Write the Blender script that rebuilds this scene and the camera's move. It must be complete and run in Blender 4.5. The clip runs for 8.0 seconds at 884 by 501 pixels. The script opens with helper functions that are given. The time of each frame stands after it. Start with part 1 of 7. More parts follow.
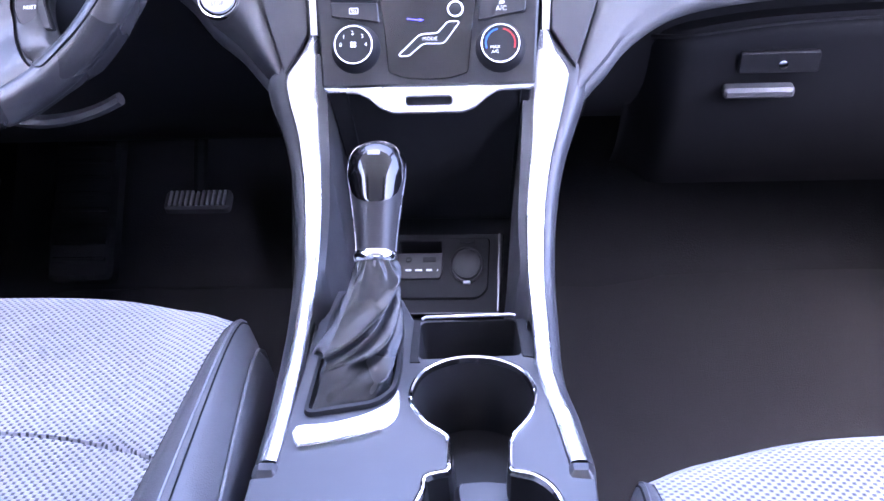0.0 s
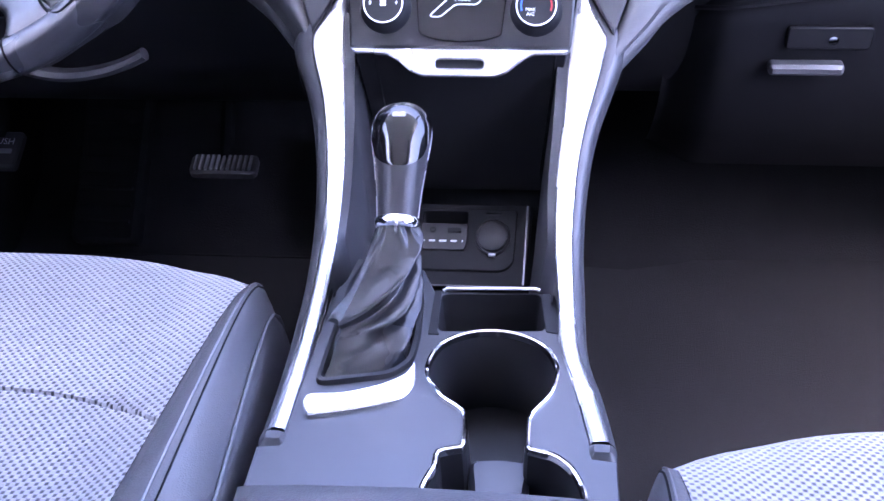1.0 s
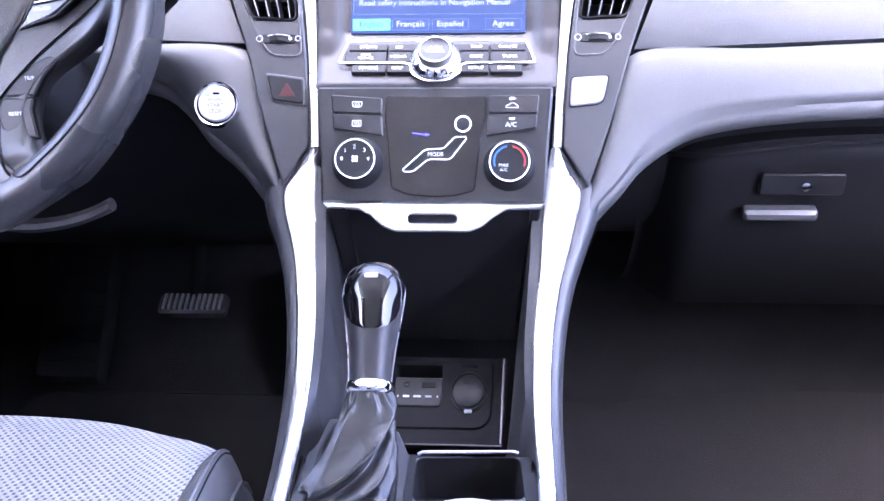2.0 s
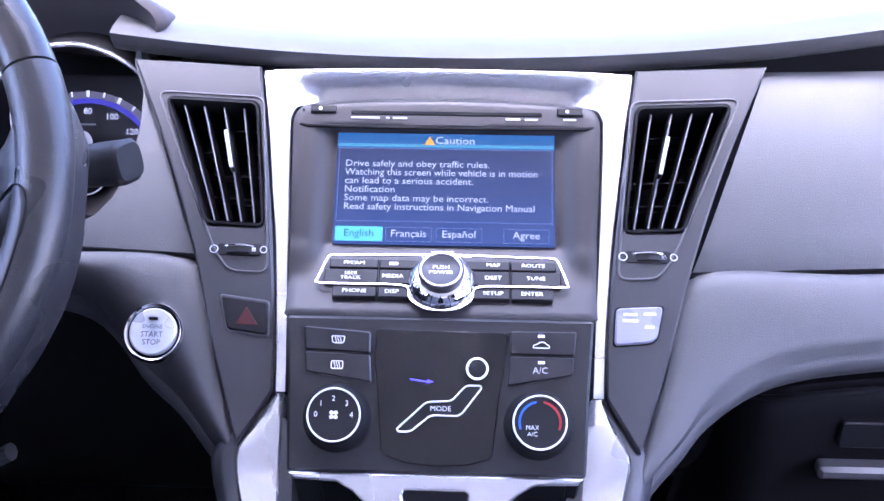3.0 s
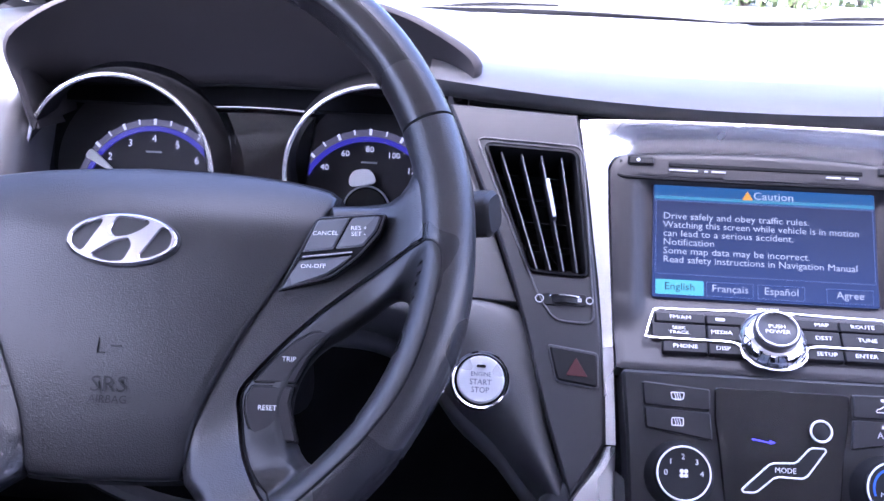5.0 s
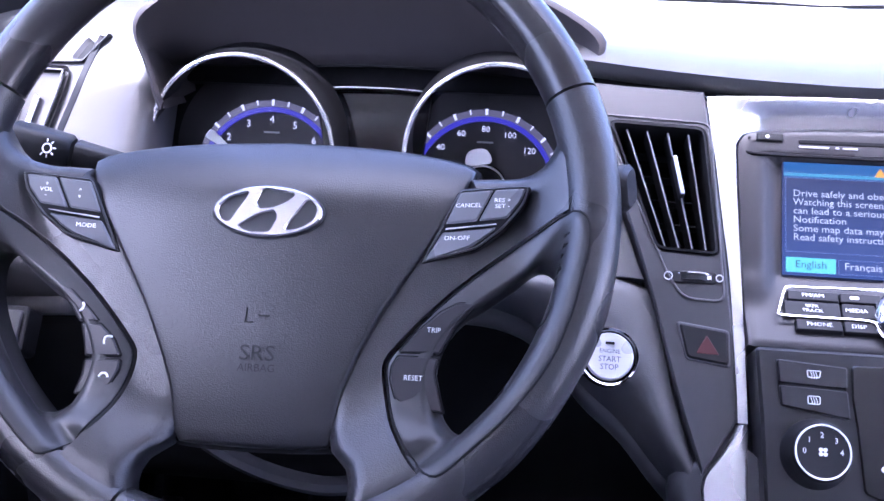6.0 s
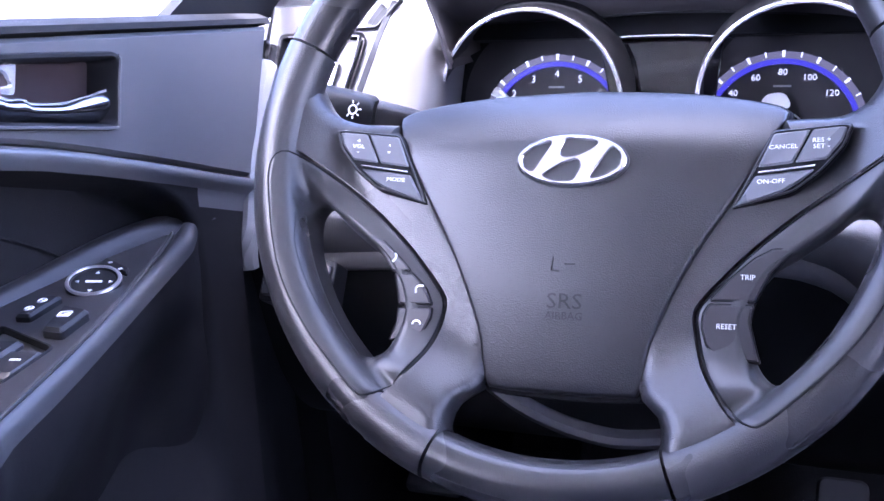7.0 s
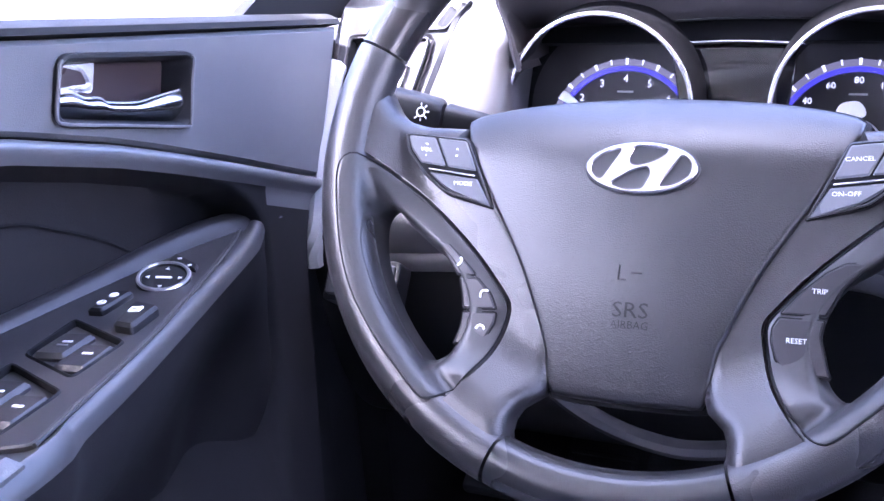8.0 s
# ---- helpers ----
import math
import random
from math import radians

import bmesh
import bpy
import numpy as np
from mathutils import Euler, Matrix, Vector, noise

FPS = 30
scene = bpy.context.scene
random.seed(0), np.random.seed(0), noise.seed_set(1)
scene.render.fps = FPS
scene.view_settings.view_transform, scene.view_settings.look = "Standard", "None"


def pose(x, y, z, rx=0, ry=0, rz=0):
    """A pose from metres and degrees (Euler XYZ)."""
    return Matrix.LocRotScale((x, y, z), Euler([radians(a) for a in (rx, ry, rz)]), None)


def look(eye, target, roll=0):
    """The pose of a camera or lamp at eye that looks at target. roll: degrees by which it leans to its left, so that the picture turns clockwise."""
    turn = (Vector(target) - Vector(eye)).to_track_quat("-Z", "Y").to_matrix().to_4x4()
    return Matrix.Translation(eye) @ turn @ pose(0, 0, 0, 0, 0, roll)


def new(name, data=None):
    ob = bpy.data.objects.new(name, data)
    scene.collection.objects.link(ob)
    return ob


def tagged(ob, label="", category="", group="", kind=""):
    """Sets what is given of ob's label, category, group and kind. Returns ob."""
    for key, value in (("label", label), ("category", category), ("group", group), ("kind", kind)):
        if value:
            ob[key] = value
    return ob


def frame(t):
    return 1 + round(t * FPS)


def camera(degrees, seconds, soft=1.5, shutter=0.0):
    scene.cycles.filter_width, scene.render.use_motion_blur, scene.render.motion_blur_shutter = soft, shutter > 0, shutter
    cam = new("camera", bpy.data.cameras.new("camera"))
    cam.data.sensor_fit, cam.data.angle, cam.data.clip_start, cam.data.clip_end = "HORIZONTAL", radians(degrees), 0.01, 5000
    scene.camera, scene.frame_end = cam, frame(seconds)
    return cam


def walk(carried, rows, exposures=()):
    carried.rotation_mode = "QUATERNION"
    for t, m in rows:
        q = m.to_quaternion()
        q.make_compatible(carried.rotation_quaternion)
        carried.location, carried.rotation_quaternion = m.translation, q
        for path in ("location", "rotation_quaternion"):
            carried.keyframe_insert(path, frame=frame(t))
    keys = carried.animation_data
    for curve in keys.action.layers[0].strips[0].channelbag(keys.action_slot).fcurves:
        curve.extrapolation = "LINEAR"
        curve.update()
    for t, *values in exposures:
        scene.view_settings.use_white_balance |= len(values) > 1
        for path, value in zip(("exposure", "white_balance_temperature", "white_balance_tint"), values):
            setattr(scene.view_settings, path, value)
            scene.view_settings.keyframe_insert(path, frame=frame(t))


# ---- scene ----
cam = camera(47.0, 8.0)
PATH = [
    (0, (0.062, -0.922, 0.884), (-0.057, 0.766, -0.182), -2.9),
    (0.5, (0.081, -0.9, 0.867), (-0.186, 0.743, -0.241), -3.6),
    (1, (0.067, -0.901, 0.857), (-0.116, 0.765, -0.234), -1.9),
    (1.5, (0.06, -0.902, 0.872), (-0.07, 0.806, -0.16), -1.2),
    (2, (0.065, -0.861, 0.884), (-0.072, 0.911, -0.033), -1.5),
    (2.2, (0.071, -0.817, 0.891), (-0.086, 0.978, 0.025), -1.8),
    (3.3, (0.01, -0.632, 0.862), (-0.033, 1.27, 0.243), 0.9),
    (3.5, (0.01, -0.633, 0.861), (-0.04, 1.265, 0.233), 0.8),
    (4, (-0.017, -0.639, 0.861), (-0.069, 1.241, 0.182), 1.1),
    (4.5, (-0.106, -0.648, 0.875), (-0.149, 1.221, 0.162), 2.1),
    (5, (-0.182, -0.654, 0.89), (-0.289, 1.242, 0.263), 2.1),
    (5.2, (-0.2, -0.657, 0.886), (-0.325, 1.246, 0.286), 1.9),
    (6.3, (-0.236, -0.664, 0.872), (-0.554, 1.197, 0.214), -0.5),
    (6.5, (-0.243, -0.665, 0.868), (-0.672, 1.171, 0.202), -2.6),
    (7, (-0.258, -0.671, 0.867), (-0.945, 1.078, 0.181), -4.6),
    (7.5, (-0.259, -0.67, 0.868), (-1.027, 1.04, 0.173), -5.0),
    (8, (-0.262, -0.671, 0.871), (-1.055, 1.033, 0.189), -4.4),
]
EXPOSURES = [(0.0, 5.74, 5350, 27), (0.5, 5.6, 5310, 28), (1.0, 5.5, 5280, 29), (1.5, 5.52, 5350, 28), (2.1, 5.8, 5600, 23), (3.3, 4.36, 5150, 29), (4.0, 4.18, 5170, 29), (5.0, 4.42, 5250, 29), (6.5, 4.89, 5200, 29), (7.0, 5.22, 5280, 29), (8.0, 5.53, 5400, 29)]
walk(cam, [(t, look(eye, target, roll)) for t, eye, target, roll in PATH], EXPOSURES)
# ---------- world, sun ----------
world = bpy.data.worlds.new("sky_world")
scene.world = world
world.use_nodes = True
wn = world.node_tree
sky = wn.nodes.new("ShaderNodeTexSky")
sky.sky_type, sky.sun_disc = "NISHITA", False
SUN_EL, SUN_ROT = radians(62), radians(182)
sky.air_density, sky.dust_density, sky.ozone_density = 0.45, 6.0, 0.0
sky.sun_elevation, sky.sun_rotation = SUN_EL, SUN_ROT
wn.links.new(sky.outputs[0], wn.nodes["Background"].inputs[0])
wn.nodes["Background"].inputs[1].default_value = 0.15
sun_data = bpy.data.lights.new("sun", "SUN")
sun_data.energy, sun_data.angle, sun_data.color = 2.2, radians(2), (1.0, 0.96, 0.9)
sun = new("sun", sun_data)
sun_dir = Vector((math.sin(SUN_ROT) * math.cos(SUN_EL), math.cos(SUN_ROT) * math.cos(SUN_EL), math.sin(SUN_EL)))
sun.matrix_world = look(sun_dir * 20, (0, 0, 0))


# ---------- materials ----------
def principled(name):
    m = bpy.data.materials.new(name)
    m.use_nodes = True
    return m, m.node_tree, m.node_tree.nodes["Principled BSDF"]


def surface(name, color, rough=0.5, metal=0.0, grain=900.0, bump=0.15, vary=0.12, cells=False, coat=0.0, spec=0.5, rough_vary=0.08):
    """Colour and gloss that vary at a coarse and a fine scale, with a fine relief."""
    m, t, b = principled(name)
    tc = t.nodes.new("ShaderNodeTexCoord")
    big = t.nodes.new("ShaderNodeTexNoise")
    big.inputs["Scale"].default_value, big.inputs["Detail"].default_value = 14.0, 2.5
    fine = t.nodes.new("ShaderNodeTexVoronoi" if cells else "ShaderNodeTexNoise")
    fine.inputs["Scale"].default_value = grain
    t.links.new(tc.outputs["Object"], big.inputs["Vector"])
    t.links.new(tc.outputs["Object"], fine.inputs["Vector"])
    ramp = t.nodes.new("ShaderNodeMapRange")
    ramp.inputs["From Min"].default_value, ramp.inputs["From Max"].default_value = 0.2, 0.8
    ramp.inputs["To Min"].default_value, ramp.inputs["To Max"].default_value = 1 - vary, 1 + vary
    t.links.new(big.outputs[0], ramp.inputs["Value"])
    mul = t.nodes.new("ShaderNodeVectorMath")
    mul.operation = "SCALE"
    mul.inputs[0].default_value = color
    t.links.new(ramp.outputs[0], mul.inputs["Scale"])
    t.links.new(mul.outputs[0], b.inputs["Base Color"])
    rr = t.nodes.new("ShaderNodeMapRange")
    rr.inputs["From Min"].default_value, rr.inputs["From Max"].default_value = 0.2, 0.8
    rr.inputs["To Min"].default_value, rr.inputs["To Max"].default_value = max(rough - rough_vary, 0.02), min(rough + rough_vary, 1)
    t.links.new(big.outputs[0], rr.inputs["Value"])
    t.links.new(rr.outputs[0], b.inputs["Roughness"])
    b.inputs["Metallic"].default_value = metal
    b.inputs["Coat Weight"].default_value = coat
    b.inputs["Specular IOR Level"].default_value = spec
    if bump > 0:
        bp = t.nodes.new("ShaderNodeBump")
        bp.inputs["Strength"].default_value, bp.inputs["Distance"].default_value = bump, 0.0006
        t.links.new(fine.outputs[0], bp.inputs["Height"])
        t.links.new(bp.outputs[0], b.inputs["Normal"])
    return m


LIT = 0.072   # lit displays against daylight


def glowing(name, color, strength):
    m, t, b = principled(name)
    b.inputs["Base Color"].default_value = (0.005, 0.005, 0.006, 1)
    b.inputs["Specular IOR Level"].default_value = 0.2
    b.inputs["Emission Color"].default_value = (*color, 1)
    b.inputs["Emission Strength"].default_value = strength * LIT
    b.inputs["Roughness"].default_value = 0.3
    return m


def woven_cloth(name, light, dark, pitch):
    """Knitted seat cloth: rows of small dark dots sunk between lighter loops."""
    m, t, b = principled(name)
    tc = t.nodes.new("ShaderNodeTexCoord")
    sep = t.nodes.new("ShaderNodeSeparateXYZ")
    t.links.new(tc.outputs["Object"], sep.inputs[0])

    def math_node(op, a, c=None):
        n = t.nodes.new("ShaderNodeMath")
        n.operation = op
        for i, v in enumerate((a, c)):
            if v is None:
                continue
            if isinstance(v, (int, float)):
                n.inputs[i].default_value = v
            else:
                t.links.new(v, n.inputs[i])
        return n.outputs[0]
    k = 2 * math.pi / pitch
    wob = t.nodes.new("ShaderNodeTexNoise")
    wob.inputs["Scale"].default_value = 40.0
    t.links.new(tc.outputs["Object"], wob.inputs["Vector"])
    shift = math_node("MULTIPLY", wob.outputs[0], 1.6)
    p = math_node("ADD", math_node("MULTIPLY", math_node("ADD", sep.outputs[0], sep.outputs[1]), k * 0.72), shift)
    q = math_node("ADD", math_node("MULTIPLY", math_node("SUBTRACT", sep.outputs[0], sep.outputs[1]), k * 0.72), shift)
    s = math_node("ADD", math_node("COSINE", p), math_node("COSINE", q))
    mr = t.nodes.new("ShaderNodeMapRange")
    mr.inputs["From Min"].default_value, mr.inputs["From Max"].default_value = -0.2, 1.1
    t.links.new(s, mr.inputs["Value"])
    big = t.nodes.new("ShaderNodeTexNoise")
    big.inputs["Scale"].default_value, big.inputs["Detail"].default_value = 9.0, 6.0
    t.links.new(tc.outputs["Object"], big.inputs["Vector"])
    mix = t.nodes.new("ShaderNodeMix")
    mix.data_type = "RGBA"
    mix.inputs[6].default_value, mix.inputs[7].default_value = (*light, 1), (*dark, 1)
    t.links.new(mr.outputs[0], mix.inputs[0])
    tone = t.nodes.new("ShaderNodeMapRange")
    tone.inputs["To Min"].default_value, tone.inputs["To Max"].default_value = 0.82, 1.18
    t.links.new(big.outputs[0], tone.inputs["Value"])
    sc = t.nodes.new("ShaderNodeVectorMath")
    sc.operation = "SCALE"
    t.links.new(mix.outputs[2], sc.inputs[0])
    t.links.new(tone.outputs[0], sc.inputs["Scale"])
    t.links.new(sc.outputs[0], b.inputs["Base Color"])
    bp = t.nodes.new("ShaderNodeBump")
    bp.inputs["Strength"].default_value, bp.inputs["Distance"].default_value, bp.invert = 0.6, 0.0012, True
    t.links.new(mr.outputs[0], bp.inputs["Height"])
    t.links.new(bp.outputs[0], b.inputs["Normal"])
    b.inputs["Roughness"].default_value = 0.9
    b.inputs["Sheen Weight"].default_value = 0.3
    return m


def window_glass(name):
    m = bpy.data.materials.new(name)
    m.use_nodes = True
    t = m.node_tree
    t.nodes.clear()
    out = t.nodes.new("ShaderNodeOutputMaterial")
    mix = t.nodes.new("ShaderNodeMixShader")
    fr = t.nodes.new("ShaderNodeFresnel")
    fr.inputs[0].default_value = 1.4
    tr = t.nodes.new("ShaderNodeBsdfTransparent")
    tr.inputs[0].default_value = (0.93, 0.96, 0.95, 1)
    gl = t.nodes.new("ShaderNodeBsdfGlossy")
    gl.inputs["Roughness"].default_value = 0.02
    t.links.new(fr.outputs[0], mix.inputs[0])
    t.links.new(tr.outputs[0], mix.inputs[1])
    t.links.new(gl.outputs[0], mix.inputs[2])
    t.links.new(mix.outputs[0], out.inputs[0])
    return m


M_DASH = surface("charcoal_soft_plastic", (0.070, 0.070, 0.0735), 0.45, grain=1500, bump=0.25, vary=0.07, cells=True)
M_TOP = surface("dash_top_plastic", (0.055, 0.055, 0.057), 0.42, grain=1200, bump=0.25, vary=0.08, cells=True)
M_CAP = surface("matt_sill_plastic", (0.022, 0.022, 0.0235), 0.7, grain=1200, bump=0.25, vary=0.08, cells=True, spec=0.1)
M_DARKCHROME = surface("dark_chrome", (0.34, 0.34, 0.36), 0.16, 1.0, grain=50, bump=0.0, vary=0.1, rough_vary=0.05)
M_PANEL = surface("smooth_charcoal_plastic", (0.038, 0.038, 0.041), 0.36, grain=2200, bump=0.08, vary=0.06, spec=0.45)
M_BLACK = surface("black_plastic", (0.012, 0.012, 0.0132), 0.5, grain=1800, bump=0.15, vary=0.15, spec=0.25)
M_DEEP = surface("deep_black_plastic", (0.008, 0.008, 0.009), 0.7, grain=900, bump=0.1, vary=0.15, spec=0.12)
M_HOOD = surface("black_matt_hood", (0.044, 0.040, 0.042), 0.75, grain=1200, bump=0.15, vary=0.12, spec=0.2)
M_MAT = surface("black_floor_mat", (0.017, 0.0165, 0.018), 0.9, grain=520, bump=0.9, vary=0.2, spec=0.2)
# near-black copy of the door plastic; shade low on the door as colour
M_DOORSHADE = surface("shaded_door_plastic", (0.013, 0.0125, 0.0135), 0.7, grain=1200, bump=0.2, vary=0.12, cells=True, spec=0.15)
M_MOULD = surface("moulded_black", (0.006, 0.006, 0.0065), 0.5, grain=900, bump=0.05, vary=0.1, spec=0.3)
M_DIAL = surface("dial_black", (0.03, 0.028, 0.03), 0.6, grain=1500, bump=0.05, vary=0.1, spec=0.3)
M_GLOSS = surface("gloss_black", (0.006, 0.006, 0.007), 0.08, grain=60, bump=0.01, vary=0.1, coat=0.1, rough_vary=0.03)
M_DISPLAY = surface("smoked_display_plastic", (0.007, 0.0065, 0.007), 0.22, grain=60, bump=0.0, vary=0.1, coat=0.1, rough_vary=0.04, spec=0.5)
M_HOTMARK = surface("bright_red_marking", (0.35, 0.02, 0.02), 0.45, grain=500, bump=0.0, vary=0.05)
M_SILVER = surface("silver_painted_trim", (0.78, 0.78, 0.80), 0.27, 0.92, grain=3500, bump=0.0, vary=0.04, rough_vary=0.02)
M_CHROME = surface("chrome", (0.82, 0.82, 0.84), 0.09, 1.0, grain=50, bump=0.0, vary=0.04, rough_vary=0.05)
M_BRIGHT = surface("bright_chrome", (0.88, 0.88, 0.9), 0.16, 0.75, grain=60, bump=0.0, vary=0.03, rough_vary=0.05)
M_SEAL = surface("pale_rubber", (0.24, 0.24, 0.25), 0.6, grain=900, bump=0.15, vary=0.08)
M_BTNTEXT = surface("blue_grey_marking", (0.03, 0.036, 0.10), 0.5, grain=500, bump=0.0, vary=0.05)
M_STRIP = surface("dim_silver_strip", (0.16, 0.16, 0.17), 0.4, 0.5, grain=800, bump=0.03, vary=0.06)
M_EDGE = surface("satin_silver_edge", (0.5, 0.5, 0.53), 0.3, 0.8, grain=800, bump=0.03, vary=0.06)
M_EMBLEM = surface("satin_chrome", (0.62, 0.60, 0.63), 0.2, 0.95, grain=800, bump=0.0, vary=0.06, rough_vary=0.03)
M_LEATHER = surface("wheel_leather", (0.024, 0.0232, 0.0248), 0.29, grain=1300, bump=0.2, vary=0.12, cells=True, spec=0.55)
M_SPOKE = surface("spoke_plastic", (0.029, 0.029, 0.0305), 0.35, grain=2600, bump=0.06, vary=0.05, spec=0.42, rough_vary=0.02)
M_INSERT = surface("smooth_rim_insert", (0.018, 0.018, 0.0195), 0.27, grain=2600, bump=0.03, vary=0.03, spec=0.5, rough_vary=0.01)
# pale bluish base colour stands in for sky reflected in the upper keys
M_KEYTOP = surface("sky_toned_key_plastic", (0.105, 0.108, 0.118), 0.26, grain=2600, bump=0.05, vary=0.05)
M_PAD = surface("airbag_cover_plastic", (0.0115, 0.0110, 0.0120), 0.34, grain=1200, bump=0.25, vary=0.07, cells=True, spec=0.6)
M_RIMTOP = surface("dark_lacquered_rim", (0.017, 0.0155, 0.0155), 0.27, grain=2600, bump=0.02, vary=0.08, spec=0.5, rough_vary=0.03)
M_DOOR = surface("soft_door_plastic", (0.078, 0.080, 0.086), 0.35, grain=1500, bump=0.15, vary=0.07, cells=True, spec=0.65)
M_RECESS_REFLECT = surface("brown_recess_and_reflection", (0.040, 0.028, 0.029), 0.3, grain=900, bump=0.02, vary=0.1, spec=0.5)
M_ARM = surface("dark_switch_plastic", (0.026, 0.0245, 0.0265), 0.42, grain=1600, bump=0.12, vary=0.08, spec=0.35)
M_CLIMATE = surface("satin_black_panel", (0.017, 0.0168, 0.0185), 0.34, grain=1800, bump=0.06, vary=0.1, spec=0.5)
M_FAINT = surface("faint_satin_line", (0.10, 0.10, 0.105), 0.35, 0.3, grain=800, bump=0.03, vary=0.06)
M_VINYL = surface("black_vinyl", (0.062, 0.062, 0.066), 0.4, grain=750, bump=0.3, vary=0.1, cells=True)
M_BOOT = surface("black_boot_leather", (0.014, 0.0142, 0.0160), 0.24, grain=1700, bump=0.12, vary=0.12, cells=True)
M_CARPET = surface("black_carpet", (0.016, 0.0155, 0.017), 0.95, grain=420, bump=1.0, vary=0.25, spec=0.1)
M_CLOTH = woven_cloth("grey_woven_cloth", (0.245, 0.245, 0.26), (0.055, 0.055, 0.065), 0.0048)
M_WHITE = surface("white_marking", (0.8, 0.8, 0.82), 0.5, grain=500, bump=0.0, vary=0.03)
M_PALEMARK = surface("pale_grey_marking", (0.55, 0.56, 0.6), 0.5, grain=500, bump=0.0, vary=0.05)
M_GREYMARK = surface("grey_marking", (0.35, 0.35, 0.37), 0.5, grain=500, bump=0.0, vary=0.05)
M_REDMARK = surface("red_marking", (0.052, 0.005, 0.006), 0.5, grain=500, bump=0.0, vary=0.05)
M_BLUEMARK = surface("blue_marking", (0.03, 0.12, 0.55), 0.45, grain=500, bump=0.0, vary=0.05)
M_BRUSH = surface("brushed_aluminium", (0.62, 0.63, 0.67), 0.3, 0.4, grain=2500, bump=0.12, vary=0.05)
M_LAMP = surface("indicator_lens", (0.24, 0.24, 0.3), 0.3, grain=900, bump=0.05, vary=0.06)
M_RUBBER = surface("pedal_rubber", (0.045, 0.045, 0.047), 0.55, grain=900, bump=0.3, vary=0.2)
M_CONS = surface("console_plastic", (0.042, 0.043, 0.048), 0.36, grain=2200, bump=0.08, vary=0.06, spec=0.45)
M_HEAD = surface("grey_headliner", (0.58, 0.58, 0.585), 0.95, grain=900, bump=0.6, vary=0.06, spec=0.1)
M_PAINT = surface("white_car_paint", (0.75, 0.75, 0.76), 0.25, grain=2500, bump=0.0, vary=0.03, coat=0.8)
M_GROUND = surface("pale_concrete", (0.48, 0.48, 0.47), 0.9, grain=60, bump=0.5, vary=0.18)
M_LEAF = surface("leaf_green", (0.09, 0.12, 0.035), 0.6, grain=30, bump=0.2, vary=0.35)
M_BARK = surface("bark", (0.12, 0.09, 0.06), 0.9, grain=60, bump=0.8, vary=0.3)
M_GLASS = window_glass("window_glass")
M_SCREEN = glowing("lit_screen_blue", (0.03, 0.05, 0.14), 1.0)
sct, scb = M_SCREEN.node_tree, M_SCREEN.node_tree.nodes["Principled BSDF"]
sc_co, sc_sep, sc_ramp = sct.nodes.new("ShaderNodeTexCoord"), sct.nodes.new("ShaderNodeSeparateXYZ"), sct.nodes.new("ShaderNodeValToRGB")
sct.links.new(sc_co.outputs["Generated"], sc_sep.inputs[0])
sct.links.new(sc_sep.outputs[2], sc_ramp.inputs[0])
sc_ramp.color_ramp.elements[0].color, sc_ramp.color_ramp.elements[1].color = (0.036, 0.062, 0.17, 1), (0.016, 0.024, 0.065, 1)
sct.links.new(sc_ramp.outputs[0], scb.inputs["Emission Color"])
M_TITLE = glowing("lit_title_bar", (0.018, 0.085, 0.20), 1.0)
M_TITLE2 = glowing("lit_title_edge", (0.05, 0.22, 0.30), 1.0)
M_LINE = glowing("lit_screen_line", (0.075, 0.11, 0.23), 1.0)
M_LETTER = glowing("lit_screen_letter", (0.50, 0.53, 0.62), 1.0)
M_KEY = glowing("lit_screen_key", (0.13, 0.5, 0.52), 1.0)
M_AMBER = glowing("lit_amber", (0.65, 0.3, 0.04), 1.0)
M_BLUELIT = glowing("lit_blue_line", (0.12, 0.1, 1.0), 1.2)
M_LED = glowing("lit_led", (0.75, 0.75, 1.0), 1.3)
M_DIALBLUE = glowing("lit_dial_blue", (0.035, 0.03, 0.24), 1.0)
M_SCALE = glowing("lit_scale_grey", (0.075, 0.07, 0.10), 1.0)
M_DIALWHITE = glowing("lit_dial_white", (0.5, 0.5, 0.62), 1.0)


# ---------- building helpers ----------
def smooth(a, b, t):
    t = max(0.0, min(1.0, (t - a) / (b - a)))
    return t * t * (3 - 2 * t)


def V(*a):
    return Vector(a)


def thing(name, loc, label, category, kind="", group=""):
    ob = new(name)
    ob.empty_display_size = 0.05
    ob.location = loc
    tagged(ob, label, category, group, kind)
    return ob


def root_of(ob):
    while ob.parent:
        ob = ob.parent
    return ob


def put_mesh(name, bm, material, sharp=38):
    bmesh.ops.recalc_face_normals(bm, faces=bm.faces)
    me = bpy.data.meshes.new(name)
    bm.to_mesh(me)
    bm.free()
    me.materials.append(material)
    me.polygons.foreach_set("use_smooth", [True] * len(me.polygons))
    me.set_sharp_from_angle(angle=radians(sharp))
    return me


def part(name, bm, material, parent, label="", frame_m=None, sharp=38):
    """One mesh under a thing or a part. frame_m: the frame in which the bmesh was drawn."""
    if frame_m is not None:
        bm.transform(frame_m)
    bm.transform(Matrix.Translation(-root_of(parent).location))
    ob = new(name, put_mesh(name, bm, material, sharp))
    ob.parent = parent
    if label:
        ob["label"] = label
    return ob


def single(name, bm, material, label, category, frame_m=None, kind="", group="", sharp=38):
    """A thing of one mesh."""
    if frame_m is not None:
        bm.transform(frame_m)
    return tagged(new(name, put_mesh(name, bm, material, sharp)), label, category, group, kind)


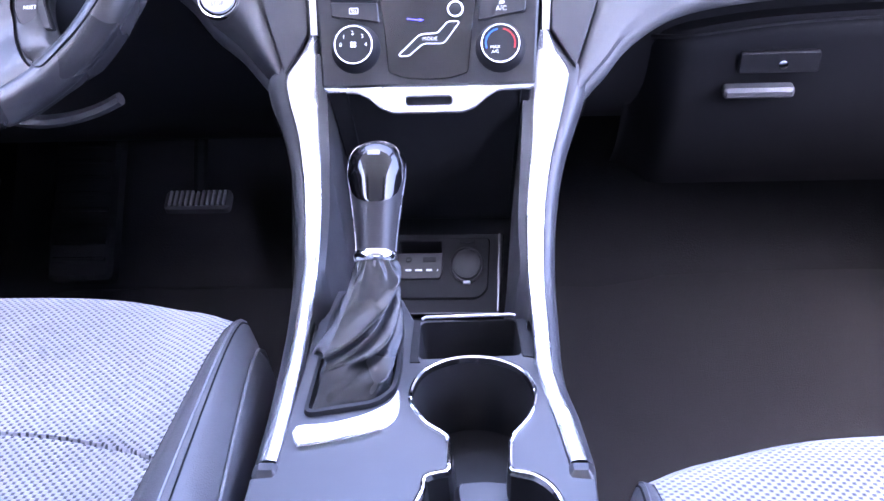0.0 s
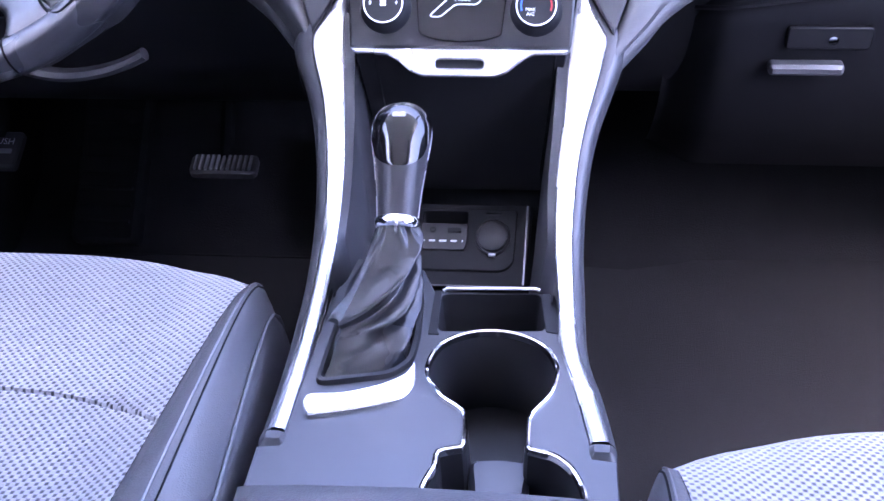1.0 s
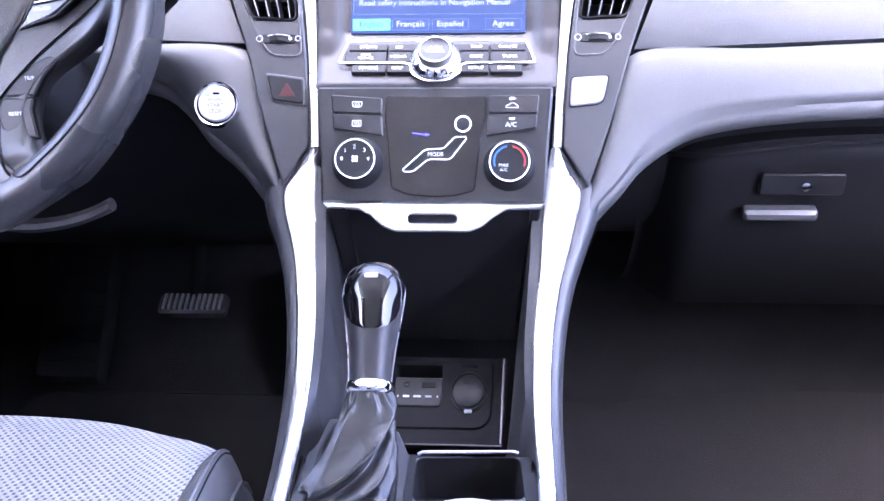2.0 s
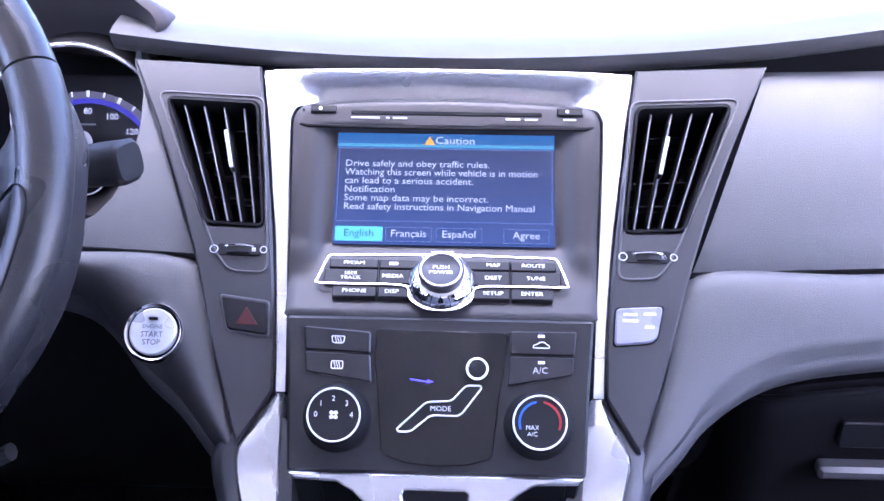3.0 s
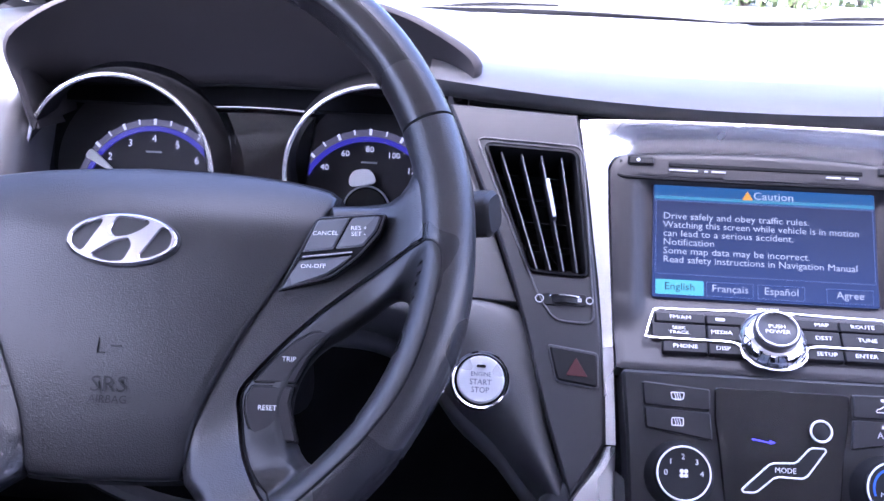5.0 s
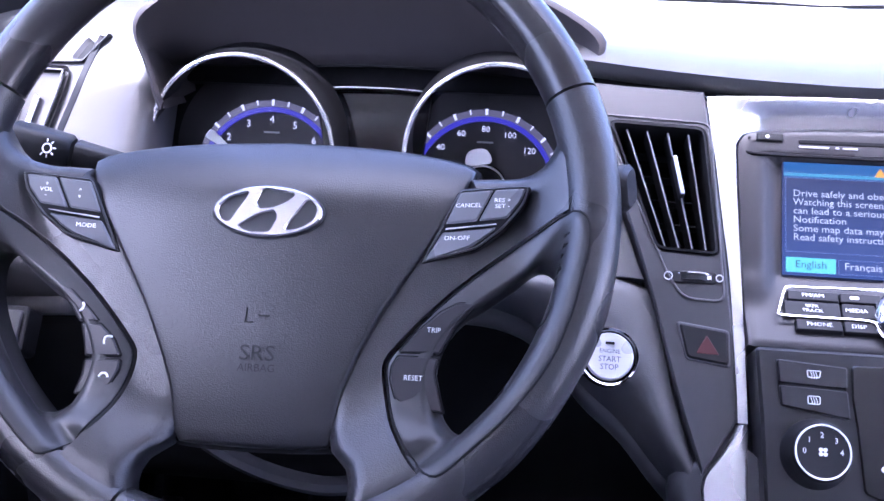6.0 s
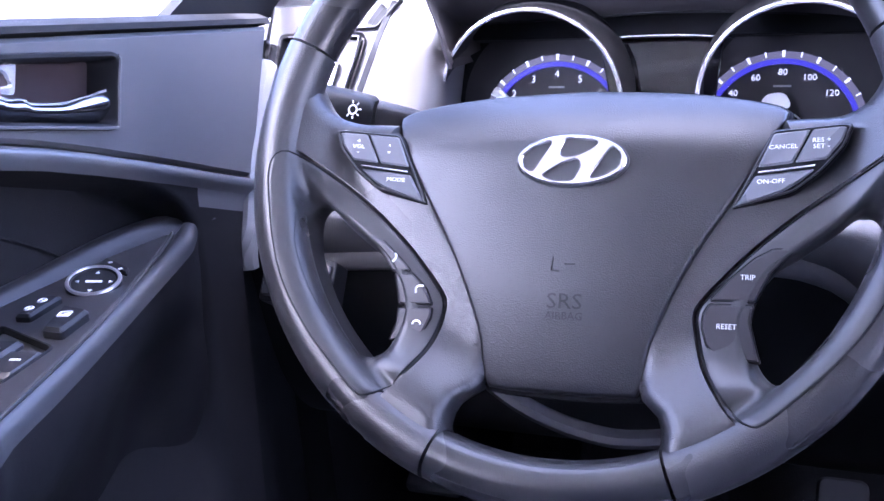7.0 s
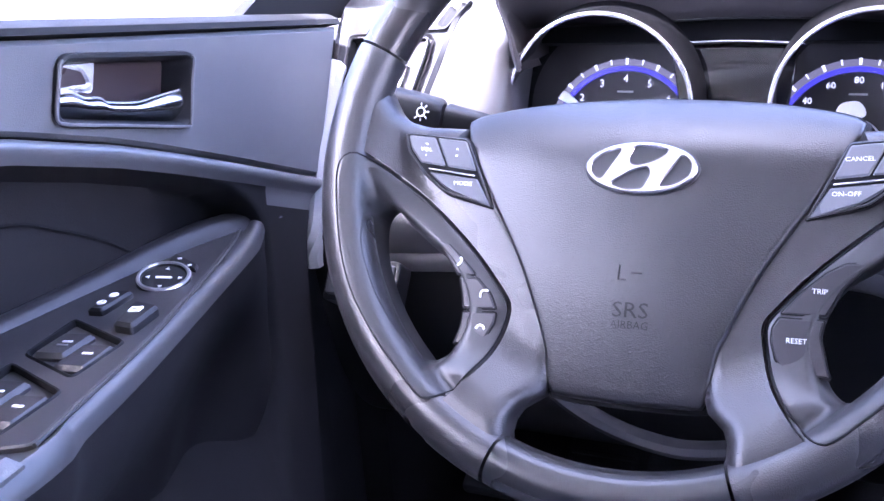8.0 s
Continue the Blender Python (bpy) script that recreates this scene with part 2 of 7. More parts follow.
def spl(pts, n, closed=False):
    """n points evenly along a smooth curve through pts."""
    P = [np.array(p, float) for p in pts]
    k = len(P)
    dense = []
    for i in range(k if closed else k - 1):
        p0, p1, p2, p3 = (P[(i - 1) % k], P[i], P[(i + 1) % k], P[(i + 2) % k]) if closed else (P[max(i - 1, 0)], P[i], P[i + 1], P[min(i + 2, k - 1)])
        for s in np.linspace(0, 1, 16, endpoint=False):
            dense.append(0.5 * (2 * p1 + (p2 - p0) * s + (2 * p0 - 5 * p1 + 4 * p2 - p3) * s * s + (3 * p1 - p0 - 3 * p2 + p3) * s ** 3))
    dense.append(P[0] if closed else P[-1])
    D = np.array(dense)
    d = np.concatenate([[0], np.cumsum(np.linalg.norm(np.diff(D, axis=0), axis=1))])
    at = np.linspace(0, d[-1], n + 1)[:-1] if closed else np.linspace(0, d[-1], n)
    return [tuple(np.interp(a, d, D[:, j]) for j in range(D.shape[1])) for a in at]


def poly(pts, n=0, r=0.0, seg=4):
    """A polygon with its corners rounded by r."""
    out, k = [], len(pts)
    for i in range(k):
        a, b, c = V(*pts[i - 1]), V(*pts[i]), V(*pts[(i + 1) % k])
        d1, d2 = a - b, c - b
        q = min(r, d1.length * 0.45, d2.length * 0.45)
        if q < 1e-6:
            out.append(tuple(b))
            continue
        s, e = b + d1.normalized() * q, b + d2.normalized() * q
        for j in range(seg + 1):
            t = j / seg
            out.append(tuple(s * (1 - t) ** 2 + b * 2 * t * (1 - t) + e * t * t))
    return out


def rrect(cx, cy, w, h, r, seg=4):
    return poly([(cx - w / 2, cy - h / 2), (cx + w / 2, cy - h / 2), (cx + w / 2, cy + h / 2), (cx - w / 2, cy + h / 2)], r=r, seg=seg)


def circle(cx, cy, rx, n=32, ry=None):
    ry = rx if ry is None else ry
    return [(cx + rx * math.cos(2 * math.pi * i / n), cy + ry * math.sin(2 * math.pi * i / n)) for i in range(n)]


def area2(p):
    return sum(p[i - 1][0] * p[i][1] - p[i][0] * p[i - 1][1] for i in range(len(p))) / 2


def inset(pts, d):
    """The closed outline moved inwards by d."""
    s = 1 if area2(pts) > 0 else -1
    out, k = [], len(pts)
    for i in range(k):
        a, b, c = V(*pts[i - 1]), V(*pts[i]), V(*pts[(i + 1) % k])
        n1, n2 = (b - a).normalized(), (c - b).normalized()
        n1, n2 = V(-n1.y, n1.x) * s, V(-n2.y, n2.x) * s
        m = n1 + n2
        m = m.normalized() if m.length > 1e-6 else n1
        out.append(tuple(b + m * d / max(m.dot(n1), 0.5)))
    return out


def ring(bm, pts, w=None):
    return [bm.verts.new((*p, w) if w is not None else p) for p in pts]


def skin(bm, a, b, closed=True):
    n = len(a)
    for i in range(n if closed else n - 1):
        j = (i + 1) % n
        bm.faces.new((a[i], a[j], b[j], b[i]))


def loft(bm, rings, closed=True, caps=(False, False)):
    rs = [ring(bm, r) for r in rings]
    for a, b in zip(rs, rs[1:]):
        skin(bm, a, b, closed)
    if caps[0]:
        bm.faces.new(rs[0])
    if caps[1]:
        bm.faces.new(rs[-1])
    return bm


def plate(outer, w=0.0, depth=0.004, bev=0.001, holes=(), bm=None):
    """A flat piece with bevelled edges: outline in its plane, front at w, going back by depth."""
    bm = bm or bmesh.new()
    edges, front = [], None
    for pts, sign in [(outer, 1)] + [(h, -1) for h in holes]:
        top = ring(bm, inset(pts, bev * sign), w)
        mid = ring(bm, pts, w - bev)
        low = ring(bm, pts, w - depth)
        skin(bm, top, mid)
        skin(bm, mid, low)
        front = front or top
        edges += [bm.edges.get((top[i - 1], top[i])) for i in range(len(top))]
    if holes or len(outer) > 24:
        bmesh.ops.triangle_fill(bm, use_beauty=True, use_dissolve=False, edges=edges)
    else:
        bmesh.ops.triangulate(bm, faces=[bm.faces.new(front)])
    return bm


def lathe(profile, n=32, bm=None, m=None, ry=1.0, closed=True):
    """A turned body: (radius, height) pairs round the local z axis."""
    bm = bm or bmesh.new()
    rs = []
    for r, h in profile:
        p = [V(r * math.cos(2 * math.pi * i / n), ry * r * math.sin(2 * math.pi * i / n), h) for i in range(n)]
        rs.append([bm.verts.new(m @ q if m is not None else q) for q in p])
    for a, b in zip(rs, rs[1:]):
        skin(bm, a, b)
    for k, r in ((0, rs[0]), (-1, rs[-1])):
        if closed and profile[k][0] > 1e-5:
            bm.faces.new(r)
    return bm


def tube(path, radius, seg=8, closed=False, bm=None, flat=1.0, up=(0, 0, 1)):
    """A bar along a path; flat: its height over its width."""
    bm = bm or bmesh.new()
    P = [V(*p) for p in path]
    k = len(P)
    rs = []
    for i in range(k):
        d = (P[(i + 1) % k] - P[i - 1]) if closed else (P[min(i + 1, k - 1)] - P[max(i - 1, 0)])
        d.normalize()
        s = d.cross(V(*up))
        s = s.normalized() if s.length > 1e-4 else d.cross(V(1, 0.1, 0)).normalized()
        u = s.cross(d)
        r = radius(i / (k - 1)) if callable(radius) else radius
        rs.append([bm.verts.new(P[i] + s * r * math.cos(2 * math.pi * j / seg) + u * r * flat * math.sin(2 * math.pi * j / seg)) for j in range(seg)])
    for a, b in zip(rs, rs[1:] + ([rs[0]] if closed else [])):
        skin(bm, a, b)
    if not closed:
        bm.faces.new(rs[0])
        bm.faces.new(rs[-1])
    return bm


def grid_between(curves, closed=False):
    """A sheet through a row of curves with equal numbers of points."""
    return loft(bmesh.new(), curves, closed=closed)


def words(name, body, size, at, w, frame_m, material, parent, align="CENTER", wide=1.0, turn=0.0, label=""):
    """Letters as a thin mesh on a surface."""
    cu = bpy.data.curves.new(name, "FONT")
    cu.body, cu.size, cu.align_x, cu.align_y, cu.resolution_u = body, size, align, "CENTER", 2
    ob = bpy.data.objects.new(name, cu)
    me = bpy.data.meshes.new_from_object(ob)
    bpy.data.objects.remove(ob)
    bm = bmesh.new()
    bm.from_mesh(me)
    bpy.data.meshes.remove(me)
    bm.transform(frame_m @ Matrix.Translation((at[0], at[1], w)) @ Matrix.Rotation(radians(turn), 4, "Z") @ Matrix.Diagonal((wide, 1, 1, 1)))
    return part(name, bm, material, parent, label)


def bars(spans, h, w, bm=None):
    """Plain bars for small print: (x, y, length) each."""
    bm = bm or bmesh.new()
    for x, y, l in spans:
        plate(rrect(x, y, l, h, h * 0.2, 1), w, 0.0006, 0.0001, bm=bm)
    return bm


def prints(name, spans, h, w, material, parent, frame_m):
    """Small print as plain bars, each a mesh of its own."""
    for span in spans:
        part(name, bars([span], h, w), material, parent, "", frame_m)


def lean_frame(x, y, z, lean):
    """x right, y up along a face that leans back, z out of the face towards the cabin."""
    a = radians(lean)
    return Matrix(((1, 0, 0, x), (0, math.sin(a), -math.cos(a), y), (0, math.cos(a), math.sin(a), z), (0, 0, 0, 1)))


STACK = lean_frame(0, 0, 0.65, 34)
# the driver's door and the dash end beside it hang a little nose-down against the centre of the dash
SIDE = Matrix.Translation((-0.6825, -0.181, 0.758)) @ Matrix.Rotation(radians(-3.1), 4, V(2.8, 0.9, 0.87).normalized()) @ Matrix.Translation((0.68, 0.2, -0.76))


def settle(ob):
    """Turn a finished thing into the lie of the driver's door side."""
    ob.matrix_world = SIDE @ Matrix.Translation(ob.location)


# ---------- car shell and outside ----------
def slab(x0, x1, y0, y1, z0, z1, bm=None):
    bm = bm or bmesh.new()
    q = [bm.verts.new((x, y, z)) for z in (z0, z1) for y in (y0, y1) for x in (x0, x1)]
    for f in ((0, 1, 3, 2), (4, 5, 7, 6), (0, 1, 5, 4), (2, 3, 7, 6), (0, 2, 6, 4), (1, 3, 7, 5)):
        bm.faces.new([q[i] for i in f])
    return bm


def sheet(curves, thick):
    """A sheet with thickness through rows of points."""
    bm = grid_between(curves)
    bmesh.ops.recalc_face_normals(bm, faces=bm.faces)
    bmesh.ops.solidify(bm, geom=list(bm.faces), thickness=thick)
    return bm


# floor pan with the toe board rising under the dash
floor_rows = [[(x, y, z + 0.004 * math.sin(x * 9)) for x in np.linspace(-0.74, 0.74, 20)] for y, z in
              ((-1.9, 0.03), (-1.0, 0.03), (0.1, 0.035), (0.32, 0.05), (0.42, 0.1), (0.62, 0.32), (0.7, 0.6))]
single("floor", sheet(floor_rows, 0.02), M_CARPET, "black carpeted car floor rising to the toe board", "floor", kind="structure")

# roof, pillars, rear wall, firewall
roof_rows = [[(x, y - (0.02 * (x / 0.62) ** 2 if y > -0.2 else 0), z - 0.10 * (abs(x) / 0.62) ** 3) for x in np.linspace(-0.74, 0.74, 20)] for y, z in
             ((-0.1, 1.2), (-0.4, 1.235), (-0.9, 1.25), (-1.4, 1.22), (-1.75, 1.14))]
single("ceiling", sheet(roof_rows, 0.02), M_HEAD, "pale grey fabric headliner over the cabin", "ceiling", kind="structure")
for nm, sx in (("wall_left", -1), ("wall_right", 1)):
    bm = bmesh.new()
    if sx < 0:
        slab(sx * 0.74, sx * 0.8, -1.9, 0.9, 0.0, 0.74, bm)
        slab(sx * 0.66, sx * 0.7, -1.9, -0.95, 0.74, 1.1, bm)
        slab(-0.739, -0.706, 0.12, 0.7, 0.0, 0.72, bm)
    else:
        # no passenger door: unseen opening added to let light in, sill height sets how much
        slab(0.74, 0.8, -1.9, -0.9, 0.0, 0.74, bm)
        slab(0.66, 0.7, -1.9, -0.95, 0.74, 1.1, bm)
        slab(0.74, 0.8, -0.9, 0.26, 0.0, 0.60, bm)
        slab(0.74, 0.8, 0.26, 0.9, 0.0, 0.74, bm)
    tube(spl([(sx * 0.73, 0.62, 0.76), (sx * 0.70, 0.3, 0.98), (sx * 0.650, -0.1, 1.13), (sx * 0.62, -0.5, 1.17), (sx * 0.58, -1.0, 1.18), (sx * 0.58, -1.75, 1.1)], 24), 0.04, 8, bm=bm)
    tube([(sx * 0.735, -0.85, 0.72), (sx * 0.66, -0.9, 0.95), (sx * 0.58, -0.95, 1.19)], 0.06, 8, bm=bm)
    tube([(sx * 0.735, -1.8, 0.72), (sx * 0.6, -1.72, 1.15)], 0.13, 8, bm=bm)
    single(nm, bm, M_DEEP, "dark inner body side with pillars and roof rail", "wall", kind="structure")
single("wall_rear", slab(-0.75, 0.75, -1.94, -1.9, 0.0, 1.12), M_DEEP, "dark rear cabin wall below the back window", "wall", kind="structure")
single("wall_front", slab(-0.78, 0.78, 0.72, 0.76, 0.0, 0.73), M_DEEP, "dark firewall behind the dashboard", "wall", kind="structure")

# windshield, set behind the dash top
ws_rows = [[(x * k, y - 0.16 * (x / 0.68) ** 2 * 0.6, z) for x in np.linspace(-0.68, 0.68, 16)] for y, z, k in
           ((0.86, 0.76, 1.05), (0.55, 0.93, 1.0), (0.22, 1.09, 0.93), (-0.08, 1.2, 0.86))]
wb = grid_between(ws_rows)
ws = single("window_1", wb, M_GLASS, "clear raked windshield glass above the dashboard", "window", kind="structure")
ws.data.flip_normals()
ws.visible_shadow = False

# cowl, bonnet and outside ground
bonnet_rows = [[(x, y, z - 0.10 * (abs(x) / 0.8) ** 4) for x in np.linspace(-0.86, 0.86, 18)] for y, z in
               ((0.93, 0.735), (1.2, 0.74), (1.6, 0.70), (2.0, 0.58), (2.12, 0.42))]
single("car_bonnet", sheet(bonnet_rows, 0.01), M_PAINT, "white painted car bonnet beyond the windshield", "car bonnet", kind="structure")
single("trim", slab(-0.8, 0.8, 0.75, 0.94, 0.70, 0.722), M_BLACK, "black plastic cowl under the wipers", "cowl", kind="structure")


def wiper(x0, x1, z0):
    w = thing("windshield_wiper", (x0, 0.86, 0.74), "black windshield wiper resting at the base of the glass", "wiper", group="wipers")
    arm = tube(spl([(x0, 0.885, 0.735), (x0 + (x1 - x0) * 0.3, 0.862, z0 + 0.012), (x0 + (x1 - x0) * 0.55, 0.86, z0 + 0.016)], 10), lambda s: 0.009 - 0.004 * s, 6)
    part("arm", arm, M_BLACK, w)
    blade = tube([(x0 + (x1 - x0) * s, 0.862 + 0.012 * abs(s - 0.5), z0 + 0.008 * math.sin(math.pi * s)) for s in np.linspace(0, 1, 14)], lambda s: 0.003 + 0.006 * math.sin(math.pi * s), 6)
    part("blade", blade, M_BLACK, w)
    part("pivot", lathe([(0.013, 0), (0.013, 0.016), (0.008, 0.02), (0, 0.021)], 16, m=Matrix.Translation((x0, 0.885, 0.728))), M_BLACK, w)


wiper(-0.42, 0.14, 0.757)
wiper(0.12, 0.62, 0.757)

gb = bmesh.new()
bmesh.ops.create_grid(gb, x_segments=40, y_segments=40, size=300)
for v in gb.verts:
    v.co.z = -0.32 + 0.05 * noise.noise(v.co * 0.05)
single("ground", gb, M_GROUND, "pale sunlit paved ground outside the car", "ground", kind="structure")


def tree(x, y, h, seed):
    rnd = random.Random(seed)
    t = thing("tree", (x, y, -0.35), "green leafy tree standing far beyond the car", "tree", group="trees outside")
    part("trunk", tube([(x, y, -0.35), (x + 0.1, y, h * 0.3), (x, y + 0.1, h * 0.6)], lambda s: 0.22 - 0.14 * s, 8), M_BARK, t)
    bm = bmesh.new()
    for _ in range(700):
        a, b, r = rnd.uniform(0, 6.28), rnd.uniform(-1, 1), rnd.uniform(0.35, 1) ** 0.6
        c = V(x + h * 0.36 * r * math.cos(a) * math.sqrt(1 - b * b), y + h * 0.36 * r * math.sin(a) * math.sqrt(1 - b * b), h * 0.62 + h * 0.36 * r * b)
        m = Matrix.Translation(c) @ Euler((rnd.uniform(0, 3), rnd.uniform(0, 3), rnd.uniform(0, 3))).to_matrix().to_4x4()
        s = rnd.uniform(0.18, 0.42)
        q = [bm.verts.new(m @ V(*p)) for p in ((-s, 0, 0), (0, -s * 0.5, 0.05), (s, 0, 0), (0, s * 0.5, 0.05))]
        bm.faces.new(q)
    part("crown", bm, M_LEAF, t)


for i, (x, y, h) in enumerate(((6.5, 26, 6.5), (10.5, 28, 8), (1.5, 38, 7), (15, 27, 7.5), (-14, 30, 7), (-6, 44, 8))):
    tree(x, y, h, i)


def shrub(x, y, r, seed):
    rnd = random.Random(seed)
    t = thing("shrub", (x, y, -0.32), "pale green leafy shrub beyond the bonnet", "shrub", group="shrubs outside")
    for k in range(3):
        part("stem", tube([(x + 0.04 * k, y, -0.34), (x + 0.2 * (k - 1), y + 0.05 * k, 0.1), (x + 0.4 * (k - 1), y + 0.1 * k, 0.5)], lambda s: 0.03 - 0.02 * s, 6), M_BARK, t)
    bm = bmesh.new()
    for _ in range(900):
        a, b, q = rnd.uniform(0, 6.28), rnd.uniform(-1, 1), rnd.uniform(0.2, 1) ** 0.5
        q *= 1 + 0.25 * noise.noise(V(math.cos(a) * 2, math.sin(a) * 2, b * 3 + seed))
        c = V(x + r * q * math.cos(a) * math.sqrt(1 - b * b), y + r * q * math.sin(a) * math.sqrt(1 - b * b), max(-0.31, r * 0.75 + r * q * b - 0.2))
        m = Matrix.Translation(c) @ Euler((rnd.uniform(0, 3), rnd.uniform(0, 3), rnd.uniform(0, 3))).to_matrix().to_4x4()
        s = rnd.uniform(0.05, 0.12)
        bm.faces.new([bm.verts.new(m @ V(*p)) for p in ((-s, 0, 0), (0, -s * 0.5, 0.02), (s, 0, 0), (0, s * 0.5, 0.02))])
    part("crown", bm, M_LEAF, t)


shrub(3.5, 16.3, 0.65, 21)
shrub(4.3, 16.3, 0.9, 22)
shrub(5.6, 17.0, 0.7, 23)


# ---------- dashboard ----------
dash = thing("dashboard", (0, 0.3, 0.03), "charcoal grey moulded dashboard under the windshield", "dashboard")


def lip(x):
    return 0.058 + 0.03 * max(0, abs(x) - 0.3), 0.769 + 0.26 * x * x


# padded top from the windshield to the rounded front lip
xs = list(np.linspace(-0.70, -0.563, 8)) + list(np.linspace(-0.545, -0.250, 14)) + list(np.linspace(-0.236, 0.70, 36))
prof = [(0.80, -0.012), (0.6, 0.0), (0.4, 0.012), (0.22, 0.014), (0.12, 0.011), (0.085, 0.007), (0.066, 0.0015), (0.059, -0.0022), (0.0605, -0.0075), (0.067, -0.0135), (0.078, -0.0165), (0.12, -0.018)]
rows = []
for y, dz in prof:
    rows.append([(x, y + lip(x)[0] - 0.058, (0.769 + 0.26 * x * x * (1 if y < 0.1 else 0.75 if y < 0.3 else 0.35)) + dz) for x in xs])
pad_bm = grid_between(rows)
under_hood = [f for f in pad_bm.faces if f.calc_center_median().x < -0.2362 and f.calc_center_median().y < 0.29]
bmesh.ops.delete(pad_bm, geom=under_hood, context="FACES")
part("top_pad", pad_bm, M_TOP, dash, "grainy charcoal dash top pad with rounded lip")


def face(top, bottom, material, name, label, rows_n=12, bulge=0.003, n=40, roll=0.0, recede=0.10, tuck=0.0):
    """A dash face between an upper and a lower edge, drawn in the leaning frame."""
    a, b = spl(top, n), spl(bottom, n)
    rs = []
    for k in range(rows_n + 1):
        t = k / rows_n
        edge = 0.0035 * (max(0, 0.06 - min(t, 1 - t)) / 0.06) ** 2
        rs.append([(p[0] + (q[0] - p[0]) * t, p[1] + (q[1] - p[1]) * t,
                    0.005 + bulge * 4 * t * (1 - t) - edge - tuck * max(0.0, (t - 0.4) / 0.6) ** 2 - recede * max(0, abs(p[0] + (q[0] - p[0]) * t) - 0.25) ** 2) for p, q in zip(a, b)])
    rs.insert(0, [(x, v, w - 0.012) for x, v, w in rs[0]])
    for k in range(1, 6):
        g = math.pi / 2 * k / 5
        rs.append([(q[0], q[1] - roll * math.sin(g), rs[rows_n + 1][i][2] - roll * (1 - math.cos(g)) - 0.012 * (roll == 0) * k / 5) for i, q in enumerate(b)])
    last = rs[-1]
    rs.append([(x, v + 0.01, w - 0.03) for x, v, w in last])
    return part(name, grid_between(rs), material, dash, label, STACK)


face([(0.2215, 0.129), (0.4, 0.135), (0.69, 0.15)], [(0.1665, -0.0165), (0.40, -0.006), (0.69, 0.012)], M_DASH, "upper_panel", "smooth charcoal upper dash panel", bulge=0.006)
ARCH_R = [(0.131, -0.158), (0.141, -0.145), (0.155, -0.130), (0.177, -0.104), (0.218, -0.079), (0.282, -0.067), (0.38, -0.060), (0.52, -0.052), (0.69, -0.04)]
face([(0.128, -0.1385), (0.1445, -0.086), (0.1655, -0.0205), (0.28, -0.0155), (0.45, -0.007), (0.69, 0.008)], ARCH_R, M_DASH, "lower_panel", "charcoal lower dash panel curving over the footwell", bulge=0.004, roll=0.012, n=60)
ARCH_L = [(-x, v) for x, v in ARCH_R[:4]] + [(-0.203, -0.082), (-0.226, -0.054), (-0.252, -0.036), (-0.3, -0.030), (-0.45, -0.034), (-0.66, -0.045)]
face([(-0.128, -0.1385), (-0.1445, -0.086), (-0.1655, -0.0155), (-0.28, -0.0105), (-0.45, -0.007), (-0.66, -0.002)], ARCH_L, M_DASH, "lower_panel", "charcoal lower dash panel curving over the footwell", bulge=0.004, roll=0.012, n=60, tuck=0.024)
# driver's upper face with the opening for the instruments
hole = spl([(-0.2240, 0.15), (-0.2150, 0.115), (-0.2150, 0.07), (-0.226, 0.03), (-0.25, 0.008), (-0.29, 0.001), (-0.55, 0.001)], 30)
outer = [(-0.1665, -0.0115), (-0.2215, 0.127), (-0.2225, 0.150)] + hole + [(-0.55, -0.003), (-0.45, -0.003), (-0.28, -0.0065)]
part("upper_panel", plate(outer, 0.006, 0.03, 0.0006), M_DASH, dash, "smooth charcoal upper dash panel beside the instruments", STACK)

# the dash end, curving down from the top beside the instruments and turning in behind the dial ring
bow = spl([(0.46, 0.786), (0.34, 0.790), (0.25, 0.792), (0.18, 0.792), (0.14, 0.790), (0.118, 0.786), (0.104, 0.779), (0.094, 0.769), (0.080, 0.747), (0.062, 0.717), (0.044, 0.687), (0.026, 0.657), (0.008, 0.627), (-0.002, 0.610)], 34)
turn_in = [(0.004, 0.0006), (0.0085, 0.003), (0.0125, 0.008), (0.0150, 0.016), (0.0160, 0.030), (0.0160, 0.060)]
end_rows = []
for y, z in bow:
    e = max(0.0, min(1.0, (0.790 - z) / 0.02))
    row = [(x, y + 0.06 * max(0, -0.64 - x), z - 0.10 * max(0, -0.64 - x) + 0.0015 * math.sin((x + 0.70) / 0.15 * math.pi)) for x in np.linspace(-0.70, -0.553, 12)]
    end_rows.append(row + [(-0.553 + dx * (0.3 + 0.7 * e), y + dy * e, z) for dx, dy in turn_in])
part("dash_end", grid_between(end_rows), M_PANEL, dash, "charcoal dash end curving down from the top", sharp=60)

# instrument hood: a lip that arches over the dials, its dark underside and its back
CX = -0.380
LIP = spl([(-0.5285, 0.068, 0.728), (-0.5300, 0.062, 0.742), (-0.5318, 0.060, 0.756), (-0.5355, 0.059, 0.768), (-0.5400, 0.059, 0.783), (-0.5365, 0.059, 0.797), (-0.5190, 0.060, 0.811), (-0.4900, 0.061, 0.825), (-0.4400, 0.063, 0.838), (-0.3800, 0.068, 0.843),
           (-0.3200, 0.074, 0.837), (-0.2640, 0.078, 0.8225), (-0.2350, 0.074, 0.8105), (-0.2110, 0.068, 0.7965), (-0.2040, 0.065, 0.7870), (-0.2060, 0.066, 0.7790), (-0.2130, 0.072, 0.7710), (-0.2180, 0.085, 0.7600)], 72)
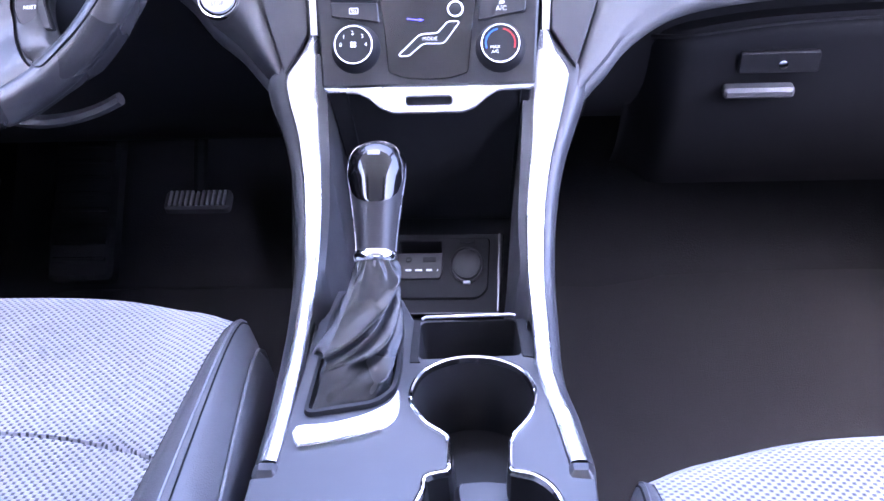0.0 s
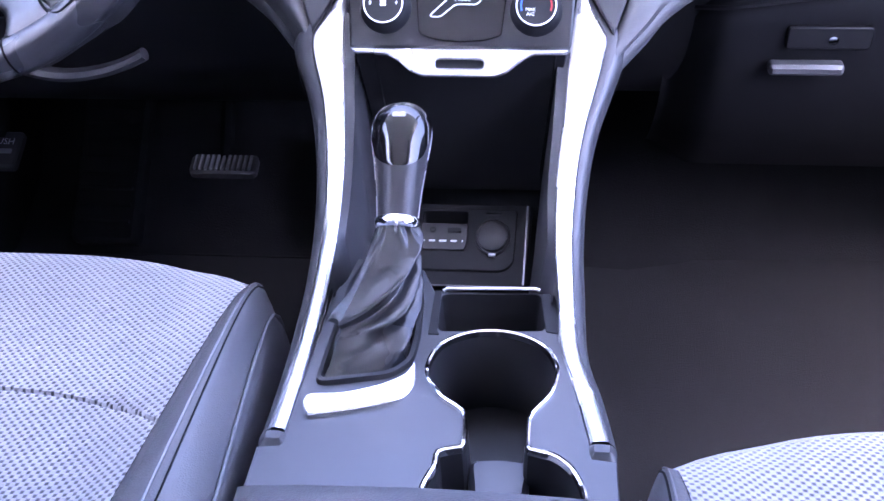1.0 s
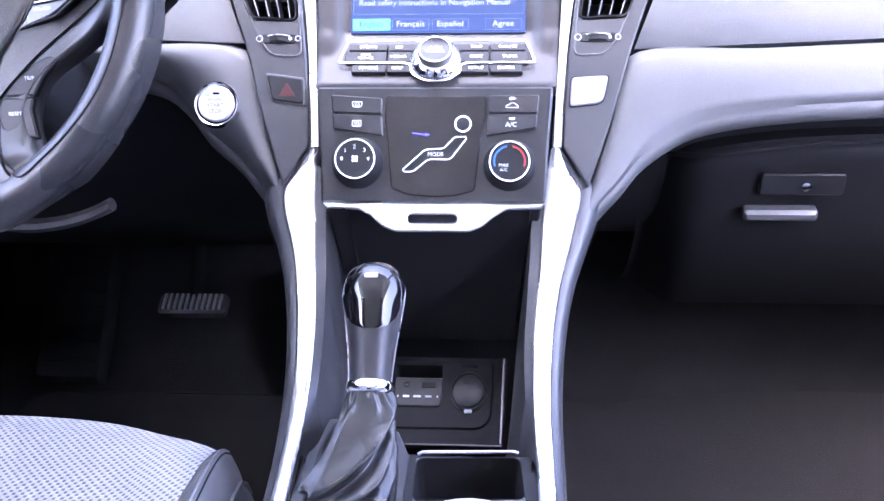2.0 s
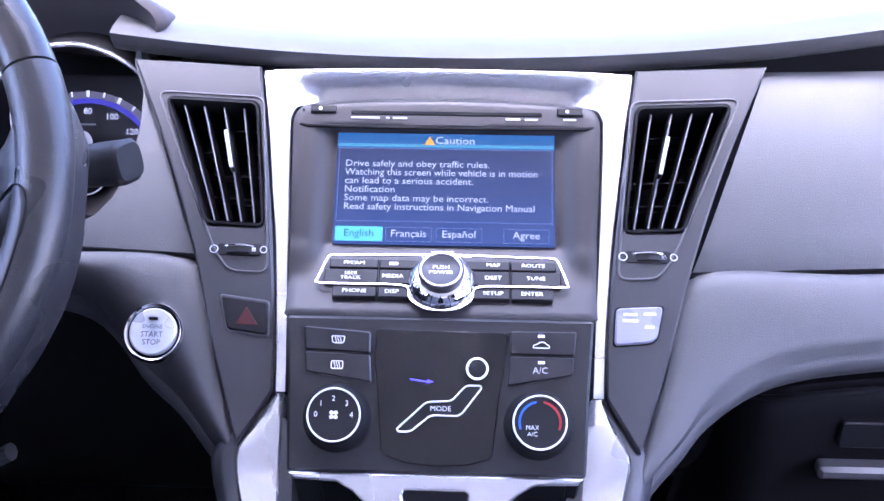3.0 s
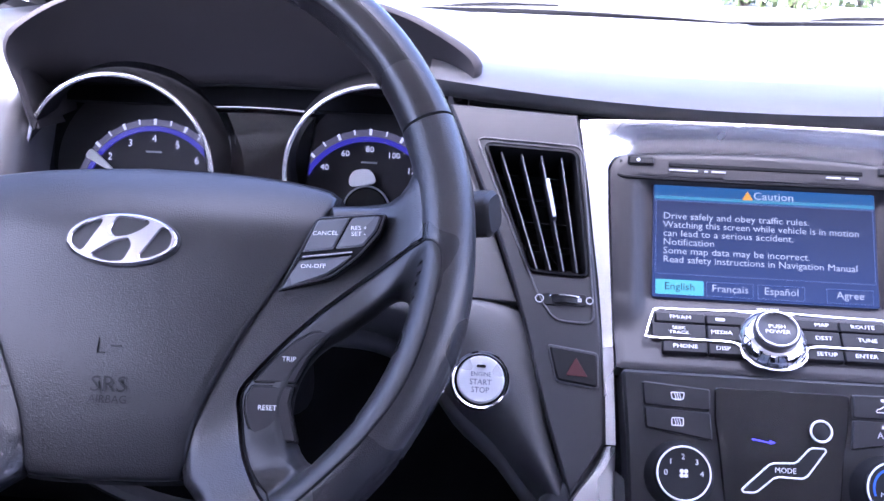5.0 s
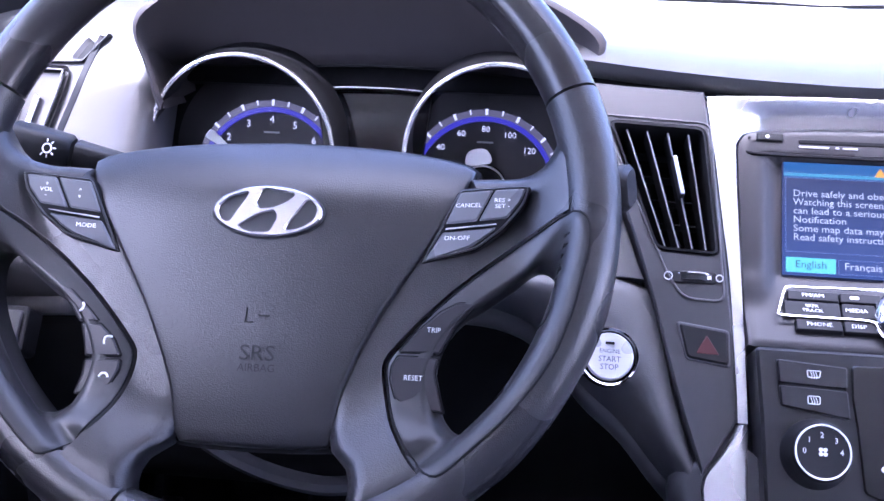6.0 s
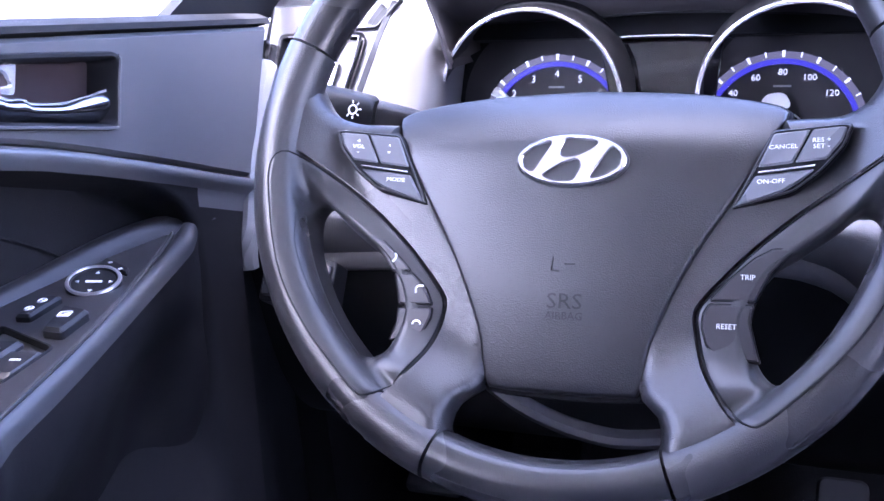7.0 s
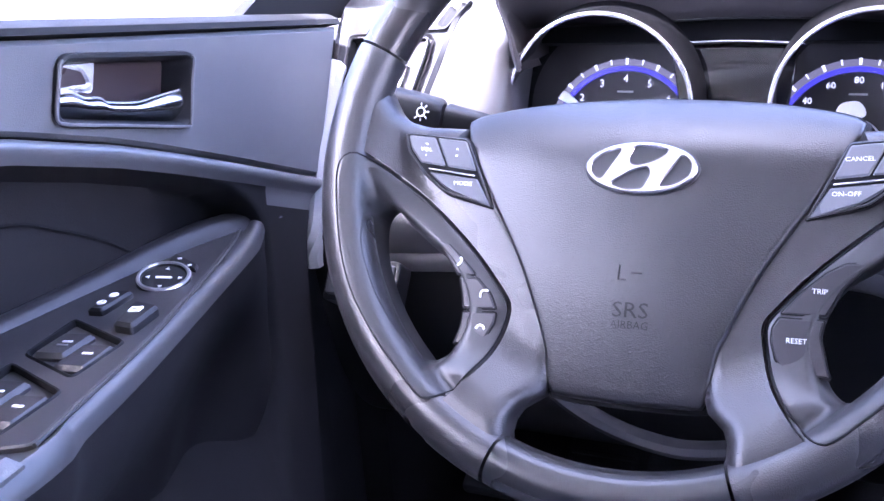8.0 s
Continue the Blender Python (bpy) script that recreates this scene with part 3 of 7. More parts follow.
BROW = spl([(-0.5285, 0.072, 0.728), (-0.5400, 0.085, 0.742), (-0.5460, 0.100, 0.7500), (-0.5400, 0.112, 0.7535), (-0.5100, 0.122, 0.7550), (-0.4400, 0.125, 0.7565), (-0.3860, 0.125, 0.7590), (-0.3300, 0.125, 0.7585), (-0.2800, 0.124, 0.7560), (-0.2450, 0.122, 0.7530), (-0.2280, 0.120, 0.7480), (-0.2220, 0.120, 0.7400)], 72)


def hood_ring(f, puff=0.0):
    """A line on the underside, f of the way from the lip to the brow, hollowed by puff."""
    return [(p[0] + (q[0] - p[0]) * f - puff * 0.3 * (p[0] - CX) / 0.16, p[1] + (q[1] - p[1]) * f, p[2] + (q[2] - p[2]) * f + puff) for p, q in zip(LIP, BROW)]


def hood_back(dy, out, sink):
    """A line on the outside, dy behind the lip."""
    r = []
    for x, y, z in LIP:
        up = max(0.0, min(1.0, (z - 0.745) / 0.05))
        r.append((x + out * (x - CX) / 0.16, y + dy, z + (out * 0.8 - 0.19 * dy - sink * max(0.0, z - 0.765)) * up))
    return r


under = [hood_ring(f, 0.006 * math.sin(math.pi * f) ** 0.8) for f in (1.0, 0.9, 0.75, 0.6, 0.45, 0.3, 0.15, 0.06, 0.02, 0.0)]
part("instrument_hood", grid_between([[(x, y + 0.05, z - 0.004) for x, y, z in BROW]] + under + [hood_back(*q) for q in ((0.001, 0.0022, 0.0), (0.004, 0.0040, 0.0), (0.012, 0.0048, 0.0), (0.05, 0.004, 0.05), (0.12, 0.004, 0.2), (0.20, 0.005, 0.45), (0.30, 0.006, 0.75), (0.38, 0.008, 1.0))]), M_HOOD, dash, "black hood arching over the instrument cluster", sharp=60)
part("brow_edge", tube([(x, y - 0.0006, z - 0.0004) for x, y, z in BROW[14:62]], 0.0009, 6), M_BLACK, dash, "thin moulded edge under the hood")

# glovebox and lower panels, near black so the colour carries the footwell's shade
gl = thing("glovebox", (0.4, 0.0, 0.42), "glovebox door closed under the dash panel, coloured dark for footwell shade", "glovebox")
GF = Matrix.Translation((0.07, -0.905, 0.84)) @ Matrix.Scale(1.06, 4) @ Matrix.Translation((-0.07, 0.905, -0.84)) @ lean_frame(0, -0.012, 0.5, -8)
def gl_row(t):
    """The door's face, t of the way down from its arched top edge, curling away below."""
    top = spl([(0.187, -0.010), (0.193, 0.012), (0.207, 0.027), (0.25, 0.0445), (0.37, 0.0565), (0.68, 0.0625)], 40)
    return [(x, v + (-0.19 - v) * t, -0.010 * smooth(0, 0.05, 0.05 - t) - 0.085 * t ** 2.2 - 0.045 * smooth(0.235, 0.187, x)) for x, v in top]


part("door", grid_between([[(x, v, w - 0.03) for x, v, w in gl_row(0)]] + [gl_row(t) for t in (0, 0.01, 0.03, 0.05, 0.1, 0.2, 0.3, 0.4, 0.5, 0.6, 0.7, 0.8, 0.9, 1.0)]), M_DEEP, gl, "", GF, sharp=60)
part("door_edge", tube(spl([(0.207, 0.027, -0.027), (0.23, 0.0385, -0.004), (0.25, 0.0445, 0.002), (0.37, 0.0565, 0.002), (0.68, 0.0625, 0.002)], 40), 0.0024, 6), M_BLACK, gl, "", GF)
lt = part("latch", plate(rrect(0.322, 0.013, 0.074, 0.022, 0.004), 0.004, 0.006, 0.0012), M_BLACK, gl, "recessed dark latch plate", GF)
part("handle", plate(rrect(0.306, -0.016, 0.066, 0.011, 0.004), 0.012, 0.012, 0.003), M_FAINT, lt, "satin grey pull handle", GF)
part("lock", lathe([(0.0045, 0.003), (0.0045, 0.006), (0.003, 0.0065), (0, 0.0065)], 14, m=GF @ Matrix.Translation((0.325, 0.012, 0))), M_CHROME, lt)

KNEE = [(0.02, 0.62), (0.030, 0.57), (0.040, 0.52), (0.052, 0.475), (0.072, 0.435), (0.105, 0.402), (0.15, 0.382), (0.22, 0.372)]
# knee panels and underside take the same near black in place of shade
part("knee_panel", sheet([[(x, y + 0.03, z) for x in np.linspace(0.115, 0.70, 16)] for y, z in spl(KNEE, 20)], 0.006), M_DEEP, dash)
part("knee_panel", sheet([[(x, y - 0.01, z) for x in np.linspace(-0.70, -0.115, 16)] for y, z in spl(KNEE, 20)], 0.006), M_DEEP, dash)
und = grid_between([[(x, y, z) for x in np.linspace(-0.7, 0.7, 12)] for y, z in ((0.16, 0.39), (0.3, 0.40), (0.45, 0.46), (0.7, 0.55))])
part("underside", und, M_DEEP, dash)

# small switch panel left of the steering column
sw = thing("switch_panel", (-0.63, -0.01, 0.58), "small black switch panel low on the dash face", "switch panel")
part("bezel", plate(rrect(-0.628, -0.072, 0.062, 0.034, 0.004), 0.012, 0.02, 0.001), M_BLACK, sw, "", STACK)
for k in range(2):
    b = part("switch", plate(rrect(-0.643 + 0.03 * k, -0.072, 0.026, 0.026, 0.003), 0.015, 0.006, 0.001), M_PANEL, sw, "", STACK)
    prints("symbol", [(-0.643 + 0.03 * k, -0.070, 0.010), (-0.643 + 0.03 * k, -0.074, 0.006)], 0.0016, 0.0155, M_WHITE, b, STACK)

# ---------- centre stack trims ----------
stack = thing("centre_stack_trim", (0, -0.02, 0.55), "silver painted surround of the centre stack", "trim panel")
TO = [(0.1057, -0.103), (0.107, -0.075), (0.1085, -0.05), (0.1125, 0.0), (0.1165, 0.03), (0.122, 0.075), (0.129, 0.1225)]
TI = [(0.0985, -0.103), (0.0995, -0.08), (0.101, -0.05), (0.1045, 0.014), (0.1075, 0.075)]
side_out, side_in = spl(TO[:6], 14), spl(TI, 14)
corner_in = [(0.0930 + 0.0147 * math.cos(radians(a)), 0.0850 + 0.0147 * math.sin(radians(a))) for a in range(0, 85, 7)]
arch = [(o, n, 0.0) for o, n in zip(side_out, side_in)]
arch += [(o, n, 0.0) for o, n in zip(spl([TO[5], (0.1255, 0.098), TO[6]], 8), spl([TI[4]] + corner_in[:7], 8))][1:]
arch += [(o, n, min(1.0, k / 5)) for k, (o, n) in enumerate(zip(spl([TO[6], (0.115, 0.1231), (0.06, 0.1245), (0, 0.125)], 20), spl(corner_in[6:] + [(0.05, 0.1022), (0, 0.1034)], 20)))][1:]
arch += [((-o[0], o[1]), (-n[0], n[1]), r) for o, n, r in reversed(arch[:-1])]
rows = []
for o, n, roll in arch:
    across = lambda t, w: (o[0] + (n[0] - o[0]) * t, o[1] + (n[1] - o[1]) * t, w)
    rows.append([across(0, -0.010), across(0, 0.0085), across(0.03, 0.0098)] + [across(t, 0.010 - 0.022 * roll * max(0, (t - 0.10) / 0.90) ** 1.3) for t in (0.08, 0.15, 0.25, 0.35, 0.45, 0.55, 0.65, 0.75, 0.85, 0.94)] + [across(1, 0.009 - 0.022 * roll), across(1, -0.020)])
part("surround", grid_between(rows), M_SILVER, stack, "", STACK, sharp=50)

VENT = [(0.130, 0.0955), (0.1945, 0.0985), (0.160, 0.008), (0.1195, 0.006)]
SUR = [(0.1265, 0.0995), (0.2005, 0.103), (0.1525, -0.0085), (0.1415, -0.0245), (0.115, -0.0255)]


def side_panel(s):
    """The charcoal panel beside the screen, with its air vent, seen from the cabin."""
    mir = lambda pts: [(s * x, v) for x, v in pts]
    pout = spl([(0.1275, -0.1375), (0.1445, -0.086), (0.1645, -0.015), (0.190, 0.058), (0.2205, 0.128)], 26)
    pin = spl([(0.1305, 0.1235), (0.1235, 0.075), (0.114, 0.0), (0.108, -0.062), (0.1065, -0.103)], 26)
    p = part("side_panel", plate(mir(pout + pin), 0.014, 0.02, 0.0015, holes=[mir(poly(VENT, r=0.006))]), M_PANEL, dash, "smooth charcoal trim panel beside the centre stack", STACK)
    part("vent_outline", tube([(s * x, v, 0.0145) for x, v in poly(SUR, r=0.007)], 0.0008, 6, closed=True), M_FAINT, p, "thin satin line round the vent", STACK)
    v = thing("air_vent", (s * 0.15, 0.02, 0.66), "black dash air vent with slim vertical vanes", "air vent", group="dash air vents")
    rim = mir(poly(VENT, r=0.006))
    bm = bmesh.new()
    loft(bm, [[(x, y, 0.0155) for x, y in rim], [(x, y, 0.0158) for x, y in inset(rim, 0.0015)], [(x, y, -0.004) for x, y in inset(rim, 0.003)], [(x, y, -0.045) for x, y in inset(rim, 0.008)]], caps=(False, True))
    part("housing", bm, M_DEEP, v, "", STACK)
    tl, tr, br, bl = [V(s * x, y) for x, y in VENT]
    for k in range(4):
        f = 0.17 + 0.22 * k
        a, b = tl.lerp(tr, f), bl.lerp(br, f)
        a, b = a.lerp(b, 0.045), b.lerp(a, 0.04)
        d = (b - a).normalized()
        n = V(-d.y, d.x) * 0.0008
        vane = part("vane", plate([tuple(a - n), tuple(b - n), tuple(b + n), tuple(a + n)], 0.0105, 0.020, 0.0004), M_DEEP, v, "", STACK)
        n = n * 0.75
        part("edge_strip", plate([tuple(a - n), tuple(b - n), tuple(b + n), tuple(a + n)], 0.0112, 0.0012, 0.0003), M_STRIP, vane, "thin satin silver vane edge", STACK)
        if k == 1:
            m = a.lerp(b, 0.40)
            q = [tuple(m + d * u + V(-d.y, d.x) * t) for u, t in ((-0.0145, -0.0017), (0.0145, -0.0016), (0.0145, 0.0016), (-0.0145, 0.0017))]
            part("tab", plate(poly(q, r=0.0015), 0.0185, 0.012, 0.0010), M_BLACK, vane, "", STACK)
            q = [tuple(m + d * u + V(-d.y, d.x) * t) for u, t in ((-0.0138, -0.0013), (0.0138, -0.0012), (0.0138, 0.0012), (-0.0138, 0.0013))]
            part("tab_trim", plate(poly(q, r=0.0006), 0.0195, 0.004, 0.0006), M_BRUSH, vane, "bright silver tab face", STACK)
    for k in range(5):
        f = 0.12 + 0.19 * k
        a, b = tl.lerp(bl, f), tr.lerp(br, f)
        part("cross_vane", plate([(a.x, a.y - 0.0007), (b.x, b.y - 0.0007), (b.x, b.y + 0.0007), (a.x, a.y + 0.0007)], -0.016, 0.012, 0.0003), M_BLACK, v, "", STACK)
    w = thing("thumb_wheel", (s * 0.134, -0.01, 0.64), "black thumb wheel with a chrome edge below the vent", "thumb wheel", group="vent thumb wheels")
    cx, cy = s * 0.1352, -0.0100
    part("recess", plate(rrect(cx, cy, 0.030, 0.0085, 0.003), 0.0150, 0.004, 0.0006), M_BLACK, w, "", STACK)
    wm = STACK @ Matrix.Translation((cx, cy, 0.004)) @ Matrix.Rotation(radians(90), 4, "X")
    part("wheel", lathe([(0.012, -0.0028), (0.0138, -0.0022), (0.0138, 0.0022), (0.012, 0.0028)], 30, m=wm), M_BLACK, w)
    part("chrome_edge", tube([(cx + 0.0142 * math.sin(a), cy + 0.0022, 0.004 + 0.0142 * math.cos(a)) for a in np.linspace(-0.85, 0.85, 14)], 0.0007, 6), M_CHROME, w, "", STACK)
    part("mark", plate(rrect(cx + 0.010, cy, 0.003, 0.003, 0.0004), 0.0150, 0.001, 0.0002), M_WHITE, w, "", STACK)
    part("ring_mark", tube([(cx - 0.0166 + x, cy + y, 0.0150) for x, y in circle(0, 0, 0.0026, 16)], 0.0004, 5, closed=True), M_PALEMARK, w, "", STACK)
    part("flow_mark", tube([(cx + 0.0166 + x, cy + y, 0.0150) for x, y in circle(0, 0, 0.0022, 16)], 0.0004, 5, closed=True), M_PALEMARK, w, "", STACK)


side_panel(-1)
side_panel(1)

hz = thing("hazard_switch", (-0.128, -0.05, 0.61), "dark hazard switch with a red triangle", "switch")
HZ = [(-0.1442, -0.0415), (-0.1130, -0.0455), (-0.1120, -0.0675), (-0.1385, -0.0640)]
part("frame", plate(poly(inset(HZ, -0.0012), r=0.003), 0.0152, 0.004, 0.0006), M_FAINT, hz, "thin satin frame", STACK)
part("key", plate(poly(HZ, r=0.0028), 0.0165, 0.005, 0.0012), M_BLACK, hz, "", STACK)
tri = [(-0.1330, -0.0608), (-0.1185, -0.0612), (-0.1265, -0.0488)]
part("triangle", plate(poly(tri, r=0.001), 0.0169, 0.001, 0.0002), M_REDMARK, hz, "dim red triangle mark", STACK)

ab = thing("airbag_indicator", (0.128, -0.05, 0.61), "pale grey passenger airbag indicator lens", "indicator")
AB = [(0.1135, -0.0448), (0.1440, -0.0430), (0.1395, -0.0640), (0.1350, -0.0672), (0.1119, -0.0695)]
part("frame", plate(poly(inset(AB, -0.001), r=0.004), 0.0148, 0.004, 0.0004), M_DEEP, ab, "", STACK)
part("lens", plate(poly(AB, r=0.0035), 0.0162, 0.005, 0.0012), M_LAMP, ab, "", STACK)
prints("print", [(0.1225, -0.0490, 0.009), (0.1350, -0.0485, 0.008), (0.1225, -0.0530, 0.010), (0.1345, -0.0570, 0.006)], 0.0018, 0.0165, M_WHITE, ab, STACK)

st = thing("start_button", (-0.188, -0.05, 0.60), "round brushed metal engine start button with chrome ring", "button")
SM = STACK @ Matrix.Translation((-0.1878, -0.0662, 0.0))
part("ring", lathe([(0.0200, 0.004), (0.0200, 0.011), (0.0188, 0.0128), (0.0176, 0.0122), (0.0168, 0.0105), (0.0160, 0.006)], 48, m=SM), M_CHROME, st, "polished chrome ring")
part("gap", lathe([(0.0166, 0.004), (0.0166, 0.0098), (0.0158, 0.0100), (0, 0.0100)], 40, m=SM), M_DEEP, st)
part("cap", lathe([(0.0156, 0.006), (0.0156, 0.0130), (0.0146, 0.0142), (0.009, 0.0138), (0, 0.0135)], 40, m=SM), M_BRUSH, st, "brushed silver cap")
for body, dy, sz in (("ENGINE", 0.0030, 0.0040), ("START", -0.0022, 0.0052), ("STOP", -0.0074, 0.0052)):
    words("lettering", body, sz, (0, dy), 0.0147, SM, M_BTNTEXT, st, wide=0.95)
part("lamp", plate(rrect(0, 0.0085, 0.006, 0.0018, 0.0008), 0.0146, 0.001, 0.0002), M_DEEP, st, "", SM)

# ---------- head unit ----------
hu = thing("head_unit", (0, 0.0, 0.60), "navigation head unit with a lit caution screen", "head unit")
right_hu = spl([(0.0975, -0.0545), (0.1005, -0.05), (0.1035, 0.014), (0.1058, 0.070)], 16) + [(0.0927 + 0.0136 * math.cos(radians(a)), 0.0848 + 0.0136 * math.sin(radians(a))) for a in range(0, 85, 7)] + [(0.07, 0.1000), (0.05, 0.1011), (0.025, 0.1020), (0, 0.1023)]
hu_out = right_hu + [(-x, v) for x, v in reversed(right_hu[:-1])]
hu_out = spl(hu_out + [(-0.06, -0.0548), (0, -0.055), (0.06, -0.0548)], 190, closed=True)


def hu_w(x, v):
    side = 0.0085 * smooth(0.078, 0.092, abs(x) - 0.10 * max(0, -v))
    top = 0.0085 * smooth(0.0787, 0.0832, v + 0.03 * (x * x) * 10)
    low = max(0.0, -v - 0.001) * 0.42
    return max(side, top) * (1 - smooth(0.0, 0.03, -v)) + low
bm = bmesh.new()
rs = [[(x, v, -0.01) for x, v in hu_out]]
for k in range(30):
    f = 1 - (k / 30) ** 1.0
    edge = -0.0015 if k == 0 else 0.0
    rs.append([(x * f, 0.03 + (v - 0.03) * f, hu_w(x * f, 0.03 + (v - 0.03) * f) + edge) for x, v in hu_out])
loft(bm, rs, caps=(False, True))
part("fascia", bm, M_ARM, hu, "charcoal fascia with sloping button shelf", STACK, sharp=60)
part("slot", plate(rrect(0, 0.0915, 0.132, 0.0030, 0.0014), 0.0092, 0.003, 0.0004), M_DEEP, hu, "dark disc slot", STACK)
part("slot_shadow_line", tube(spl([(-0.101, 0.0828, 0.0075), (-0.09, 0.0811, 0.0090), (0, 0.0804, 0.0092), (0.09, 0.0811, 0.0090), (0.101, 0.0828, 0.0075)], 30), 0.0013, 6), M_DEEP, hu, "", STACK)
for x in (-0.0852, 0.0852):
    b = part("key", plate(rrect(x, 0.0935, 0.0180, 0.0058, 0.001), 0.0106, 0.004, 0.0008), M_BLACK, hu, "", STACK)
    part("symbol", plate(circle(x - 0.002, 0.0935, 0.0012, 12), 0.0109, 0.0006, 0.0001), M_WHITE, b, "", STACK)
prints("small_print", [(-0.056, 0.0876, 0.020), (-0.0405, 0.0876, 0.0025), (-0.032, 0.0876, 0.010), (0.046, 0.0876, 0.010), (0.0585, 0.0876, 0.009), (0.085, 0.0880, 0.009)], 0.0014, 0.0094, M_GREYMARK, hu, STACK)
part("reset_hole", lathe([(0.001, 0.0088), (0.001, 0.0094), (0, 0.0094)], 10, m=STACK @ Matrix.Translation((-0.099, 0.0928, 0))), M_DEEP, hu)
scr = part("screen", plate(rrect(0, 0.0389, 0.1505, 0.0793, 0.0008), 0.0030, 0.004, 0.0004), M_SCREEN, hu, "blue lit caution screen", STACK)
part("title_bar", plate(rrect(0, 0.0732, 0.1495, 0.0105, 0.0003), 0.0033, 0.0006, 0.0001), M_TITLE, scr, "", STACK)
part("title_edge", plate(rrect(0, 0.0695, 0.1495, 0.0022, 0.0003), 0.0035, 0.0006, 0.0001), M_TITLE2, scr, "", STACK)
box_out = rrect(0, 0.0412, 0.1475, 0.0530, 0.0003, 1)
part("text_frame", plate(box_out, 0.0033, 0.0005, 0.0001, holes=[rrect(0, 0.0412, 0.1463, 0.0518, 0.0003, 1)]), M_LINE, scr, "", STACK)
for x0, x1, mt, body in ((-0.0735, -0.0412, M_KEY, "English"), (-0.0395, -0.0078, None, "Français"), (-0.0052, 0.0262, None, "Español"), (0.0405, 0.0715, None, "Agree")):
    o = rrect((x0 + x1) / 2, 0.0058, x1 - x0, 0.0102, 0.0004, 1)
    k = plate(o, 0.0034, 0.0006, 0.0001) if mt else plate(o, 0.0033, 0.0005, 0.0001, holes=[inset(o, 0.0005)])
    k = part("screen_key", k, mt or M_LINE, scr, "", STACK)
    words("lettering", body, 0.0072, ((x0 + x1) / 2, 0.0060), 0.0037, STACK, M_SCREEN if mt else M_LETTER, scr, wide=1.05)
words("lettering", "Caution", 0.0078, (0.0065, 0.0733), 0.0037, STACK, M_LETTER, scr, wide=1.1)
part("warning_triangle", plate(poly([(-0.0150, 0.0702), (-0.0072, 0.0702), (-0.0111, 0.0767)], r=0.0006), 0.0037, 0.0005, 0.0001), M_AMBER, scr, "amber warning triangle", STACK)
for i, body in enumerate(("Drive safely and obey traffic rules.", "Watching this screen while vehicle is in motion", "can lead to a serious accident.", "Notification", "Some map data may be incorrect.", "Read safety instructions in Navigation Manual")):
    words("lettering", body, 0.0068, (-0.0688, 0.0560 - 0.00622 * i), 0.0036, STACK, M_LETTER, scr, "LEFT", wide=(1.06, 1.02, 1.07, 1.07, 1.07, 1.045)[i])

SHELF = STACK @ Matrix.Rotation(radians(-22.8), 4, "X")
def sh(v):
    return v * 1.085
LABELS = {(0, 0): "FM/AM", (0, 1): "", (1, 0): "SEEK\nTRACK", (1, 1): "MEDIA", (2, 0): "PHONE", (2, 1): "DISP", (0, 2): "MAP", (0, 3): "ROUTE", (1, 2): "DEST", (1, 3): "TUNE", (2, 2): "SETUP", (2, 3): "ENTER"}
spans = [[(-0.0745, -0.0420), (-0.0412, -0.0150), (0.0150, 0.0446), (0.0454, 0.0750)], [(-0.0775, -0.0420), (-0.0412, -0.0150), (0.0150, 0.0446), (0.0454, 0.0780)], [(-0.0710, -0.0420), (-0.0412, -0.0150), (0.0150, 0.0446), (0.0454, 0.0725)]]
tops = [(-0.0146, -0.0217), (-0.0224, -0.0330), (-0.0350, -0.0432)]
for r in range(3):
    for c in range(4):
        x0, x1 = spans[r][c]
        t0, t1 = sh(tops[r][0]), sh(tops[r][1])
        k = part("key", plate(poly([(x0, t1), (x1, t1), (x1, t0), (x0, t0)], r=0.0012), 0.0036, 0.004, 0.0007), M_BLACK, hu, "", SHELF)
        xm = (x0 + x1) / 2 + (-0.004 if c == 1 else 0.004 if c == 2 else 0)
        if LABELS[(r, c)]:
            words("lettering", LABELS[(r, c)], 0.0042 if r != 1 or c else 0.0036, (xm, (t0 + t1) / 2), 0.0039, SHELF, M_WHITE, k, wide=1.15)
        else:
            prints("print", [(xm, (t0 + t1) / 2, 0.006)], 0.0024, 0.0039, M_WHITE, k, SHELF)
loop = [(-0.060, sh(-0.0128)), (-0.0735, sh(-0.0130)), (-0.0762, sh(-0.0155)), (-0.0812, sh(-0.0315)), (-0.0795, sh(-0.0343)), (-0.05, sh(-0.0345)), (-0.0235, sh(-0.0355)), (-0.020, sh(-0.044)), (-0.0115, sh(-0.0505)), (0, sh(-0.0525)), (0.0115, sh(-0.0505)), (0.020, sh(-0.044)), (0.0235, sh(-0.0355)), (0.05, sh(-0.0345)), (0.0800, sh(-0.0343)), (0.0818, sh(-0.0315)), (0.0765, sh(-0.0155)), (0.0738, sh(-0.0130)), (0.05, sh(-0.0125)), (0, sh(-0.0115))]
part("chrome_outline", tube([(x, y, 0.0042) for x, y in spl(loop, 120, closed=True)], 0.0010, 6, closed=True), M_CHROME, hu, "thin chrome line round the keys", SHELF)
KM = SHELF @ Matrix.Translation((0, sh(-0.0318), 0.0))
kn = part("volume_knob", lathe([(0.0225, 0.002), (0.0222, 0.0052), (0.0205, 0.0085), (0.0170, 0.0120), (0.0152, 0.0128)], 48, m=KM), M_CHROME, hu, "chrome volume knob skirt")
for k in range(9):
    a = radians(200 + 35 * k * 0.5)
    m = KM @ Matrix.Rotation(a, 4, "Z")
    part("notch", tube([m @ V(0.0172, 0, 0.0122), m @ V(0.0218, 0, 0.0062)], 0.0004, 4), M_DEEP, kn)
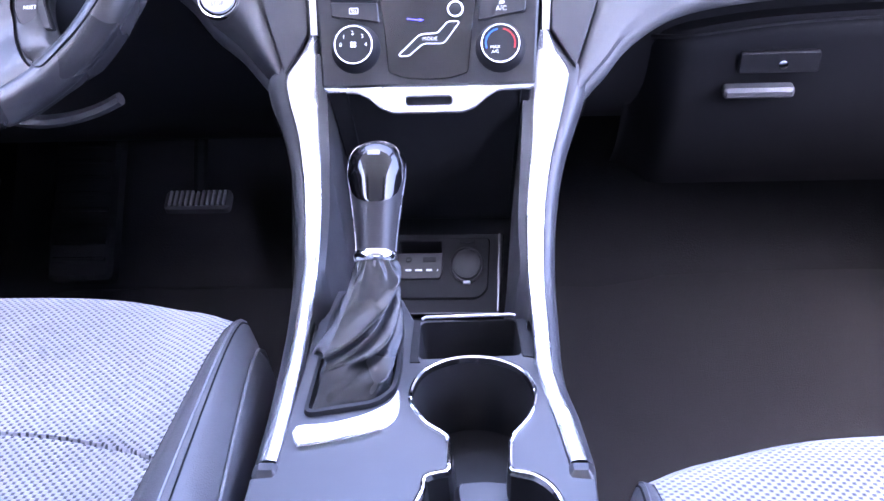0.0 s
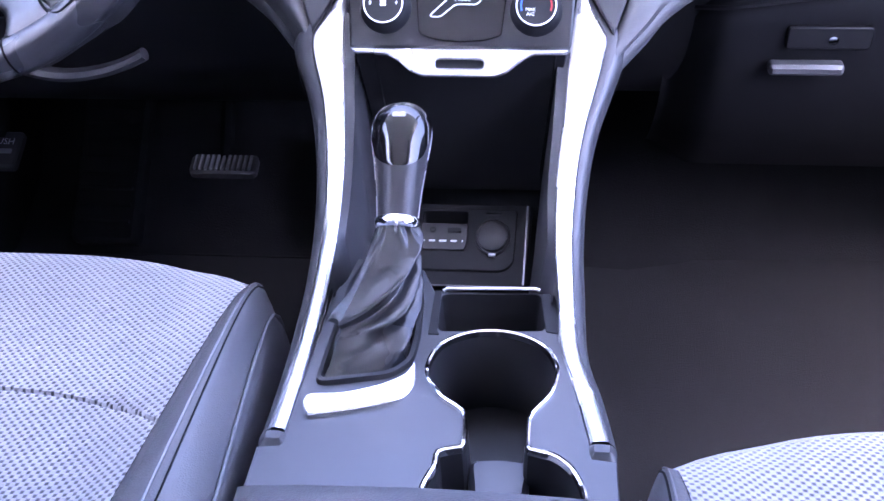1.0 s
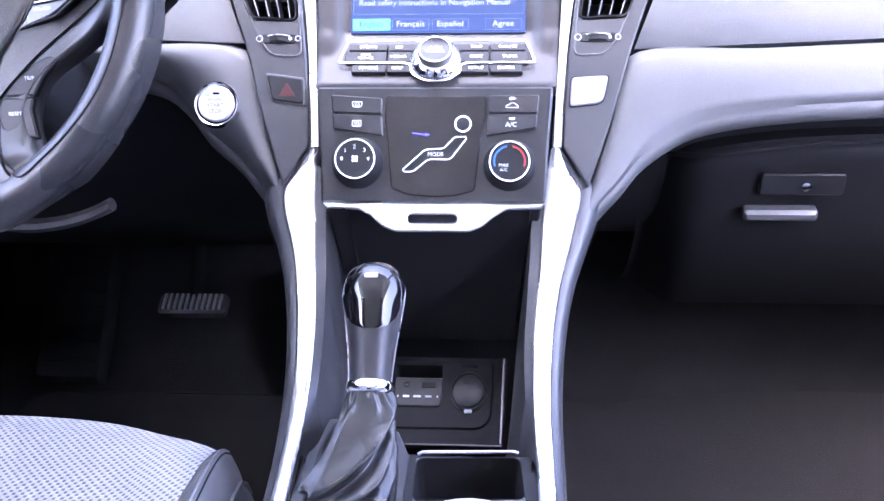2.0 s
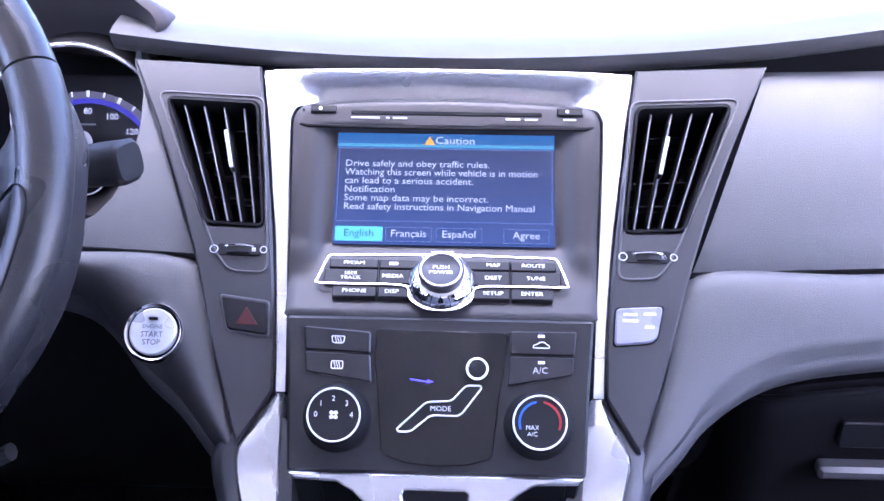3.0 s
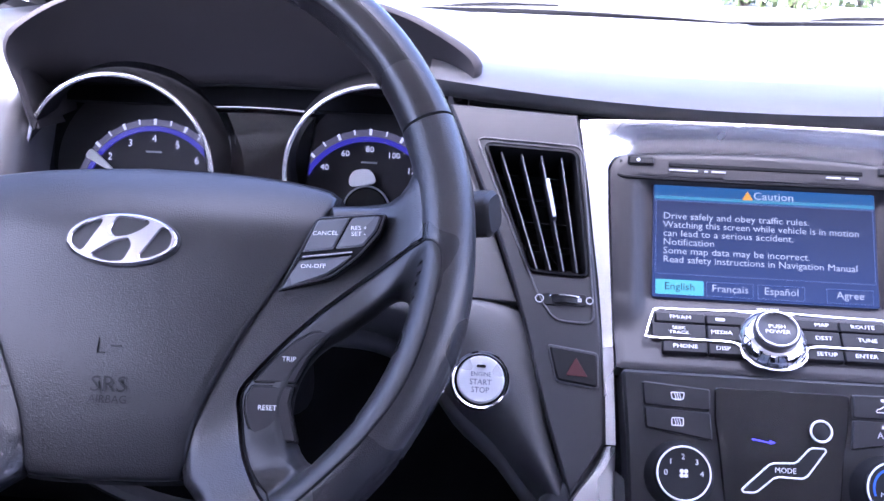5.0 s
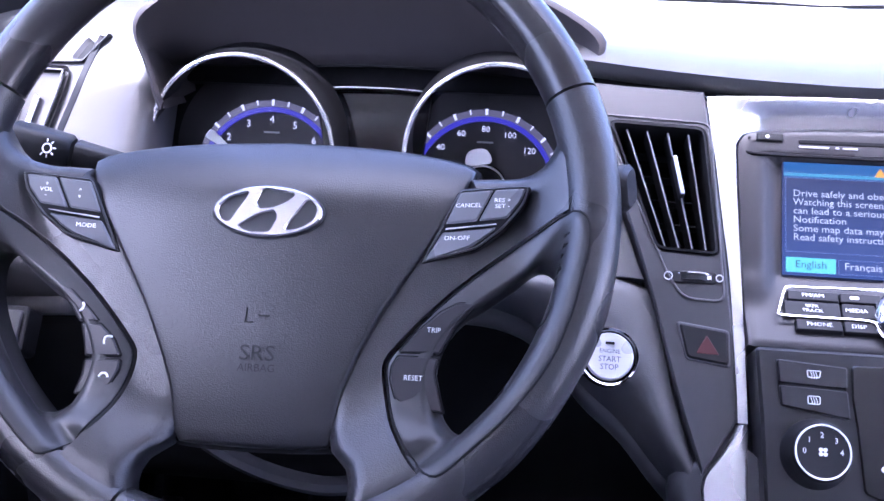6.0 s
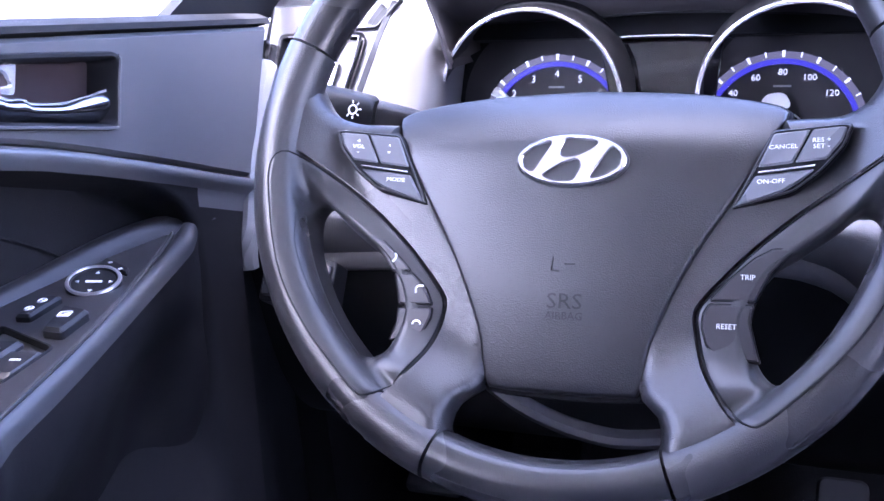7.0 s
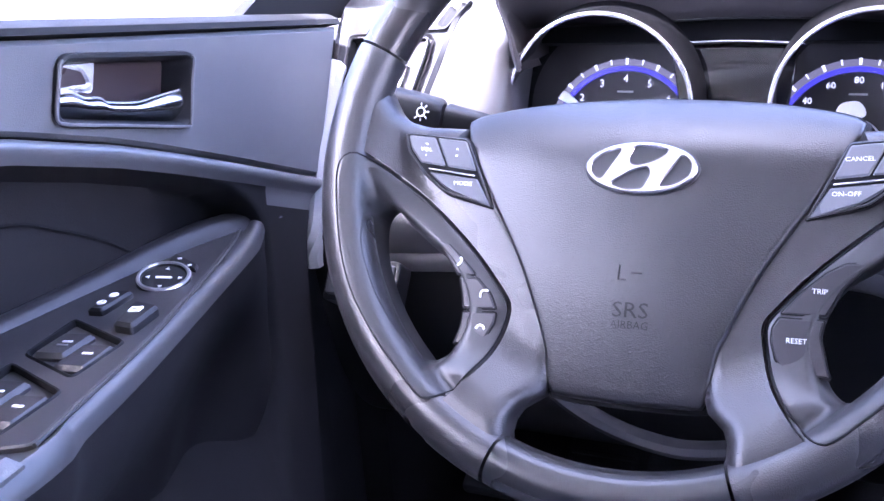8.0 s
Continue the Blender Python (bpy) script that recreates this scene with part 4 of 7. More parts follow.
part("cap", lathe([(0.0150, 0.010), (0.0150, 0.0168), (0.0140, 0.0180), (0.0122, 0.0180), (0.0112, 0.0172), (0, 0.0170)], 40, m=KM), M_PANEL, kn, "charcoal knob cap")
part("cap_ring", tube([(x, y, 0.0181) for x, y in circle(0, 0, 0.0131, 40)], 0.0007, 6, closed=True), M_EDGE, kn, "thin satin ring", KM)
words("lettering", "PUSH\nPOWER", 0.0040, (0, 0.0), 0.0176, KM, M_WHITE, kn, wide=1.15)
words("lettering", "VOLUME", 0.0030, (0, 0.0250), 0.0036, KM, M_WHITE, hu, wide=1.3)

# ---------- climate panel ----------
cl = thing("climate_control_unit", (0, -0.08, 0.55), "black climate control panel with two round dials", "control panel")
CO = [(-0.0980, -0.0562), (-0.0945, -0.10), (-0.0918, -0.1535), (0.0918, -0.1535), (0.0945, -0.10), (0.0980, -0.0562)]
part("fascia", plate(poly(CO, r=0.003), 0.0285, 0.03, 0.0018), M_CLIMATE, cl, "", STACK)
part("display", plate(poly([(-0.0400, -0.0645), (0.0432, -0.0648), (0.0418, -0.085), (0.0385, -0.105), (0.0345, -0.1435), (0.02, -0.1478), (0, -0.1490), (-0.02, -0.1472), (-0.0340, -0.1420), (-0.0375, -0.105), (-0.0402, -0.085)], r=0.003), 0.0305, 0.004, 0.0008), M_DISPLAY, cl, "glossy black mode display", STACK)
BL = [[(-0.0856, -0.0634), (-0.0430, -0.0664), (-0.0430, -0.0800), (-0.0842, -0.0785)], [(-0.0842, -0.0795), (-0.0430, -0.0810), (-0.0415, -0.0985), (-0.0830, -0.0925)]]
BR = [[(0.0450, -0.0642), (0.0865, -0.0638), (0.0850, -0.0792), (0.0446, -0.0790)], [(0.0446, -0.0800), (0.0850, -0.0802), (0.0840, -0.0915), (0.0430, -0.0990)]]
def heat_symbol(cx, cy, k, round_top):
    bm = bmesh.new()
    o = [(cx - 0.0034, cy - 0.0018), (cx - 0.0042, cy + 0.0024), (cx + 0.0042, cy + 0.0024), (cx + 0.0034, cy - 0.0018)] if round_top else [(cx - 0.0036, cy - 0.0024), (cx - 0.0036, cy + 0.0024), (cx + 0.0036, cy + 0.0024), (cx + 0.0036, cy - 0.0024)]
    tube([(x, y, 0) for x, y in poly(o, r=0.001)], 0.00035, 5, closed=True, bm=bm)
    for d in (-0.0015, 0, 0.0015):
        tube([(cx + d + 0.0004 * math.sin(t * 5), cy - 0.0026 + 0.0045 * t, 0.0002) for t in np.linspace(0, 1, 8)], 0.00025, 4, bm=bm)
    return bm
for i, q in enumerate(BL):
    k = part("key", plate(poly(q, r=0.002), 0.0312, 0.004, 0.0009), M_CLIMATE, cl, "", STACK)
    bm = heat_symbol(-0.0635, -0.0722 if i == 0 else -0.0880, k, i == 0)
    part("symbol", bm, M_WHITE, k, "", STACK @ Matrix.Translation((0, 0, 0.0315)))
for i, q in enumerate(BR):
    k = part("key", plate(poly(q, r=0.002), 0.0312, 0.004, 0.0009), M_CLIMATE, cl, "", STACK)
    part("lamp", plate(rrect(0.0642, -0.0672 if i == 0 else -0.0838, 0.0042, 0.0018, 0.0003), 0.0316, 0.0006, 0.0001), M_LED, k, "lit white lamp", STACK)
    if i == 0:
        car = [(-0.005, -0.0012), (-0.0046, 0.0006), (-0.0022, 0.0012), (-0.0006, 0.0026), (0.0022, 0.0026), (0.0036, 0.0010), (0.0052, 0.0004), (0.0052, -0.0012)]
        part("symbol", tube([(0.0640 + x, -0.0735 + y, 0.0315) for x, y in poly(car, r=0.0008)], 0.00035, 5, closed=True), M_WHITE, k, "", STACK)
    else:
        words("lettering", "A/C", 0.0058, (0.0636, -0.0890), 0.0316, STACK, M_WHITE, k)
MODE = [(-0.0245, -0.1268), (-0.0075, -0.1108), (-0.0045, -0.1098), (0.0072, -0.1092), (0.0095, -0.1082), (0.0170, -0.1000), (0.0190, -0.0992), (0.0265, -0.0992), (0.0272, -0.1008), (0.0155, -0.1165), (0.0125, -0.1182), (-0.0020, -0.1180), (-0.0050, -0.1190), (-0.0150, -0.1275), (-0.0175, -0.1284), (-0.0235, -0.1284)]
mk = part("mode_key", plate(poly(MODE, r=0.001), 0.0318, 0.003, 0.0006), M_BLACK, cl, "seat-shaped mode key", STACK)
part("outline", tube([(x, v, 0.0319) for x, v in poly(MODE, r=0.001)], 0.0006, 6, closed=True), M_WHITE, mk, "white outline", STACK)
words("lettering", "MODE", 0.0046, (0.0022, -0.1140), 0.0322, STACK, M_WHITE, mk, wide=1.0)
rk = part("round_key", lathe([(0.0066, 0.029), (0.0066, 0.0325), (0.0058, 0.0330), (0, 0.0330)], 28, m=STACK @ Matrix.Translation((0.0243, -0.0888, 0))), M_BLACK, cl)
part("ring", tube([(0.0243 + x, -0.0888 + y, 0.0330) for x, y in circle(0, 0, 0.0064, 30)], 0.0008, 6, closed=True), M_WHITE, rk, "white ring", STACK)
part("lit_arrow", plate([(-0.0175, -0.0952), (-0.0068, -0.0968), (-0.0068, -0.0955), (-0.0025, -0.0972), (-0.0068, -0.0985), (-0.0068, -0.0978), (-0.0175, -0.0964)], 0.0308, 0.0005, 0.0001), M_BLUELIT, cl, "blue lit air flow mark", STACK)


def dial(x, v):
    m = STACK @ Matrix.Translation((x, v + 0.006, 0))
    d = thing("climate_dial", m @ V(0, 0, 0.028), "round black climate dial with a silver ring", "dial", group="climate dials")
    part("skirt", lathe([(0.0215, 0.0284), (0.0212, 0.0300), (0.0196, 0.0325), (0.0180, 0.0425), (0.0172, 0.0450), (0.0166, 0.0455), (0, 0.0452)], 48, m=m), M_BLACK, d)
    part("ring", tube([(p[0], p[1], 0.0455) for p in circle(0, 0, 0.0160, 48)], 0.0006, 6, closed=True), M_WHITE, d, "pale silver ring", m)
    return d, m


d, m = dial(-0.0621, -0.1265)
for body, a, r in (("0", 180, 0.0108), ("1", 140, 0.0104), ("2", 93, 0.0098), ("3", 42, 0.0104), ("4", 0, 0.0108)):
    words("numeral", body, 0.0047, (r * math.cos(radians(a)), r * math.sin(radians(a))), 0.0456, m, M_WHITE, d)
bm = bmesh.new()
for k in range(4):
    a = radians(45 + 90 * k)
    plate(circle(0.0018 * math.cos(a), 0.0018 * math.sin(a), 0.0013, 10, 0.0013), 0.0457, 0.0005, 0.0001, bm=bm)
part("fan_symbol", bm, M_WHITE, d, "", m)
d, m = dial(0.0625, -0.1282)
for name, a0, a1, mt in (("cold_arc", 100, 200, M_BLUEMARK), ("hot_arc", -20, 80, M_HOTMARK)):
    o = [(0.0130 * math.cos(radians(a)), 0.0130 * math.sin(radians(a))) for a in np.linspace(a0, a1, 16)] + [(0.0116 * math.cos(radians(a)), 0.0116 * math.sin(radians(a))) for a in np.linspace(a1, a0, 16)]
    part(name, plate(o, 0.0457, 0.0005, 0.0001), mt, d, "", m)
words("lettering", "MAX\nA/C", 0.0038, (-0.0045, -0.0052), 0.0457, m, M_WHITE, d)

# silver strip and pull tab over the storage bin
TAB = [(-0.0912, -0.1540), (0.0912, -0.1540), (0.0876, -0.1580), (0.060, -0.1590), (0.050, -0.1650), (0.040, -0.1735), (0.030, -0.1775), (-0.030, -0.1775), (-0.040, -0.1735), (-0.050, -0.1650), (-0.060, -0.1590), (-0.0876, -0.1580)]
tb = thing("bin_door", (0, -0.12, 0.41), "dark storage bin door with a silver pull strip", "bin door")
part("pull_strip", plate(poly(TAB, r=0.002), 0.0300, 0.006, 0.0012, holes=[rrect(0, -0.1668, 0.040, 0.0072, 0.0034)]), M_SILVER, tb, "silver pull strip with a slot", STACK)
part("slot_pocket", plate(rrect(0, -0.1668, 0.041, 0.0082, 0.0036), 0.0268, 0.003, 0.0003), M_DEEP, tb, "", STACK)
BF = lean_frame(0, -0.104, 0.530, -12)
part("door", plate(poly([(-0.0900, 0.012), (-0.0720, -0.150), (0.0720, -0.150), (0.0900, 0.012)], r=0.004), 0, 0.01, 0.0015), M_DEEP, tb, "black door face", BF)
for x in (-0.072, 0.080):
    part("door_seam", tube([(x * 1.0, 0.006, 0.0004), (x * 0.86, -0.128, 0.0004)], 0.0008, 4), M_DEEP, tb, "", BF)

part("bin_floor", sheet([[(x, y, z) for x in np.linspace(-0.092, 0.092, 8)] for y, z in ((-0.215, 0.322), (-0.17, 0.340), (-0.10, 0.368), (-0.05, 0.372))], 0.006), M_DEEP, tb, "dark bin floor")

# ---------- instruments ----------
ic = thing("instrument_cluster", (CX, 0.17, 0.66), "black instrument cluster with two chrome-ringed dials", "instrument cluster")
IF = lean_frame(-0.0136, 0.132, 0.6975, 18) @ Matrix.Scale(0.938, 4)
part("backing", plate(rrect(-0.388, -0.012, 0.37, 0.17, 0.03), -0.012, 0.01, 0.002), M_DEEP, ic, "", IF)
part("centre_display", plate(poly([(-0.420, -0.06), (-0.348, -0.06), (-0.338, 0.0395), (-0.387, 0.0412), (-0.440, 0.0395)], r=0.003), 0.006, 0.014, 0.001), M_GLOSS, ic, "dark trip display", IF)
part("display_edge", tube(spl([(-0.446, 0.0400, 0.0205), (-0.415, 0.0418, 0.0208), (-0.387, 0.0424, 0.0210), (-0.358, 0.0418, 0.0208), (-0.332, 0.0400, 0.0205)], 24), 0.0010, 6), M_BRIGHT, ic, "thin bright line over the display", IF)
part("upper_band", plate(poly([(-0.56, 0.044), (-0.21, 0.044), (-0.21, 0.072), (-0.56, 0.072)], r=0.004), 0.006, 0.02, 0.001), M_DEEP, ic, "dark band under the brow", IF)


def gauge(cx, rx, numerals, step, glare):
    RC = IF @ Matrix.Translation((rx, -0.0095, 0))
    RR = IF @ Matrix.Translation((rx, -0.0154, 0.0545)) @ Matrix.Rotation(radians(20), 4, "X")
    g = part("dial", lathe([(0.0, -0.006), (0.074, -0.006), (0.0755, -0.002)], 56, m=RC), M_DIAL, ic, "dark round dial face")
    part("chrome_ring", tube([(x, y, 0.0) for x, y in circle(0, 0, 0.0758, 72)], 0.0019, 8, closed=True), M_BRIGHT, g, "polished chrome ring", RR)
    part("ring_wall", lathe([(0.0757, -0.045), (0.0743, -0.001), (0.0777, -0.001), (0.0800, -0.045)], 56, m=RR, closed=False), M_DEEP, g)
    cy, R = -0.037, 0.0610
    band = [(cx + (R + 0.0012) * math.cos(a), cy + (R + 0.0012) * math.sin(a)) for a in np.linspace(radians(20), radians(165), 40)]
    band += [(cx + (R - 0.0030) * math.cos(a), cy + (R - 0.0030) * math.sin(a)) for a in np.linspace(radians(165), radians(20), 40)]
    part("blue_band", plate(band, 0.0, 0.002, 0.0003), M_DIALBLUE, g, "blue lit arc", IF)
    arc = lambda r, a0, a1: [(cx + r * math.cos(a), cy + r * math.sin(a)) for a in np.linspace(radians(a0), radians(a1), 40)]
    part("scale_band", plate(arc(R + 0.0070, 18, 162) + arc(R + 0.0014, 162, 18), 0.0, 0.002, 0.0003), M_SCALE, g, "dim grey scale band", IF)
    for k in range(13):
        a = radians(90 + step * 1.0 * (6 - k) / 2)
        lng = k % 2 == 0
        m = IF @ Matrix.Translation((cx, cy, 0)) @ Matrix.Rotation(a, 4, "Z")
        o = [(R + (0.0022 if lng else 0.0032), -0.0011 if lng else -0.0006), (R + 0.0075, -0.0013 if lng else -0.0007), (R + 0.0075, 0.0013 if lng else 0.0007), (R + (0.0022 if lng else 0.0032), 0.0011 if lng else 0.0006)]
        part("tick", plate(o, 0.0012, 0.001, 0.0002), M_DIALWHITE, g, "", m)
    for i, body in enumerate(numerals):
        a = radians(90 + step * (len(numerals) // 2 - i))
        words("numeral", body, 0.0090 if len(body) < 2 else 0.0074, (cx + (R - 0.0100) * math.cos(a), cy + (R - 0.0100) * math.sin(a)), 0.0008, IF, M_DIALWHITE, g)
    prints("small_print", [(cx, cy + 0.040, 0.014)], 0.0016, 0.0008, M_GREYMARK, g, IF)
    hub = part("needle_hub", lathe([(0.021, 0.0), (0.021, 0.004), (0.0185, 0.0055), (0.0175, 0.004), (0, 0.004)], 36, m=IF @ Matrix.Translation((cx, cy, 0))), M_GLOSS, g)
    part("hub_ring", tube([(cx + x, cy + y, 0.0052) for x, y in circle(0, 0, 0.0195, 36)], 0.0009, 6, closed=True), M_EDGE, hub, "", IF)
    # white patch that paints the bright glare seen on the dial face
    m = IF @ Matrix.Translation((cx, cy, 0.006)) @ Matrix.Rotation(radians(glare[0]), 4, "Z")
    r0, r1, h0, h1 = glare[1:]
    part("glare", plate(poly([(r0, -h0), (r1, -h1), (r1, h1), (r0, h0)], r=0.007), 0.003, 0.002, 0.0005), M_WHITE, g, "white patch for the glare on the dial", m)


gauge(-0.478, -0.4871, ["2", "3", "4", "5", "6"], 24, (146, 0.040, 0.066, 0.0016, 0.0050))
gauge(-0.2915, -0.2765, ["40", "60", "80", "100", "120"], 24, (100, 0.020, 0.034, 0.0130, 0.0085))


# ---------- centre console ----------
con = thing("centre_console", (0, -0.35, 0.03), "charcoal centre console with cup holders and silver side rails", "console")
# side view of a rail: y, z, then inner x and width of the driver's and of the passenger's rail, and width of the shoulder outside it
RAIL = [(-0.0680, 0.5702, 0.0990, 0.0065, 0.0970, 0.0072, 0.0040), (-0.0740, 0.5620, 0.0992, 0.0105, 0.0950, 0.0120, 0.0080), (-0.0805, 0.5525, 0.0994, 0.0175, 0.0930, 0.0200, 0.0140), (-0.0885, 0.5400, 0.0994, 0.0275, 0.0915, 0.0295, 0.0185), (-0.0990, 0.5235, 0.0990, 0.0265, 0.0900, 0.0280, 0.0180),
        (-0.1150, 0.5060, 0.0977, 0.0210, 0.0890, 0.0235, 0.0145), (-0.1360, 0.4880, 0.0957, 0.0170, 0.0872, 0.0185, 0.0125), (-0.1680, 0.4555, 0.0935, 0.0145, 0.0829, 0.0158, 0.0108), (-0.2070, 0.4245, 0.0935, 0.0125, 0.0820, 0.0138, 0.0100), (-0.2600, 0.4055, 0.0938, 0.0115, 0.0845, 0.0126, 0.0090),
        (-0.3180, 0.3945, 0.0945, 0.0115, 0.0876, 0.0122, 0.0080), (-0.3650, 0.3898, 0.0958, 0.0115, 0.0990, 0.0120, 0.0070), (-0.4085, 0.3887, 0.0970, 0.0115, 0.1065, 0.0120, 0.0060)]
rail_pts = spl(RAIL, 54)


def rail(s):
    rs, shoulder, sk, wl = [], [], [], []
    for i, (y, z, xl, wl_l, xr, w_r, sw_) in enumerate(rail_pts):
        y0, z0 = rail_pts[max(i - 1, 0)][:2]
        y1, z1 = rail_pts[min(i + 1, 53)][:2]
        d = V(y1 - y0, z1 - z0).normalized()
        n = V(d.y, -d.x) if V(d.y, -d.x).y > 0 else V(-d.y, d.x)
        P = lambda x, h: (s * x, y + n.x * h, z + n.y * h)
        xi, wide = (xl, wl_l) if s < 0 else (xr, w_r)
        xo = xi + wide
        rs.append([P(xi, -0.012), P(xi, -0.0015), P(xi + 0.0012, 0.0), P(xi + wide * 0.5, 0.0012), P(xo - 0.0014, 0.0004), P(xo, -0.0010), P(xo, -0.003)])
        shoulder.append([P(xo + 0.0001, -0.0026), P(xo + 0.0006, -0.0016), P(xo + sw_ * 0.45, -0.0028), P(xo + sw_ * 0.78, -0.0060), P(xo + sw_, -0.0130), P(xo + sw_ + 0.0006, -0.024)])
        yb = y + 0.012 * (1 - i / 53)
        xs_ = xo + sw_
        sk.append([(s * (xs_ - 0.001), yb, z - 0.020), (s * min(xs_, 0.100), yb + 0.02, z - 0.045), (s * 0.093, yb + 0.05, z - 0.10), (s * 0.096, yb + 0.06, 0.20), (s * 0.10, yb + 0.06, 0.035)])
        if 2 <= i < 40:
            low = min(z - 0.004, 0.345) if y > -0.25 else z - 0.006
            f = min(1, max(0, (z - 0.395) / 0.1))
            g = min(1, max(0, (-0.15 - y) / 0.05)) if y > -0.25 else 0.0
            k = smooth(-0.258, -0.225, y)
            yl = y - 0.03 * f
            wl.append([(s * (xi + 0.0005), y, z - 0.002), (s * (xi - (0.004 + 0.005 * f) * k), y - 0.006 * f, z - 0.008), (s * (xi - (0.010 + 0.010 * f) * k), yl, z + (low - z) * 0.6), (s * (xi - (0.014 + 0.010 * f + 0.004 * g) * k), yl - 0.004, low - 0.004)])
    part("side_rail", grid_between(rs), M_SILVER, con, "bright silver console rail")
    part("rail_shoulder", grid_between(shoulder), M_CONS, con, "charcoal rounded shoulder beside the rail", sharp=60)
    sk.append([(s * x, -0.80, z) for x, z in ((0.116, 0.3665), (0.122, 0.34), (0.126, 0.27), (0.128, 0.2), (0.13, 0.035))])
    part("side_skin", grid_between(sk), M_BLACK, con, "black console side")
    part("bin_wall", grid_between(wl), M_PANEL, con, "charcoal inner side wall of the bin")
    part("rail_end", plate(rrect(0, 0, 0.0200, 0.0170, 0.007, 6), 0.0, 0.016, 0.0050), M_PANEL, con, "dark rail end cap", Matrix.Translation((-0.1030 if s < 0 else 0.1130, -0.4160, 0.3905)))


rail(-1)
rail(1)

# top plate with the cup holder, boot opening and tray pocket cut through
CUP = spl([(0.042, -0.2995), (0.064, -0.3045), (0.081, -0.318), (0.0885, -0.341), (0.084, -0.366), (0.0735, -0.3835), (0.0695, -0.3930), (0.0688, -0.402), (0.0688, -0.4180), (0.0705, -0.4228), (0.0770, -0.4245), (0.088, -0.4285), (0.099, -0.441), (0.105, -0.463), (0.099, -0.488), (0.08, -0.505), (0.055, -0.511),
           (0.030, -0.505), (0.011, -0.488), (0.004, -0.463), (0.010, -0.441), (0.0110, -0.4290), (0.0200, -0.4250), (0.0262, -0.4232), (0.0275, -0.4180), (0.0275, -0.402), (0.0265, -0.3930), (0.0225, -0.3850), (0.007, -0.371), (-0.0045, -0.347), (0.002, -0.319), (0.020, -0.304)], 150, closed=True)
CUP = [(x * 0.985 - 0.003, y + 0.004) for x, y in CUP]
BOOT = [(-0.0805, -0.366), (-0.0790, -0.315), (-0.0765, -0.246), (-0.070, -0.212), (-0.045, -0.206), (-0.024, -0.226), (-0.0165, -0.262), (-0.0145, -0.311), (-0.0165, -0.339), (-0.029, -0.354)]
TRAY = [(-0.005, -0.2945), (-0.006, -0.2465), (0.072, -0.2435), (0.076, -0.2900)]
BOOT = [(x - 0.004, y + 0.004) for x, y in BOOT]
top_out = [(-0.1125, -0.56), (-0.1125, -0.4245), (-0.0975, -0.4225), (-0.0970, -0.41), (-0.0955, -0.36), (-0.094, -0.3), (-0.0935, -0.246), (-0.0876, -0.2), (-0.0470, -0.1965), (-0.0235, -0.2140), (-0.0125, -0.2425), (0.0876, -0.2425), (0.0876, -0.30), (0.098, -0.36), (0.1060, -0.41), (0.1070, -0.4225), (0.1225, -0.4245), (0.1225, -0.56)]
part("top_plate", plate(top_out, 0.3875, 0.012, 0.001, holes=[CUP, poly(BOOT, r=0.008), poly(TRAY, r=0.006)]), M_CONS, con, "charcoal console top plate")
part("tray", loft(bmesh.new(), [[(x, y, 0.3870) for x, y in poly(TRAY, r=0.006)], [(x, y, 0.352) for x, y in inset(poly(TRAY, r=0.006), 0.003)], [(x, y, 0.348) for x, y in inset(poly(TRAY, r=0.006), 0.006)]], caps=(False, True)), M_DEEP, con, "black coin tray pocket")
for q in ([(-0.0118, -0.3000), (-0.0118, -0.2435), (-0.0062, -0.2435), (-0.0052, -0.2945), (-0.0030, -0.3000)], [(0.0895, -0.2950), (0.0895, -0.2435), (0.0724, -0.2435), (0.0765, -0.2925)]):
    part("tray_border", plate(poly(q, r=0.0012), 0.3884, 0.003, 0.0004), M_BLACK, con, "black border beside the tray")
part("tray_lip", tube([(-0.005, -0.2452, 0.3895), (-0.002, -0.2435, 0.3905), (0.068, -0.2405, 0.3905), (0.0715, -0.2412, 0.3895)], 0.0014, 8), M_EDGE, con, "bright tray lip")

cup = thing("cup_holder", (0.045, -0.41, 0.31), "double cup holder with a chrome rim in the console", "cup holder")
rim = list(CUP)
bm = bmesh.new()
loft(bm, [[(x, y, 0.3876) for x, y in inset(rim, -0.0028)], [(x, y, 0.3900) for x, y in inset(rim, -0.0022)], [(x, y, 0.3905) for x, y in inset(rim, -0.0008)], [(x, y, 0.3896) for x, y in inset(rim, 0.0006)], [(x, y, 0.3850) for x, y in inset(rim, 0.0012)]])
part("rim", bm, M_CHROME, cup, "polished chrome rim")
loft_b = [[(x, y, 0.3880) for x, y in inset(rim, 0.0004)], [(x, y, 0.375) for x, y in inset(rim, 0.0014)], [(x, y, 0.335) for x, y in inset(rim, 0.0030)], [(x, y, 0.318) for x, y in inset(rim, 0.0045)]]
part("well", loft(bmesh.new(), loft_b, caps=(False, True)), M_BLACK, cup, "dark cup well")
part("divider", plate(spl([(0.026, -0.404), (0.04, -0.399), (0.054, -0.399), (0.068, -0.404), (0.066, -0.43), (0.066, -0.46), (0.028, -0.46), (0.028, -0.43)], 30, closed=True), 0.362, 0.042, 0.004), M_PANEL, cup, "dark grey divider between the cups")

